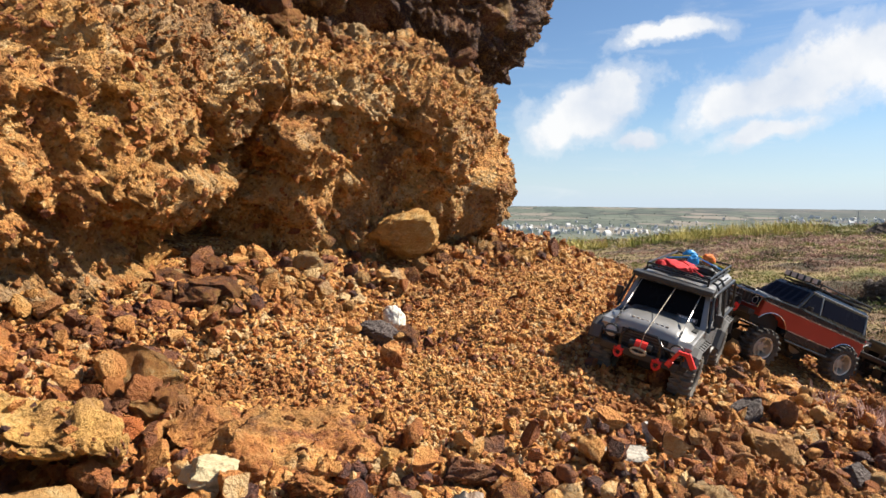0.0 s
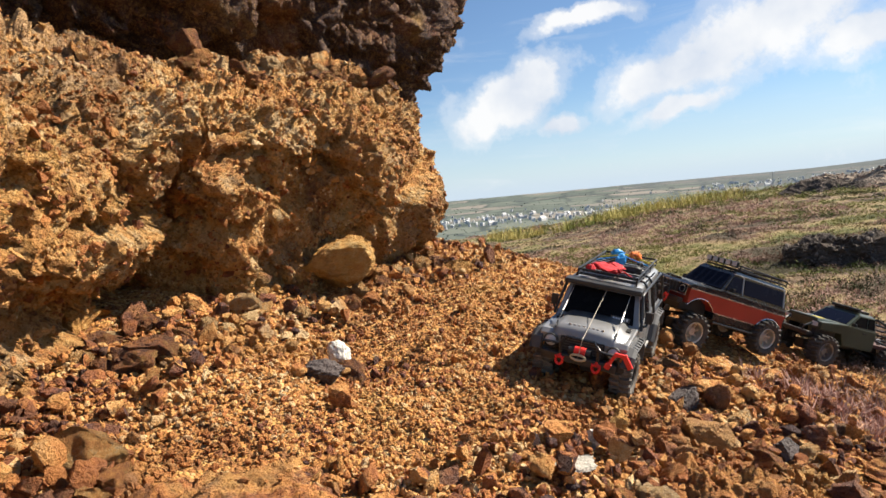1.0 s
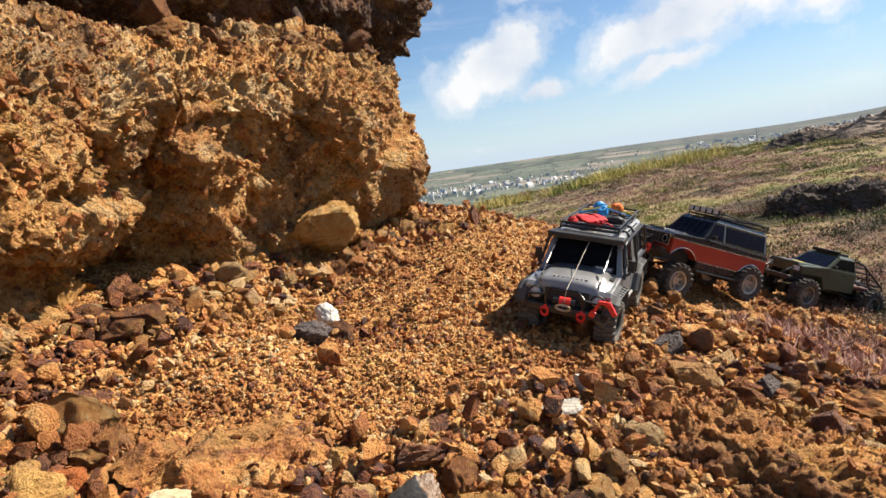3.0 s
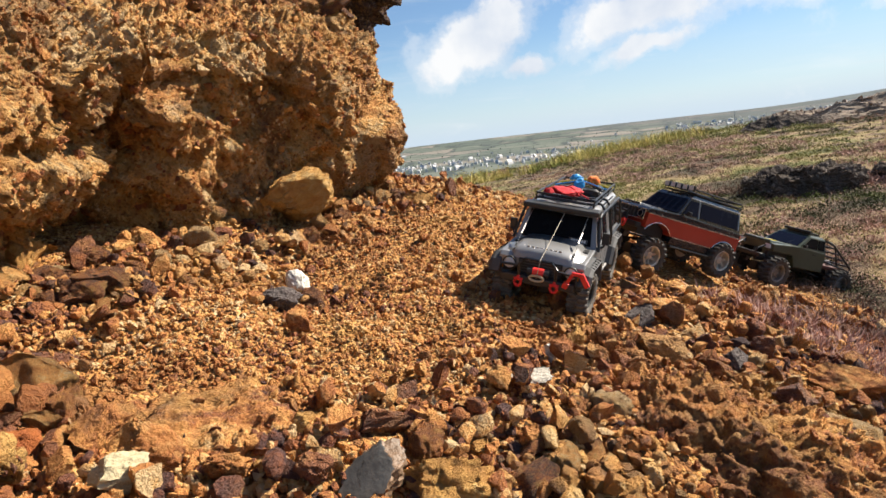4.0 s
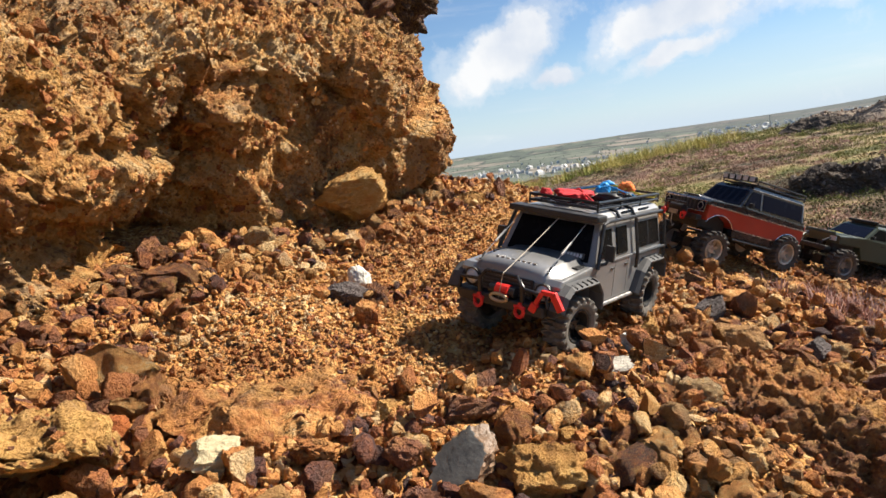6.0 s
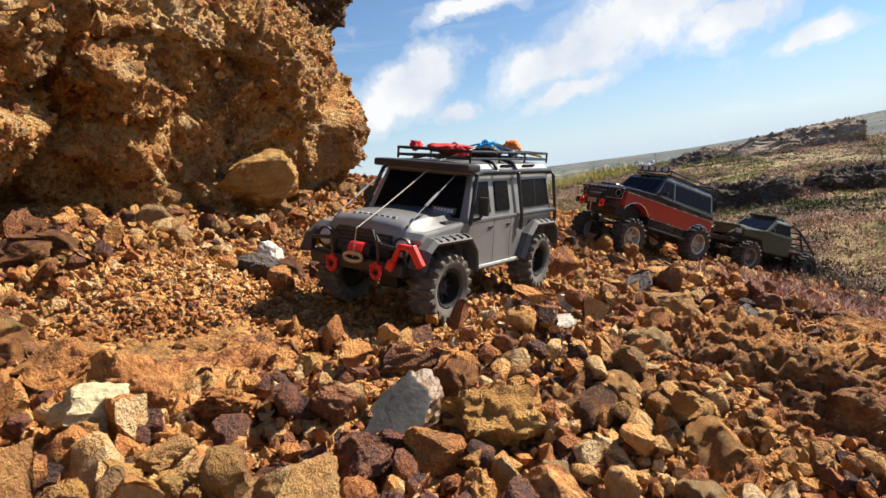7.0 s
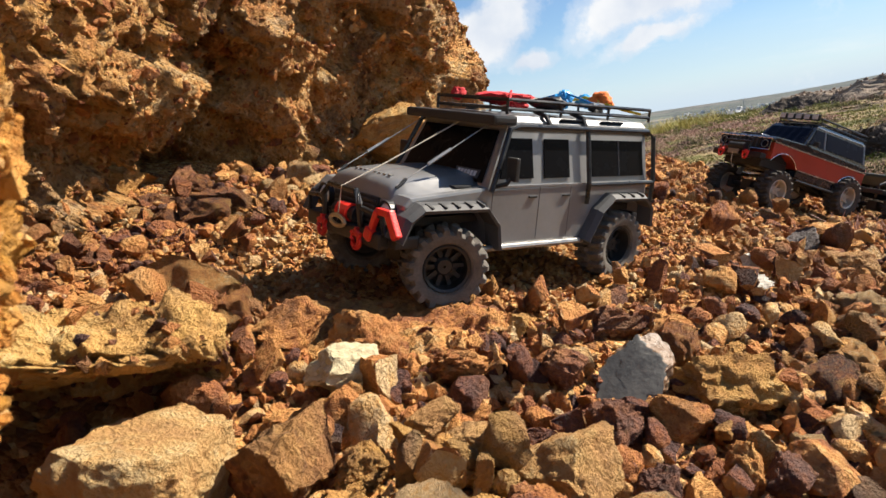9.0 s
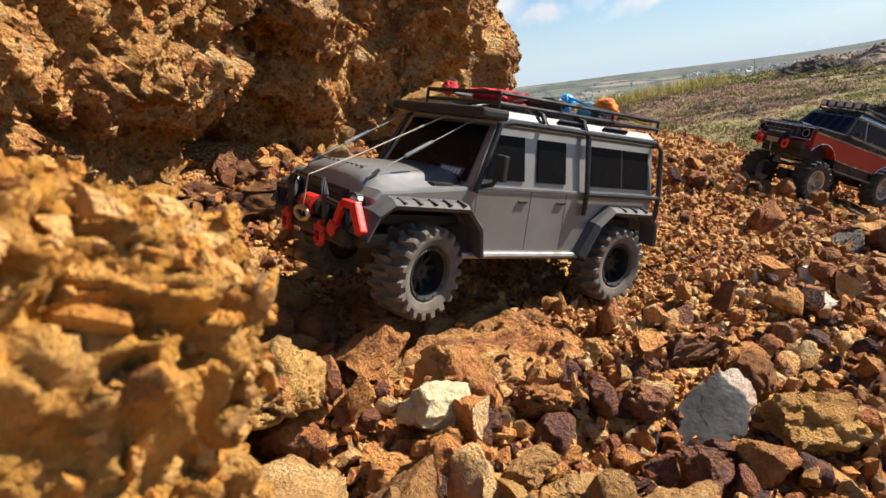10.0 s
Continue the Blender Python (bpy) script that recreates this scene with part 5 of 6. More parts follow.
def expedition_truck(m):
    t = new("model_truck")
    t.matrix_basis = m
    tagged(t, "silver grey radio controlled expedition truck, roof rack loaded, crawling over rocks", "model truck", "model trucks")
    R = 0.0545
    # lower body with open wheel arches
    prof = [(0.224, 0.064), (0.224, 0.080), (0.215, 0.089), (0.10, 0.098), (-0.25, 0.100), (-0.252, 0.045)] \
        + [(-0.246, 0.062), (-0.229, 0.075), (-0.149, 0.077), (-0.125, 0.057), (-0.100, 0.017), (0.082, 0.020), (0.088, 0.053), (0.108, 0.075), (0.206, 0.077), (0.219, 0.066)]
    part("lower_body", prism(prof, -0.103, 0.103, 0.004), M_SILVER, t, "silver grey metallic lower body shell")
    crown = [(-0.1005, 0.080), (-0.1005, 0.091), (-0.094, 0.0965), (-0.080, 0.099), (-0.070, 0.1075), (-0.060, 0.1105), (-0.03, 0.1130), (0.0, 0.1137),
             (0.03, 0.1130), (0.060, 0.1105), (0.070, 0.1075), (0.080, 0.099), (0.094, 0.0965), (0.1005, 0.091), (0.1005, 0.080)]
    bm = bmesh.new()
    rows = []
    for x, k, d in ((0.090, 1.0, 0.0), (0.150, 1.0, -0.002), (0.200, 0.97, -0.006), (0.214, 0.94, -0.011), (0.222, 0.90, -0.020)):
        rows.append([bm.verts.new((x, y * (k if abs(y) > 0.075 else 1), max(z + d, 0.074))) for y, z in crown])
    for a, b in zip(rows, rows[1:]):
        for k in range(len(crown)):
            bm.faces.new((a[k], a[(k + 1) % len(crown)], b[(k + 1) % len(crown)], b[k]))
    bm.faces.new(rows[0])
    bm.faces.new(rows[-1][::-1])
    bmesh.ops.recalc_face_normals(bm, faces=bm.faces)
    part("bonnet", bm, M_SILVER, t, soft=True)
    for k in range(8):
        part("bonnet_letter_bar", box(0.1985, 0.2035, -0.042 + k * 0.011, -0.036 + k * 0.011, 0.1045, 0.1078, 0.0), M_STEEL, t)
    for s in (1, -1):
        part("bonnet_vent", box(0.112, 0.140, s * 0.085 - 0.006, s * 0.085 + 0.006, 0.096, 0.0995, 0.001), M_BLACK, t)

    def half(z):
        return 0.1025 - (z - 0.098) * 0.20

    # cabin, roof
    bm = bmesh.new()
    rows = []
    for z, xf in ((0.098, 0.094), (0.140, 0.073), (0.174, 0.056)):
        y = half(z) - 0.0008
        rows.append([bm.verts.new(q) for q in ((xf, y, z), (xf, -y, z), (-0.250, -y, z), (-0.250, y, z))])
    for a, b in zip(rows, rows[1:]):
        for k in range(4):
            bm.faces.new((a[k], a[(k + 1) % 4], b[(k + 1) % 4], b[k]))
    bm.faces.new(rows[0][::-1])
    bm.faces.new(rows[-1])
    bmesh.ops.recalc_face_normals(bm, faces=bm.faces)
    part("cabin", bm, M_SILVER, t)
    bm = prism([(y, z) for y, z in ((-0.0885, 0.172), (-0.0865, 0.181), (-0.076, 0.1885), (-0.04, 0.191), (0.04, 0.191), (0.076, 0.1885), (0.0865, 0.181), (0.0885, 0.172))], 0.0, 1.0)
    bmesh.ops.transform(bm, matrix=Matrix(((0, 0.308, 0, -0.251), (1, 0, 0, 0), (0, 0, 1, 0), (0, 0, 0, 1))), verts=bm.verts)
    bmesh.ops.recalc_face_normals(bm, faces=bm.faces)
    part("roof", bm, M_SILVER, t)
    for s in (1, -1):
        for x in (-0.075, -0.165):
            part("skylight", box(x - 0.026, x + 0.026, -0.0015, 0.0015, -0.0045, 0.0045, 0.001, None, pose(0, s * 0.0825, 0.1845, s * -52, 0, 0)), M_GLASS, t)
    # glazing
    pane(t, [(0.0930, -0.088, 0.102), (0.0930, 0.088, 0.102), (0.0605, 0.078, 0.168), (0.0605, -0.078, 0.168)], M_GLASS, "windscreen")
    side_panes(t, 0.012, 0.074, 0.108, 0.160, 0.017, half, M_GLASS)
    side_panes(t, -0.062, -0.010, 0.108, 0.160, 0.002, half, M_GLASS)
    side_panes(t, -0.238, -0.112, 0.108, 0.160, 0.0, half, M_GLASS)
    for s in (1, -1):
        part("window_post", tube([(-0.176, s * (half(0.108) + 0.001), 0.108), (-0.176, s * (half(0.160) + 0.001), 0.160)], 0.0018, None, 6), M_FLARE, t)
        for x in (0.086, -0.002, -0.066):
            part("door_seam", box(x - 0.0003, x + 0.0003, s * 0.1035 - 0.0015, s * 0.1035 - 0.0002, 0.024, 0.1, 0.0), M_FLARE, t)
        for x in (0.012, -0.056):
            part("door_handle", box(x - 0.0075, x + 0.0075, s * 0.1035 - 0.001, s * 0.1035 + 0.002, 0.082, 0.085, 0.001), M_BLACK, t)
        part("rock_slider", tube([(0.102, s * 0.106, 0.019), (-0.100, s * 0.106, 0.015)], 0.0042), M_STEEL, t, "scratched bare metal sill bar")
        part("waist_rail", box(-0.25, 0.09, s * 0.1030 - 0.001, s * 0.1030 + 0.0016, 0.0965, 0.1005, 0.0007), M_SILVER, t)
        arch_flare(t, 0.163, 0.101, s, M_FLARE, FLARE_FRONT, (-0.046, -0.026, -0.006, 0.014, 0.034))
        arch_flare(t, -0.183, 0.101, s, M_FLARE, FLARE_REAR, (-0.036, -0.012, 0.012))
        mirror = part("mirror", box(0.066, 0.073, s * 0.119 - 0.009, s * 0.119 + 0.009, 0.108, 0.138, 0.002), M_BLACK, t)
        part("mirror_arm", tube([(0.086, s * 0.1, 0.098), (0.076, s * 0.116, 0.104), (0.072, s * 0.118, 0.112)], 0.003), M_BLACK, mirror)
    # outer cage
    for s in (1, -1):
        e, g = s * 0.109, s * 0.096
        part("cage_tube", tube([(0.094, e, 0.094), (0.058, g, 0.172), (0.04, g, 0.176), (-0.245, g, 0.176), (-0.256, s * 0.1, 0.166), (-0.257, e, 0.10), (-0.257, e, 0.066)], 0.0036), M_TUBE, t)
        part("cage_tube", tube([(-0.098, e, 0.070), (-0.098, e, 0.1), (-0.098, g, 0.172), (-0.098, s * 0.084, 0.190), (-0.098, s * 0.06, 0.196)], 0.0036), M_TUBE, t)
        part("cage_tube", tube([(-0.098, e, 0.098), (-0.257, e, 0.098)], 0.0034), M_TUBE, t)
        part("cage_tube", tube([(-0.02, g, 0.174), (-0.02, s * 0.084, 0.190), (-0.02, s * 0.06, 0.196)], 0.0034), M_TUBE, t)
    part("cage_tube", tube([(-0.252, -0.094, 0.172), (-0.252, 0.094, 0.172)], 0.0034), M_TUBE, t)
    part("visor", box(0.046, 0.088, -0.096, 0.096, 0.176, 0.189, 0.004), M_BLACK, t, "black light bar above the windscreen")
    # roof rack and load
    rk = tube([(0.046, -0.074, 0.209), (0.046, 0.074, 0.209), (-0.274, 0.074, 0.209), (-0.274, -0.074, 0.209)], 0.0028, None, 6, True)
    tube([(0.046, -0.074, 0.197), (0.046, 0.074, 0.197), (-0.274, 0.074, 0.197), (-0.274, -0.074, 0.197)], 0.0026, rk, 6, True)
    rack = part("roof_rack", rk, M_TUBE, t)
    for k in range(12):
        x = 0.03 - k * 0.027
        part("rack_slat", tube([(x, -0.074, 0.197), (x, 0.074, 0.197)], 0.0018, None, 6), M_TUBE, rack)
    for x in (0.046, -0.06, -0.167, -0.274):
        for s in (1, -1):
            part("rack_post", tube([(x, s * 0.074, 0.190), (x, s * 0.074, 0.209)], 0.0022, None, 6), M_TUBE, rack)

    def bundle(name, place, dims, seed, mat, label, turn=(0, 0, 0), cuts=5):
        v = rock_verts(seed, 4, dims, cuts, 0.35, 0.10, (0.6, 0.9))
        ob = new(name, mesh_of(name, v, ICO[4][1], mat, flat=False))
        ob.parent, ob["label"] = t, label
        ob.matrix_basis = pose(*place, *turn)

    bundle("load_bag", (-0.03, -0.010, 0.210), (0.125, 0.10, 0.028), 201, M_REDCLOTH, "red cloth recovery bag", (0, 0, 20))
    bundle("load_bag", (0.030, -0.048, 0.213), (0.024, 0.030, 0.022), 207, M_REDCLOTH, "bunched red cloth")
    bundle("load_roll", (-0.075, 0.035, 0.208), (0.09, 0.035, 0.022), 203, M_BLACK, "black roll strapped to the rack", (0, 0, 80))
    bundle("load_bottle", (-0.150, -0.005, 0.216), (0.035, 0.03, 0.034), 205, M_BLUE, "bright blue plastic canister")
    bundle("load_pouch", (-0.215, 0.02, 0.217), (0.045, 0.045, 0.034), 209, M_ORANGEP, "orange cloth pouch")
    bundle("load_pouch", (-0.24, -0.03, 0.214), (0.03, 0.05, 0.03), 211, M_BLUE, "blue cloth pouch")
    bundle("load_canister", (-0.175, 0.045, 0.207), (0.05, 0.022, 0.02), 213, M_TUBE, "black gas canister", (0, 0, 10))
    part("strap", tube([(-0.19, -0.07, 0.206), (-0.2, 0.0, 0.222), (-0.21, 0.07, 0.206), (-0.25, 0.073, 0.202)], 0.0022, None, 6), M_STRAP, t)
    part("strap", tube([(0.03, 0.06, 0.206), (-0.04, -0.01, 0.222), (-0.08, -0.06, 0.206)], 0.0018, None, 6), M_REDCLOTH, t)
    part("strap", tube([(-0.13, -0.07, 0.206), (-0.15, 0.0, 0.226), (-0.17, 0.072, 0.205)], 0.0018, None, 6), M_BLUE, t)
    # front end
    part("grille", box(0.2225, 0.2275, -0.052, 0.052, 0.046, 0.082, 0.001), M_BLACK, t)
    for k in range(5):
        part("grille_bar", box(0.227, 0.2295, -0.048, 0.048, 0.050 + k * 0.0065, 0.0525 + k * 0.0065, 0.0), M_FLARE, t)
    for s in (1, -1):
        lamp = part("headlight", lathe([(0.0012, 0.0), (0.0135, 0.0), (0.0135, 0.006), (0.0095, 0.009), (0.0012, 0.0095)], 20), M_LAMP, t, at=pose(0.2235, s * 0.074, 0.066, 0, 0, -90))
        part("headlight_ring", lathe([(0.0138, -0.001), (0.0165, -0.001), (0.0165, 0.008), (0.0138, 0.008)], 20), M_BLACK, lamp)
        part("indicator", box(0.223, 0.228, s * 0.095 - 0.005, s * 0.095 + 0.005, 0.050, 0.060, 0.001), M_AMBER, t)
        shackle(t, 0.256, s * 0.043, 0.030, M_RED, "red recovery shackle")
    bump = part("bumper", box(0.226, 0.254, -0.088, 0.088, 0.026, 0.046, 0.004), M_BLACK, t)
    part("bumper_end", box(0.205, 0.240, 0.086, 0.104, 0.028, 0.044, 0.004), M_BLACK, bump)
    part("bumper_end", box(0.205, 0.240, -0.104, -0.086, 0.028, 0.044, 0.004), M_BLACK, bump)
    part("bull_bar", tube([(0.250, -0.044, 0.044), (0.254, -0.044, 0.074), (0.252, -0.032, 0.088), (0.252, 0.032, 0.088), (0.254, 0.044, 0.074), (0.250, 0.044, 0.044)], 0.0042), M_TUBE, t)
    part("bull_bar", tube([(0.248, -0.092, 0.046), (0.250, -0.088, 0.066), (0.252, -0.044, 0.070)], 0.0034), M_TUBE, t)
    part("bull_bar", tube([(0.248, 0.092, 0.046), (0.250, 0.088, 0.066), (0.252, 0.044, 0.070)], 0.0034), M_TUBE, t)
    winch = part("winch", tube([(0.243, -0.026, 0.056), (0.243, 0.026, 0.056)], 0.010, None, 14), M_BLACK, t)
    part("winch_drum", tube([(0.2445, -0.012, 0.057), (0.2445, 0.014, 0.057)], 0.0118, None, 14), M_RED, winch, "red winch drum")
    fair = tube([(0.258, 0.017 * math.cos(a), 0.046 + 0.0065 * math.sin(a)) for a in (2 * math.pi * k / 14 for k in range(14))], 0.003, None, 6, True)
    part("fairlead", fair, M_GOLD, t, "pale gold fairlead")
    # red tow arm on the bumper end
    bm = box(-0.004, 0.004, -0.012, 0.012, -0.004, 0.004, 0.0015, None, pose(0.244, 0.091, 0.072))
    box(-0.0035, 0.0035, -0.004, 0.004, -0.030, 0.0, 0.0015, bm, pose(0.246, 0.082, 0.072, -26, 0, 0))
    box(-0.0045, 0.0045, -0.006, 0.006, -0.034, 0.0, 0.002, bm, pose(0.242, 0.099, 0.074, 34, 0, 0))
    box(-0.005, 0.005, -0.007, 0.007, -0.016, 0.0, 0.003, bm, pose(0.247, 0.071, 0.050, -22, 0, 0))
    part("tow_arm", bm, M_RED, t, "bright red folding tow arm")
    # cables over the bonnet
    part("limb_riser", tube([(0.214, 0.070, 0.099), (0.066, 0.070, 0.180)], 0.0007, None, 6), M_STEEL, t)
    part("limb_riser", tube([(0.214, -0.070, 0.099), (0.066, -0.070, 0.180)], 0.0007, None, 6), M_STEEL, t)
    for s in (1, -1):
        part("turnbuckle", tube([(0.168, s * 0.070, 0.1245), (0.134, s * 0.070, 0.1430)], 0.0023, None, 8), M_STEEL, t)
        part("cable_hook", tube([(0.214, s * 0.070, 0.096), (0.200, s * 0.070, 0.107)], 0.0022, None, 6), M_BLACK, t)
    part("winch_rope", tube([(0.258, 0.0, 0.046), (0.256, 0.004, 0.090), (0.19, 0.006, 0.120), (0.05, 0.012, 0.190), (-0.06, 0.02, 0.214)], 0.0009, None, 6), M_ROPE, t)
    plate = part("number_plate", box(-0.0235, 0.0235, -0.006, 0.006, 0, 0.0015, 0.0, None, pose(0.0905, 0.055, 0.1115, 0, 63.8, 0) @ pose(0, 0, 0, 0, 0, 90)), M_FLARE, t, "small dark plate with pale marks")
    for k in range(6):
        part("plate_bar", box(-0.018 + k * 0.0065, -0.0135 + k * 0.0065, -0.0035, 0.0035, 0.0015, 0.0022, 0.0, None, pose(0.0905, 0.055, 0.1115, 0, 63.8, 0) @ pose(0, 0, 0, 0, 0, 90)), M_PLATE, plate)
    # rear end
    part("rear_bumper", box(-0.270, -0.250, -0.085, 0.085, 0.028, 0.046, 0.003), M_BLACK, t)
    part("spare_wheel", tyre_mesh(0.05, 0.034), M_TYRE, t, "spare tyre on the tailgate", at=pose(-0.272, 0.0, 0.098, 0, 0, 90))
    part("interior_floor", box(-0.24, 0.21, -0.08, 0.08, 0.050, 0.060, 0.0), M_BLACK, t)
    for x in (0.156, -0.186):
        part("wheel_well", box(x - 0.058, x + 0.052, -0.060, 0.060, 0.040, 0.074, 0.003), M_BLACK, t)
    # the front end sits close before the grille
    for ob in t.children:
        if ob.name.split(".")[0] in ("bumper", "bull_bar", "winch", "fairlead", "shackle", "winch_rope"):
            ob.matrix_basis = pose(-0.006, 0, 0) @ ob.matrix_basis
    axles(t, FRONT_REAR, 0.093)
    return t, wheel_set(t, FRONT_REAR, 0.0935, R, 0.047, M_RIMK, 10)


def red_truck(m):
    t = new("model_truck")
    t.matrix_basis = m
    tagged(t, "rust red and black radio controlled off-road wagon with roof rack, parked", "model truck", "model trucks")
    WB, R = 0.312, 0.0605
    red = [(0.214, 0.060), (0.214, 0.104), (-0.216, 0.104), (-0.216, 0.045)] + arc(-0.156, 0.012, 0.068, 145, 35, 9) + [(-0.092, 0.048), (0.092, 0.048)] + arc(0.156, 0.012, 0.068, 145, 40, 9)
    part("body_side", prism(red, -0.098, 0.098, 0.003), M_PAINTRD, t, "rust red lower flank")
    part("sill", box(-0.090, 0.090, -0.096, 0.096, 0.024, 0.0478, 0.003), M_PAINTBK, t)
    part("sill_bar", tube([(0.09, 0.1, 0.018), (-0.09, 0.1, 0.018)], 0.004), M_TUBE, t)
    part("sill_bar", tube([(0.09, -0.1, 0.018), (-0.09, -0.1, 0.018)], 0.004), M_TUBE, t)
    upper = [(0.220, 0.103), (0.224, 0.112), (0.214, 0.120), (0.085, 0.127), (-0.214, 0.122), (-0.220, 0.103)]
    part("upper_body", prism(upper, -0.097, 0.097, 0.004), M_PAINTBK, t, "black gloss bonnet and waist")
    part("bonnet_ridge", box(0.10, 0.208, -0.04, 0.04, 0.122, 0.128, 0.002, taper=(0.96, 0.86)), M_PAINTBK, t)

    def half(z):
        return 0.095 - (z - 0.122) * 0.28

    bm = bmesh.new()
    rows = []
    for z, xf, xb in ((0.121, 0.088, -0.212), (0.176, 0.040, -0.200), (0.184, 0.030, -0.194)):
        y = half(z) - (0.004 if z > 0.18 else 0.0008)
        rows.append([bm.verts.new(q) for q in ((xf, y, z), (xf, -y, z), (xb, -y, z), (xb, y, z))])
    for a, b in zip(rows, rows[1:]):
        for k in range(4):
            bm.faces.new((a[k], a[(k + 1) % 4], b[(k + 1) % 4], b[k]))
    bm.faces.new(rows[0][::-1])
    bm.faces.new(rows[-1])
    bmesh.ops.recalc_face_normals(bm, faces=bm.faces)
    part("cabin", bm, M_PAINTBK, t)
    pane(t, [(0.0845, -0.082, 0.127), (0.0845, 0.082, 0.127), (0.0455, 0.070, 0.172), (0.0455, -0.070, 0.172)], M_GLASSB, "windscreen")
    side_panes(t, 0.005, 0.072, 0.130, 0.170, 0.030, half, M_GLASSB)
    side_panes(t, -0.190, -0.008, 0.130, 0.170, 0.0, half, M_GLASSB)
    for s in (1, -1):
        part("trim_strip", box(-0.218, 0.216, s * 0.0985 - 0.001, s * 0.0985 + 0.0014, 0.1015, 0.1055, 0.0), M_CHROME, t, "bright chrome trim strip")
        part("trim_strip", box(-0.090, 0.090, s * 0.0985 - 0.001, s * 0.0985 + 0.0014, 0.046, 0.0495, 0.0), M_CHROME, t, "bright chrome trim strip")
        for cx in (0.156, -0.156):
            part("arch_trim", tube([(x, s * 0.0985, z) for x, z in arc(cx, 0.012, 0.069, 148, 34, 12)], 0.0013, None, 6), M_CHROME, t, "thin chrome wheel arch trim")
        part("mirror", box(0.054, 0.064, s * 0.108 - 0.008, s * 0.108 + 0.008, 0.128, 0.142, 0.002), M_BLACK, t)
        lamp = part("headlight", box(0.222, 0.228, s * 0.074 - 0.015, s * 0.074 + 0.015, 0.082, 0.108, 0.003), M_GLASSB, t)
        part("headlight_ring", tube([(0.2282, s * 0.074 + 0.011 * math.cos(a), 0.095 + 0.011 * math.sin(a)) for a in (2 * math.pi * k / 12 for k in range(12))], 0.0012, None, 6, True), M_STEEL, lamp)
        part("roof_gutter", tube([(0.042, s * 0.0795, 0.1765), (-0.20, s * 0.0795, 0.1765)], 0.0016, None, 6), M_STEEL, t)
        for x in (0.0, -0.196):
            part("window_pillar", tube([(x - 0.002, s * (half(0.127) + 0.0005), 0.127), (x + 0.001, s * (half(0.174) + 0.0005), 0.174)], 0.0026, None, 6), M_STEEL, t)
        shackle(t, 0.258, s * 0.044, 0.052, M_RED, "red recovery shackle")
        part("rack_rail", tube([(0.02, s * 0.072, 0.202), (-0.205, s * 0.072, 0.202)], 0.0024, None, 6), M_TUBE, t)
        part("rack_rail", tube([(0.02, s * 0.072, 0.191), (-0.205, s * 0.072, 0.191)], 0.0022, None, 6), M_TUBE, t)
        for x in (0.02, -0.055, -0.13, -0.205):
            part("rack_post", tube([(x, s * 0.072, 0.184), (x, s * 0.072, 0.202)], 0.002, None, 6), M_TUBE, t)
    for k in range(9):
        x = 0.02 - k * 0.0281
        part("rack_slat", tube([(x, -0.072, 0.191), (x, 0.072, 0.191)], 0.002, None, 6), M_TUBE, t)
    for x in (0.02, -0.205):
        part("rack_rail", tube([(x, -0.072, 0.202), (x, 0.072, 0.202)], 0.0024, None, 6), M_TUBE, t)
    for k in range(5):
        y = -0.056 + k * 0.028
        lamp = part("roof_lamp", box(0.022, 0.034, y - 0.011, y + 0.011, 0.196, 0.212, 0.003), M_BLACK, t)
        part("lamp_glass", box(0.0335, 0.0352, y - 0.009, y + 0.009, 0.198, 0.210, 0.0), M_LAMP, lamp)
    part("grille", box(0.221, 0.2265, -0.056, 0.056, 0.080, 0.110, 0.001), M_BLACK, t)
    part("grille_surround", tube([(0.228, -0.094, 0.112), (0.228, 0.094, 0.112), (0.228, 0.094, 0.078), (0.228, -0.094, 0.078)], 0.0018, None, 6, True), M_CHROME, t)
    for k in range(7):
        part("grille_bar", box(0.226, 0.2285, -0.05 + k * 0.0155, -0.046 + k * 0.0155, 0.082, 0.108, 0.0), M_FLARE, t)
    part("bumper", box(0.222, 0.246, -0.088, 0.088, 0.048, 0.066, 0.004), M_BLACK, t)
    part("winch", tube([(0.246, -0.028, 0.076), (0.246, 0.028, 0.076)], 0.011, None, 14), M_BLACK, t)
    part("fairlead", box(0.256, 0.261, -0.019, 0.019, 0.052, 0.066, 0.002), M_STEEL, t)
    part("winch_rope", tube([(0.26, 0.0, 0.058), (0.262, 0.006, 0.03), (0.255, 0.012, 0.012), (0.24, 0.0, 0.02)], 0.0014, None, 6), M_ROPE, t)
    part("bull_bar", tube([(0.252, -0.048, 0.066), (0.254, -0.046, 0.092), (0.254, 0.046, 0.092), (0.252, 0.048, 0.066)], 0.0034), M_TUBE, t)
    part("rear_bumper", box(-0.236, -0.216, -0.09, 0.09, 0.040, 0.058, 0.003), M_BLACK, t)
    part("tail_lamp", box(-0.222, -0.217, 0.08, 0.094, 0.098, 0.116, 0.001), M_RED, t)
    part("interior_floor", box(-0.2, 0.2, -0.07, 0.07, 0.055, 0.065, 0.0), M_BLACK, t)
    tall = pose(0, 0, 0.121) @ Matrix.Diagonal((1, 1, 1.2, 1)) @ pose(0, 0, -0.121)
    for ob in t.children:
        if ob.name.split(".")[0] in ("cabin", "windscreen", "window", "window_pillar", "roof_gutter", "rack_rail", "rack_post", "rack_slat", "roof_lamp"):
            ob.matrix_basis = tall @ ob.matrix_basis
    for x in (0.156, -0.156):
        part("wheel_well", box(x - 0.058, x + 0.056, -0.066, 0.066, 0.030, 0.098, 0.003), M_BLACK, t)
    axles(t, (WB / 2, -WB / 2), 0.091, 0.022, 0.006)
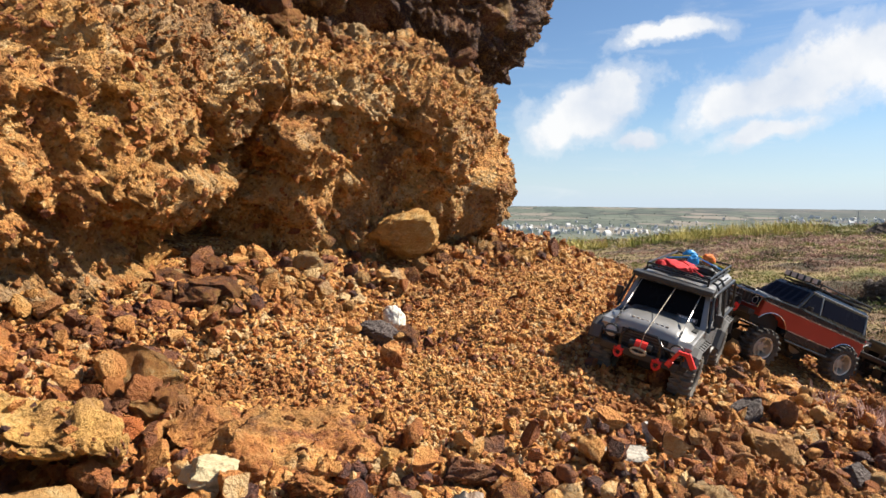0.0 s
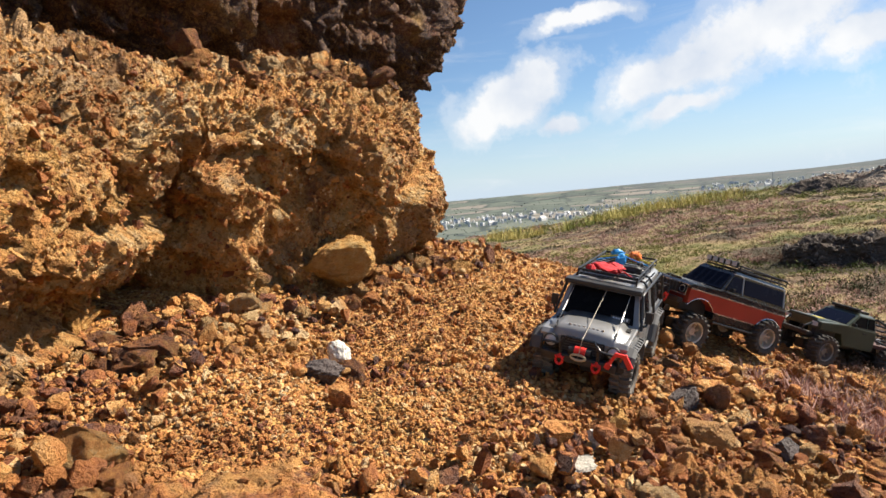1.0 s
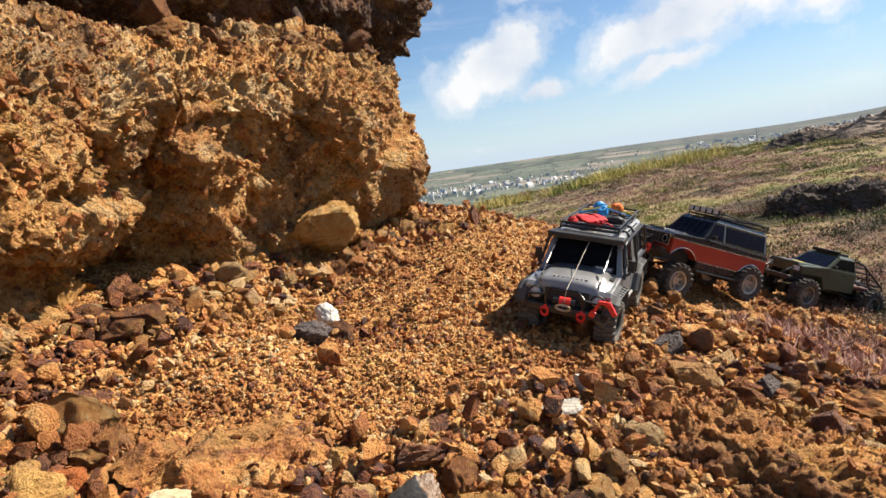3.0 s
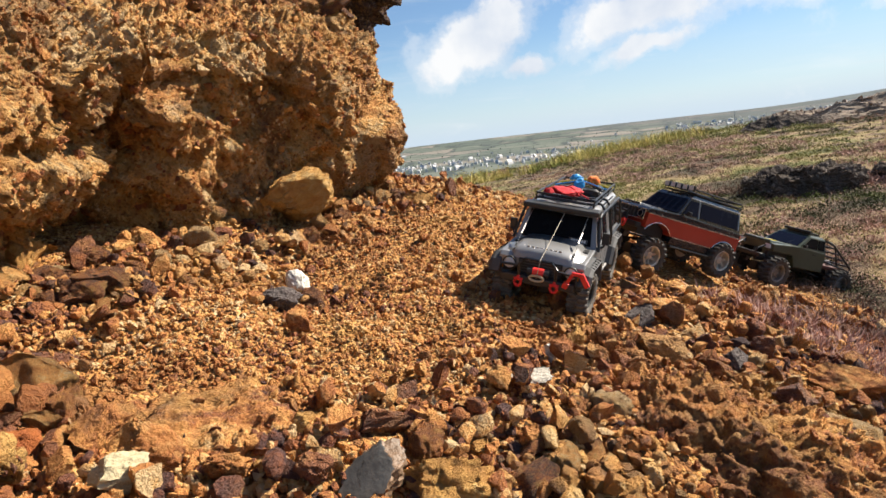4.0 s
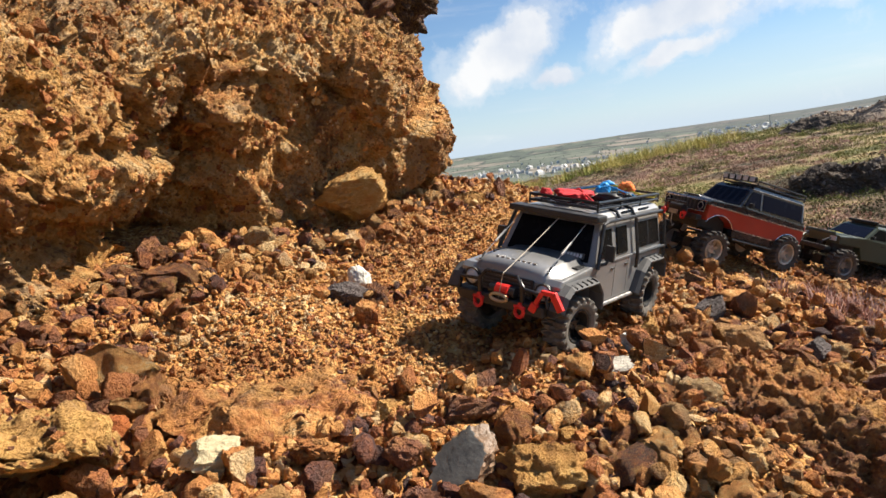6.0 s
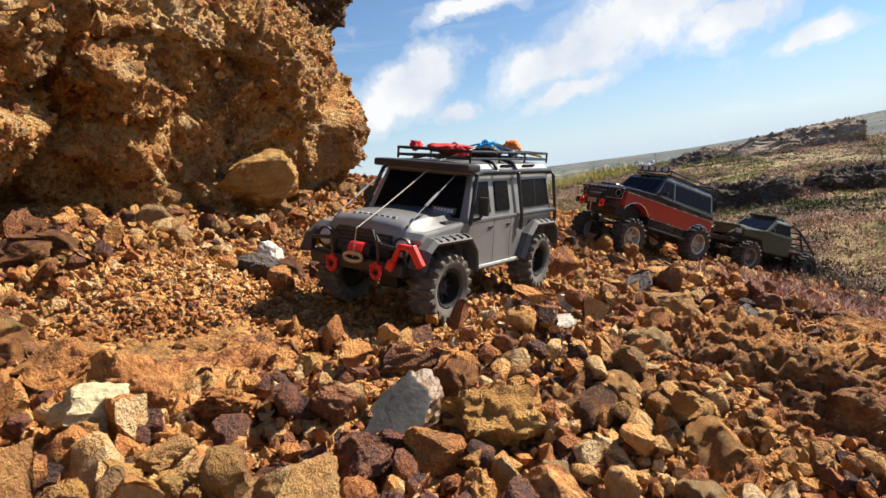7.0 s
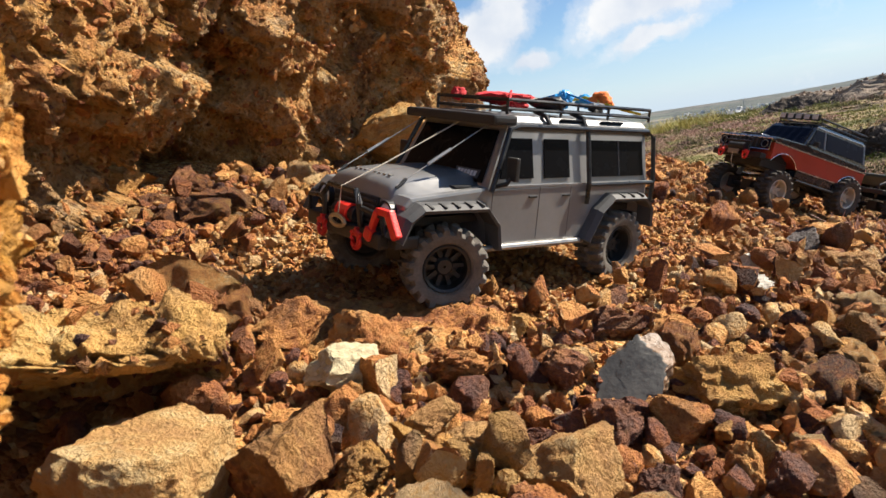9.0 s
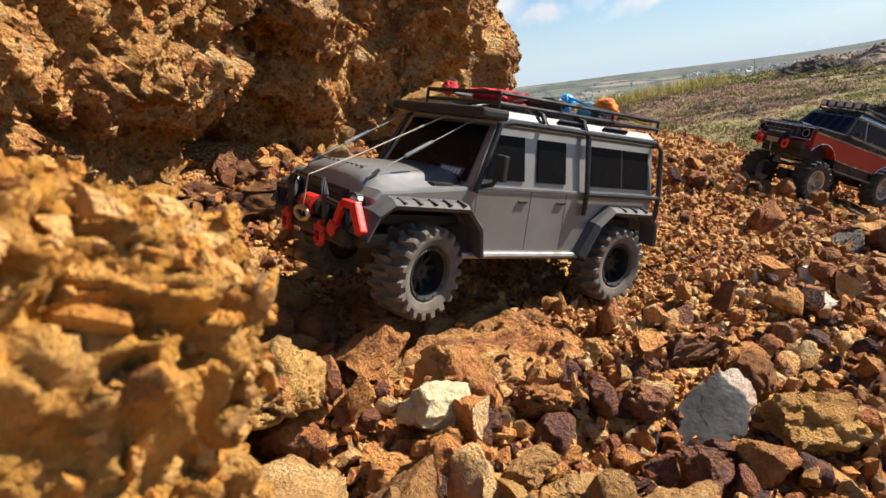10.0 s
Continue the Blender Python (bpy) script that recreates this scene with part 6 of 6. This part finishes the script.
    return t, wheel_set(t, (WB / 2, -WB / 2), 0.091, R, 0.045, M_RIMS, 8, 0.022, 0.006, M_TYREK)


def green_truck(m):
    t = new("model_truck")
    t.matrix_basis = m
    tagged(t, "dark green radio controlled pickup with a tubular rear frame, parked", "model truck", "model trucks")
    WB, R = 0.345, 0.0575
    low = [(0.20, 0.070), (0.205, 0.098), (0.075, 0.108), (-0.075, 0.104), (-0.078, 0.030), (0.075, 0.030), (0.098, 0.070)]
    part("cab_side", prism(low, -0.082, 0.082, 0.004), M_PAINTGN, t, "dark green cab with dusty doors")
    bm = bmesh.new()
    rows = []
    for z, xf, xb, y in ((0.104, 0.078, -0.072, 0.080), (0.150, 0.020, -0.062, 0.068), (0.158, 0.008, -0.054, 0.060)):
        rows.append([bm.verts.new(q) for q in ((xf, y, z), (xf, -y, z), (xb, -y, z), (xb, y, z))])
    for a, b in zip(rows, rows[1:]):
        for k in range(4):
            bm.faces.new((a[k], a[(k + 1) % 4], b[(k + 1) % 4], b[k]))
    bm.faces.new(rows[0][::-1])
    bm.faces.new(rows[-1])
    bmesh.ops.recalc_face_normals(bm, faces=bm.faces)
    part("cabin", bm, M_PAINTGN, t)

    def half(z):
        return 0.0808 - (z - 0.104) * 0.262

    pane(t, [(0.0745, -0.070, 0.108), (0.0745, 0.070, 0.108), (0.026, 0.060, 0.1465), (0.026, -0.060, 0.1465)], M_GLASSB, "windscreen")
    side_panes(t, -0.022, 0.056, 0.110, 0.146, 0.042, half, M_GLASS)
    side_panes(t, -0.060, -0.028, 0.110, 0.146, 0.0, half, M_GLASS)
    part("bonnet", box(0.085, 0.205, -0.066, 0.066, 0.094, 0.108, 0.004, taper=(0.96, 0.9)), M_PAINTGN, t)
    part("bonnet_patch", box(0.155, 0.190, 0.02, 0.05, 0.1075, 0.110, 0.001), M_STRAP, t, "yellow sticker patch")
    part("bonnet_patch", box(0.12, 0.15, -0.04, -0.01, 0.1075, 0.110, 0.001), M_CHROME, t)
    part("roof_box", box(-0.05, 0.006, -0.05, 0.05, 0.157, 0.168, 0.003), M_BLACK, t)
    part("lamp_bar", tube([(0.01, -0.056, 0.168), (0.01, 0.056, 0.168)], 0.005), M_BLACK, t)
    for s in (1, -1):
        part("rear_frame", tube([(-0.07, s * 0.072, 0.150), (-0.11, s * 0.075, 0.140), (-0.235, s * 0.075, 0.070), (-0.245, s * 0.075, 0.03)], 0.0042), M_TUBE, t)
        part("rear_frame", tube([(-0.075, s * 0.076, 0.075), (-0.235, s * 0.076, 0.055)], 0.0038), M_TUBE, t)
        part("rear_frame", tube([(-0.12, s * 0.075, 0.135), (-0.16, s * 0.076, 0.064)], 0.0034), M_TUBE, t)
        part("front_frame", tube([(0.20, s * 0.05, 0.09), (0.235, s * 0.045, 0.07), (0.235, s * 0.04, 0.045)], 0.004), M_TUBE, t)
        part("mirror", box(0.050, 0.060, s * 0.088 - 0.007, s * 0.088 + 0.007, 0.108, 0.120, 0.002), M_BLACK, t)
        lamp = part("headlight", box(0.2, 0.208, s * 0.058 - 0.012, s * 0.058 + 0.012, 0.078, 0.094, 0.002), M_LAMP, t)
        part("door_handle", box(-0.02, -0.005, s * 0.083 - 0.001, s * 0.083 + 0.002, 0.088, 0.092, 0.0), M_BLACK, t)
        part("inner_wing", box(0.10, 0.20, s * 0.055 - 0.008, s * 0.055 + 0.008, 0.045, 0.078, 0.003), M_BLACK, t)
    for k in range(5):
        x = -0.095 - k * 0.034
        part("frame_cross", tube([(x, -0.075, 0.145 + (x + 0.1) * 0.55), (x, 0.075, 0.145 + (x + 0.1) * 0.55)], 0.0034), M_TUBE, t)
    part("bed", box(-0.24, -0.075, -0.072, 0.072, 0.046, 0.060, 0.003), M_MAROONP, t, "dull maroon load bed floor")
    part("bumper", box(0.215, 0.245, -0.07, 0.07, 0.040, 0.056, 0.004), M_BLACK, t)
    part("ramp_board", box(-0.29, -0.235, -0.06, 0.06, 0.028, 0.034, 0.002), M_BLACK, t)
    axles(t, (WB / 2, -WB / 2), 0.09)
    return t, wheel_set(t, (WB / 2, -WB / 2), 0.090, R, 0.045, M_RIMG, 10, 0.0, 0.0, M_TYREK)


M_MAROONP = plain("maroon_plastic", (0.09, 0.03, 0.026), 0.6, var=0.3)
lead_truck, LEAD_WHEELS = expedition_truck(pose(0.549, 1.674, 0.152, -13.3, 1.8, -122.4))
wagon, WAGON_WHEELS = red_truck(pose(1.066, 2.090, 0.080, -9, -21.0, -161.5))
pickup, PICKUP_WHEELS = green_truck(pose(1.627, 2.245, -0.108, -8, -18.5, -165))

# ---- heath, bank, spoil heap, far town ----
def leaf_material(name, stops):
    m, w = material(name)
    r = (w.n("ShaderNodeNewGeometry"), "Random Per Island")
    a = w.noise(0.7, 4, 0.6, (w.n("ShaderNodeNewGeometry"), "Position"))
    v = w.math("ADD", w.math("MULTIPLY", r, 0.40), w.math("MULTIPLY", w.math("SUBTRACT", (a, "Fac"), 0.5), 3.4))
    v = w.math("ADD", v, 0.28)
    finish(w, (w.ramp(v, stops), "Color"), 0.8, Specular_IOR_Level=0.2)
    return m


M_GRASS = leaf_material("dry_grass", HEATH)
M_REED = leaf_material("yellow_green_grass", [(0.15, (0.20, 0.22, 0.05)), (0.5, (0.46, 0.39, 0.12)), (0.9, (0.58, 0.47, 0.18))])
M_HEATHER = leaf_material("heather", [(0.0, (0.17, 0.11, 0.078)), (0.25, (0.34, 0.20, 0.16)), (0.55, (0.50, 0.31, 0.255)), (0.8, (0.40, 0.25, 0.18)), (0.95, (0.20, 0.20, 0.078))])
M_BUSH = leaf_material("dark_scrub", [(0.15, (0.034, 0.040, 0.014)), (0.5, (0.068, 0.070, 0.026)), (0.9, (0.13, 0.105, 0.050))])
M_OLIVE = leaf_material("olive_turf", [(0.1, (0.085, 0.105, 0.026)), (0.5, (0.18, 0.195, 0.048)), (0.9, (0.30, 0.27, 0.085))])
M_PEAT = plain("dark_earth", (0.085, 0.068, 0.056), 0.95, var=0.7, grain=7.0, bump=0.8, dist=0.03, spec=0.1)
M_CLOD = plain("peat_clod", (0.125, 0.104, 0.090), 0.95, var=0.8, grain=3.0, bump=0.6, dist=0.02, spec=0.1)
M_RUBBLE = plain("spoil_rubble", (0.24, 0.175, 0.135), 0.95, var=0.7, grain=1.0, bump=0.6, dist=0.05, spec=0.1)
M_SPOIL = plain("grey_brown_spoil", (0.25, 0.20, 0.155), 0.95, var=0.6, grain=2.0, bump=0.8, dist=0.08, spec=0.1)


def tufts(name, xy, height, blades, width, material, label, category, seed, lean=0.5, spread=0.5, z=None):
    """Tufts of bent blades, joined: each blade two quads and a tip."""
    rng = np.random.default_rng(seed)
    n = len(xy)
    base = np.column_stack([xy, ground_height(xy[:, 0], xy[:, 1]) - 0.004 if z is None else z])
    h = np.repeat(np.broadcast_to(height, n), blades) * rng.uniform(0.5, 1.15, n * blades)
    wd = np.repeat(np.broadcast_to(width, n), blades)
    root = np.repeat(base, blades, 0)
    a = rng.uniform(0, 2 * np.pi, n * blades)
    out = np.stack([np.cos(a), np.sin(a), 0 * a], 1)
    side = np.stack([-np.sin(a), np.cos(a), 0 * a], 1)
    root = root + out * (h * spread * rng.uniform(0, 0.6, n * blades))[:, None]
    tilt = rng.uniform(0.1, 1.0, n * blades) * lean
    up = np.array([0, 0, 1.0])
    rows = []
    for k, (f, ww) in enumerate(((0.0, 1.0), (0.5, 0.8), (1.0, 0.25))):
        mid = root + up * (h * (f - 0.25 * tilt * f * f))[:, None] + out * (h * tilt * f * f)[:, None]
        rows += [mid - side * (wd * ww / 2)[:, None], mid + side * (wd * ww / 2)[:, None]]
    v = np.stack(rows, 1)
    f = np.array([[0, 1, 3, 2], [2, 3, 5, 4]])
    faces = (f[None] + (np.arange(n * blades) * 6)[:, None, None]).reshape(-1, 4)
    ob = new(name, mesh_of(name, v.reshape(-1, 3), faces, material))
    return tagged(ob, label, category, kind="stuff")


def cushions(name, xy, radius, leaves, size, material, label, category, seed, squat=0.55):
    """Low rounded bushes, joined: each a dome of many small leaves turned all ways, uneven in outline."""
    rng = np.random.default_rng(seed)
    n = len(xy)
    base = np.column_stack([xy, ground_height(xy[:, 0], xy[:, 1])])
    r = np.repeat(np.broadcast_to(radius, n), leaves)
    root = np.repeat(base, leaves, 0)
    d = rng.normal(size=(n * leaves, 3))
    d /= np.linalg.norm(d, axis=1)[:, None]
    d[:, 2] = np.abs(d[:, 2])
    lobes = 1 + 0.35 * fbm(root * 3 + d * 1.6, 1.0, 2, 0.5, seed)
    mid = root + d * [1, 1, squat] * (r * lobes * rng.uniform(0.55, 1.05, n * leaves))[:, None]
    a = rng.normal(size=(n * leaves, 3)) + [0, 0, 0.8]
    a /= np.linalg.norm(a, axis=1)[:, None]
    b = np.cross(a, rng.normal(size=(n * leaves, 3)))
    b /= np.linalg.norm(b, axis=1)[:, None] + 1e-9
    h = (np.repeat(np.broadcast_to(size, n), leaves) * rng.uniform(0.6, 1.3, n * leaves))[:, None]
    v = np.stack([mid - a * h * 0.8, mid - b * h * 0.28, mid + a * h, mid + b * h * 0.28], 1)
    faces = np.arange(n * leaves * 4).reshape(-1, 4)
    return tagged(new(name, mesh_of(name, v.reshape(-1, 3), faces, material)), label, category, kind="stuff")


def polar(rng, n, az, d, power=1.0):
    a = np.radians(rng.uniform(az[0], az[1], n))
    r = d[0] * (d[1] / d[0]) ** (rng.random(n) ** power)
    return np.column_stack([r * np.sin(a), r * np.cos(a)])


def off_scree(xy, lo):
    return xy[np.hypot(xy[:, 0] - 0.25, xy[:, 1] - 1.3) + 0.32 * xy[:, 0] > lo]


def build_heath():
    rng = np.random.default_rng(77)
    # heather close to the scree's lower edge
    xy = np.column_stack([rng.uniform(0.75, 2.6, 8200), rng.uniform(0.45, 2.6, 8200)])
    g = np.hypot(xy[:, 0] - 0.25, xy[:, 1] - 1.3) + 0.32 * xy[:, 0]
    xy = xy[(g > 1.22 + rng.uniform(-0.06, 0.12, len(g))) & (xy[:, 1] < 1.75 + 0.1 * rng.normal(size=len(g)))]
    tufts("heather", xy, 0.030 + 0.030 * rng.random(len(xy)), 13, 0.0042, M_HEATHER, "low pinkish brown heather at the edge of the scree", "heather", 1, 0.9, 0.9)
    xy = off_scree(polar(rng, 9000, (4, 66), (2.4, 9)), 2.12)
    d = np.hypot(*xy.T)
    tufts("heath_grass", xy, 0.012 + 0.0035 * d, 9, 0.0016 + 0.0005 * d, M_GRASS, "dry straw coloured heath grass", "grass", 2, 1.7, 2.2)
    xy = polar(rng, 7500, (4, 66), (8, 46))
    d = np.hypot(*xy.T)
    tufts("heath_grass", xy, 0.02 + 0.0018 * d, 7, 0.004 + 0.0007 * d, M_GRASS, "dry straw coloured grass over the heath", "grass", 3, 1.6, 2.6)
    # cushions of heather, gorse and green scrub in patches
    for count, lo, cut, mat, name, label, k in (
            (3200, 2.3, 0.34, M_BUSH, "heath_scrub", "dark green cushions of gorse and heather", 8),
            (4600, 2.12, 0.12, M_OLIVE, "heath_turf", "olive green mossy cushions on the heath", 18),
            (5200, 2.10, 0.0, M_HEATHER, "heather_cushions", "pinkish brown dry heather cushions", 28)):
        xy = off_scree(polar(rng, count, (6, 66), (2.5, 44), 1.15), lo)
        d = np.hypot(*xy.T)
        keep = fbm(np.column_stack([xy / (1 + 0.10 * d[:, None]), 0 * d]), 0.8, 3, 0.5, k) > cut
        xy, d = xy[keep], d[keep]
        cushions(name, xy, (0.030 + 0.035 * rng.random(len(xy))) * (0.75 + 0.16 * d), 46, 0.0045 + 0.0013 * d, mat, label, "scrub", k)
    # heather and gorse hanging over the dark bank
    xy = np.column_stack([rng.uniform(3.1, 5.1, 130), np.zeros(130)])
    xy[:, 1] = 4.98 - 0.62 * (xy[:, 0] - 3.66) + rng.normal(0, 0.10, 130)
    cushions("bank_scrub", xy, 0.05 + 0.09 * rng.random(130), 150, 0.012, M_HEATHER, "pinkish brown heather on top of the dark bank", "scrub", 48, 0.9)
    xy = polar(rng, 2600, (9, 30), (24, 44))
    xy = xy[fbm(np.column_stack([xy, 0 * xy[:, 0]]), 2.6, 3, 0.6, 31) > 0.12 + 0.03 * np.abs(np.degrees(np.arctan2(xy[:, 0], xy[:, 1])) - 20)]
    tufts("tall_grass", xy, 0.14 + 0.55 * rng.random(len(xy)) ** 2, 11, 0.018, M_REED, "tall yellow green grass on the heath's rim", "grass", 5, 0.7, 1.0)
    # dark bank, spoil heaps
    for place, dims, turn, seed, mat, name, label in (
            ((3.66, 4.84, -0.14), (0.85, 0.5, 0.38), (0, 0, -35), 401, M_PEAT, "earth_bank", "dark eroded bank of peaty earth on the heath"),
            ((4.46, 4.44, -0.12), (0.75, 0.5, 0.28), (0, 0, -38), 405, M_PEAT, "earth_bank", "dark eroded bank of peaty earth with heather on top"),
            ((18.0, 21.6, -0.42), (9.0, 4.0, 2.0), (0, -4, -42), 403, M_SPOIL, "spoil_mound", "grey brown mine spoil heap beyond the heath"),
            ((14.3, 19.9, -0.40), (3.0, 1.8, 1.25), (0, -8, -36), 407, M_PEAT, "spoil_mound", "dark end of a mine spoil heap")):
        v = broken(ICO[5][0], np.random.default_rng(seed), 6, (0.55, 0.85)) * np.array(dims) / 2
        s = max(dims)
        q = v / s + seed
        n = ICO[5][0]
        v = v + n * ((s if s < 2 else 0.5 * s) * (0.07 * fbm(q, 0.25, 5, 0.62, 5) + 0.018 * blocks(q, 0.09, 4) + 0.012 * blocks(q, 0.035, 9)))[:, None]
        ob = new(name, mesh_of(name, v, ICO[5][1], mat))
        ob.matrix_basis = pose(*place, *turn)
        tagged(ob, label, "earth bank" if name == "earth_bank" else "spoil heap")
        # clods and stones all over it
        pick = v[rng.integers(0, len(v), 2200)]
        world = np.array(ob.matrix_basis)
        pick = pick @ world[:3, :3].T + world[:3, 3]
        size = s * np.clip((0.012 if s < 2 else 0.007) * (1 - rng.random(len(pick))) ** -0.5, 0.004, 0.07 if s < 2 else 0.025)
        tagged(scatter(name + "_clods", 1, pick, size, M_CLOD if mat == M_PEAT else M_RUBBLE, seed), "broken clods and stones over the bank", "clods", kind="stuff")


def build_far_land():
    rng = np.random.default_rng(91)
    xy = np.vstack([polar(rng, 190, (3, 24), (1250, 2000)), polar(rng, 150, (27, 41), (2500, 3300)), polar(rng, 40, (0, 40), (1200, 3000))])
    xy = xy[np.argsort(rng.random(len(xy)))]
    vs, fs = [], []
    z = ground_height(xy[:, 0], xy[:, 1])
    for i, (x, y) in enumerate(xy):
        s = rng.uniform(2.6, 4.8) * (1 + 1.2 * (rng.random() < 0.12)) * (1.15 if math.hypot(x, y) > 2400 else 0.85)
        l, h, a = s * rng.uniform(1.2, 2.4), rng.uniform(4, 6.5), rng.uniform(0, math.pi)
        c, n = math.cos(a), math.sin(a)
        pts = [(-l, -s, 0), (l, -s, 0), (l, s, 0), (-l, s, 0), (-l, -s, h), (l, -s, h), (l, s, h), (-l, s, h), (-l, 0, h + s * 0.6), (l, 0, h + s * 0.6)]
        k = len(vs)
        vs += [(x + (p * c - q * n) / 2, y + (p * n + q * c) / 2, z[i] - 0.5 + r) for p, q, r in pts]
        fs += [[k + j for j in f] for f in ((0, 1, 5, 4), (2, 3, 7, 6), (4, 5, 9, 8), (6, 7, 8, 9), (1, 2, 6, 5), (3, 0, 4, 7), (5, 6, 9, 9), (7, 4, 8, 8))]
    fs = [f if len(set(f)) == 4 else [f[0], f[1], f[2], f[0]] for f in fs]
    me = bpy.data.meshes.new("town")
    me.from_pydata(vs, [], [list(dict.fromkeys(f)) for f in fs])
    me.materials.append(M_TOWN)
    tagged(new("town", me), "pale houses and sheds of a far town in the valley", "town", kind="stuff")
    # hedges and copses
    xy = polar(rng, 900, (-2, 60), (700, 3600))
    d = np.hypot(*xy.T)
    s = rng.uniform(2.5, 6, len(xy)) * (0.7 + d / 4000)
    p = np.column_stack([xy, ground_height(xy[:, 0], xy[:, 1]) + s * 0.1])
    ob = scatter("far_trees", 2, p, s, M_FARTREE, 95, (0.5, 0.8))
    tagged(ob, "dark hedges and copses among far fields", "trees", kind="stuff")
    mast = new("mast", None)
    x, y = 1500 * math.sin(radians(32.3)), 1500 * math.cos(radians(32.3))
    mast.matrix_basis = pose(x, y, float(ground_height(np.array([x]), np.array([y]))[0]))
    tagged(mast, "thin grey lattice mast far off", "mast")
    part("mast_pole", tube([(0, 0, 0), (0, 0, 52)], 0.9, None, 6), M_STEEL, mast)


M_TOWN = plain("pale_walls", (0.52, 0.52, 0.52), 0.8, var=0.3, grain=0.02, bump=0.0)
M_FARTREE = plain("far_foliage", (0.09, 0.11, 0.097), 0.9, var=0.4, grain=0.05, bump=0.0)
build_heath()
build_far_land()

# ---- motion ----
TRUCK = [
    (0.0, 0.5471, 1.6586, 0.1559, -121.7, 1.7, -13.0),
    (4.3, 0.5471, 1.6586, 0.1559, -121.7, 1.7, -13.0),
    (4.5, 0.538, 1.6477, 0.1564, -121.9, 1.0, -12.9),
    (5.0, 0.475, 1.5529, 0.1616, -123.4, -2.6, -14.2),
    (5.5, 0.3967, 1.4372, 0.1692, -128.9, -6.1, -14.6),
    (5.7, 0.3546, 1.3849, 0.1694, -130.9, -5.7, -13.0),
    (6.8, 0.193, 1.2894, 0.1937, -135.8, -2.4, -11.7),
    (7.0, 0.1791, 1.2858, 0.196, -136.1, -2.6, -11.2),
    (7.5, 0.1268, 1.2662, 0.204, -139.8, -5.8, -11.1),
    (8.0, 0.0731, 1.2301, 0.2035, -141.1, -7.9, -12.0),
    (8.5, 0.0, 1.1852, 0.2072, -145.2, -6.2, -12.0),
    (9.0, -0.074, 1.1552, 0.2218, -148.4, -7.3, -11.0),
    (9.5, -0.1208, 1.1345, 0.2364, -150.5, -9.9, -7.9),
    (10.0, -0.1954, 1.0989, 0.2529, -149.4, -12.8, -6.8),
]
STEER = [(0.0, 0), (4.5, -3), (5.0, -9), (5.5, -12), (7.0, -5), (7.5, -6), (8.0, -20), (8.5, -25), (9.0, -25), (9.5, 8), (10.0, 13)]


def motions():
    walk(lead_truck, [(t, pose(x, y, z, roll, pitch, yaw)) for t, x, y, z, yaw, pitch, roll in TRUCK])
    times = [r[0] for r in TRUCK]
    way = [0.0]
    for a, b in zip(TRUCK, TRUCK[1:]):
        way.append(way[-1] + math.dist(a[1:4], b[1:4]))
    ticks = [0.0, 4.3] + [4.5 + 0.2 * k for k in range(27)] + [10.0]
    for key, sx, sy in (("fl", 1, 1), ("fr", 1, -1), ("rl", -1, 1), ("rr", -1, -1)):
        rows = []
        for t in ticks:
            spin = math.degrees(np.interp(t, times, way) / 0.0545)
            steer = float(np.interp(t, [s[0] for s in STEER], [s[1] for s in STEER])) if sx > 0 else 0.0
            flip = pose(0, 0, 0) if sy > 0 else pose(0, 0, 0, 0, 0, 180)
            rows.append((t, pose(FRONT_REAR[0] if sx > 0 else FRONT_REAR[1], sy * 0.0935, 0, 0, spin, steer) @ flip))
        walk(LEAD_WHEELS[key], rows)


motions()
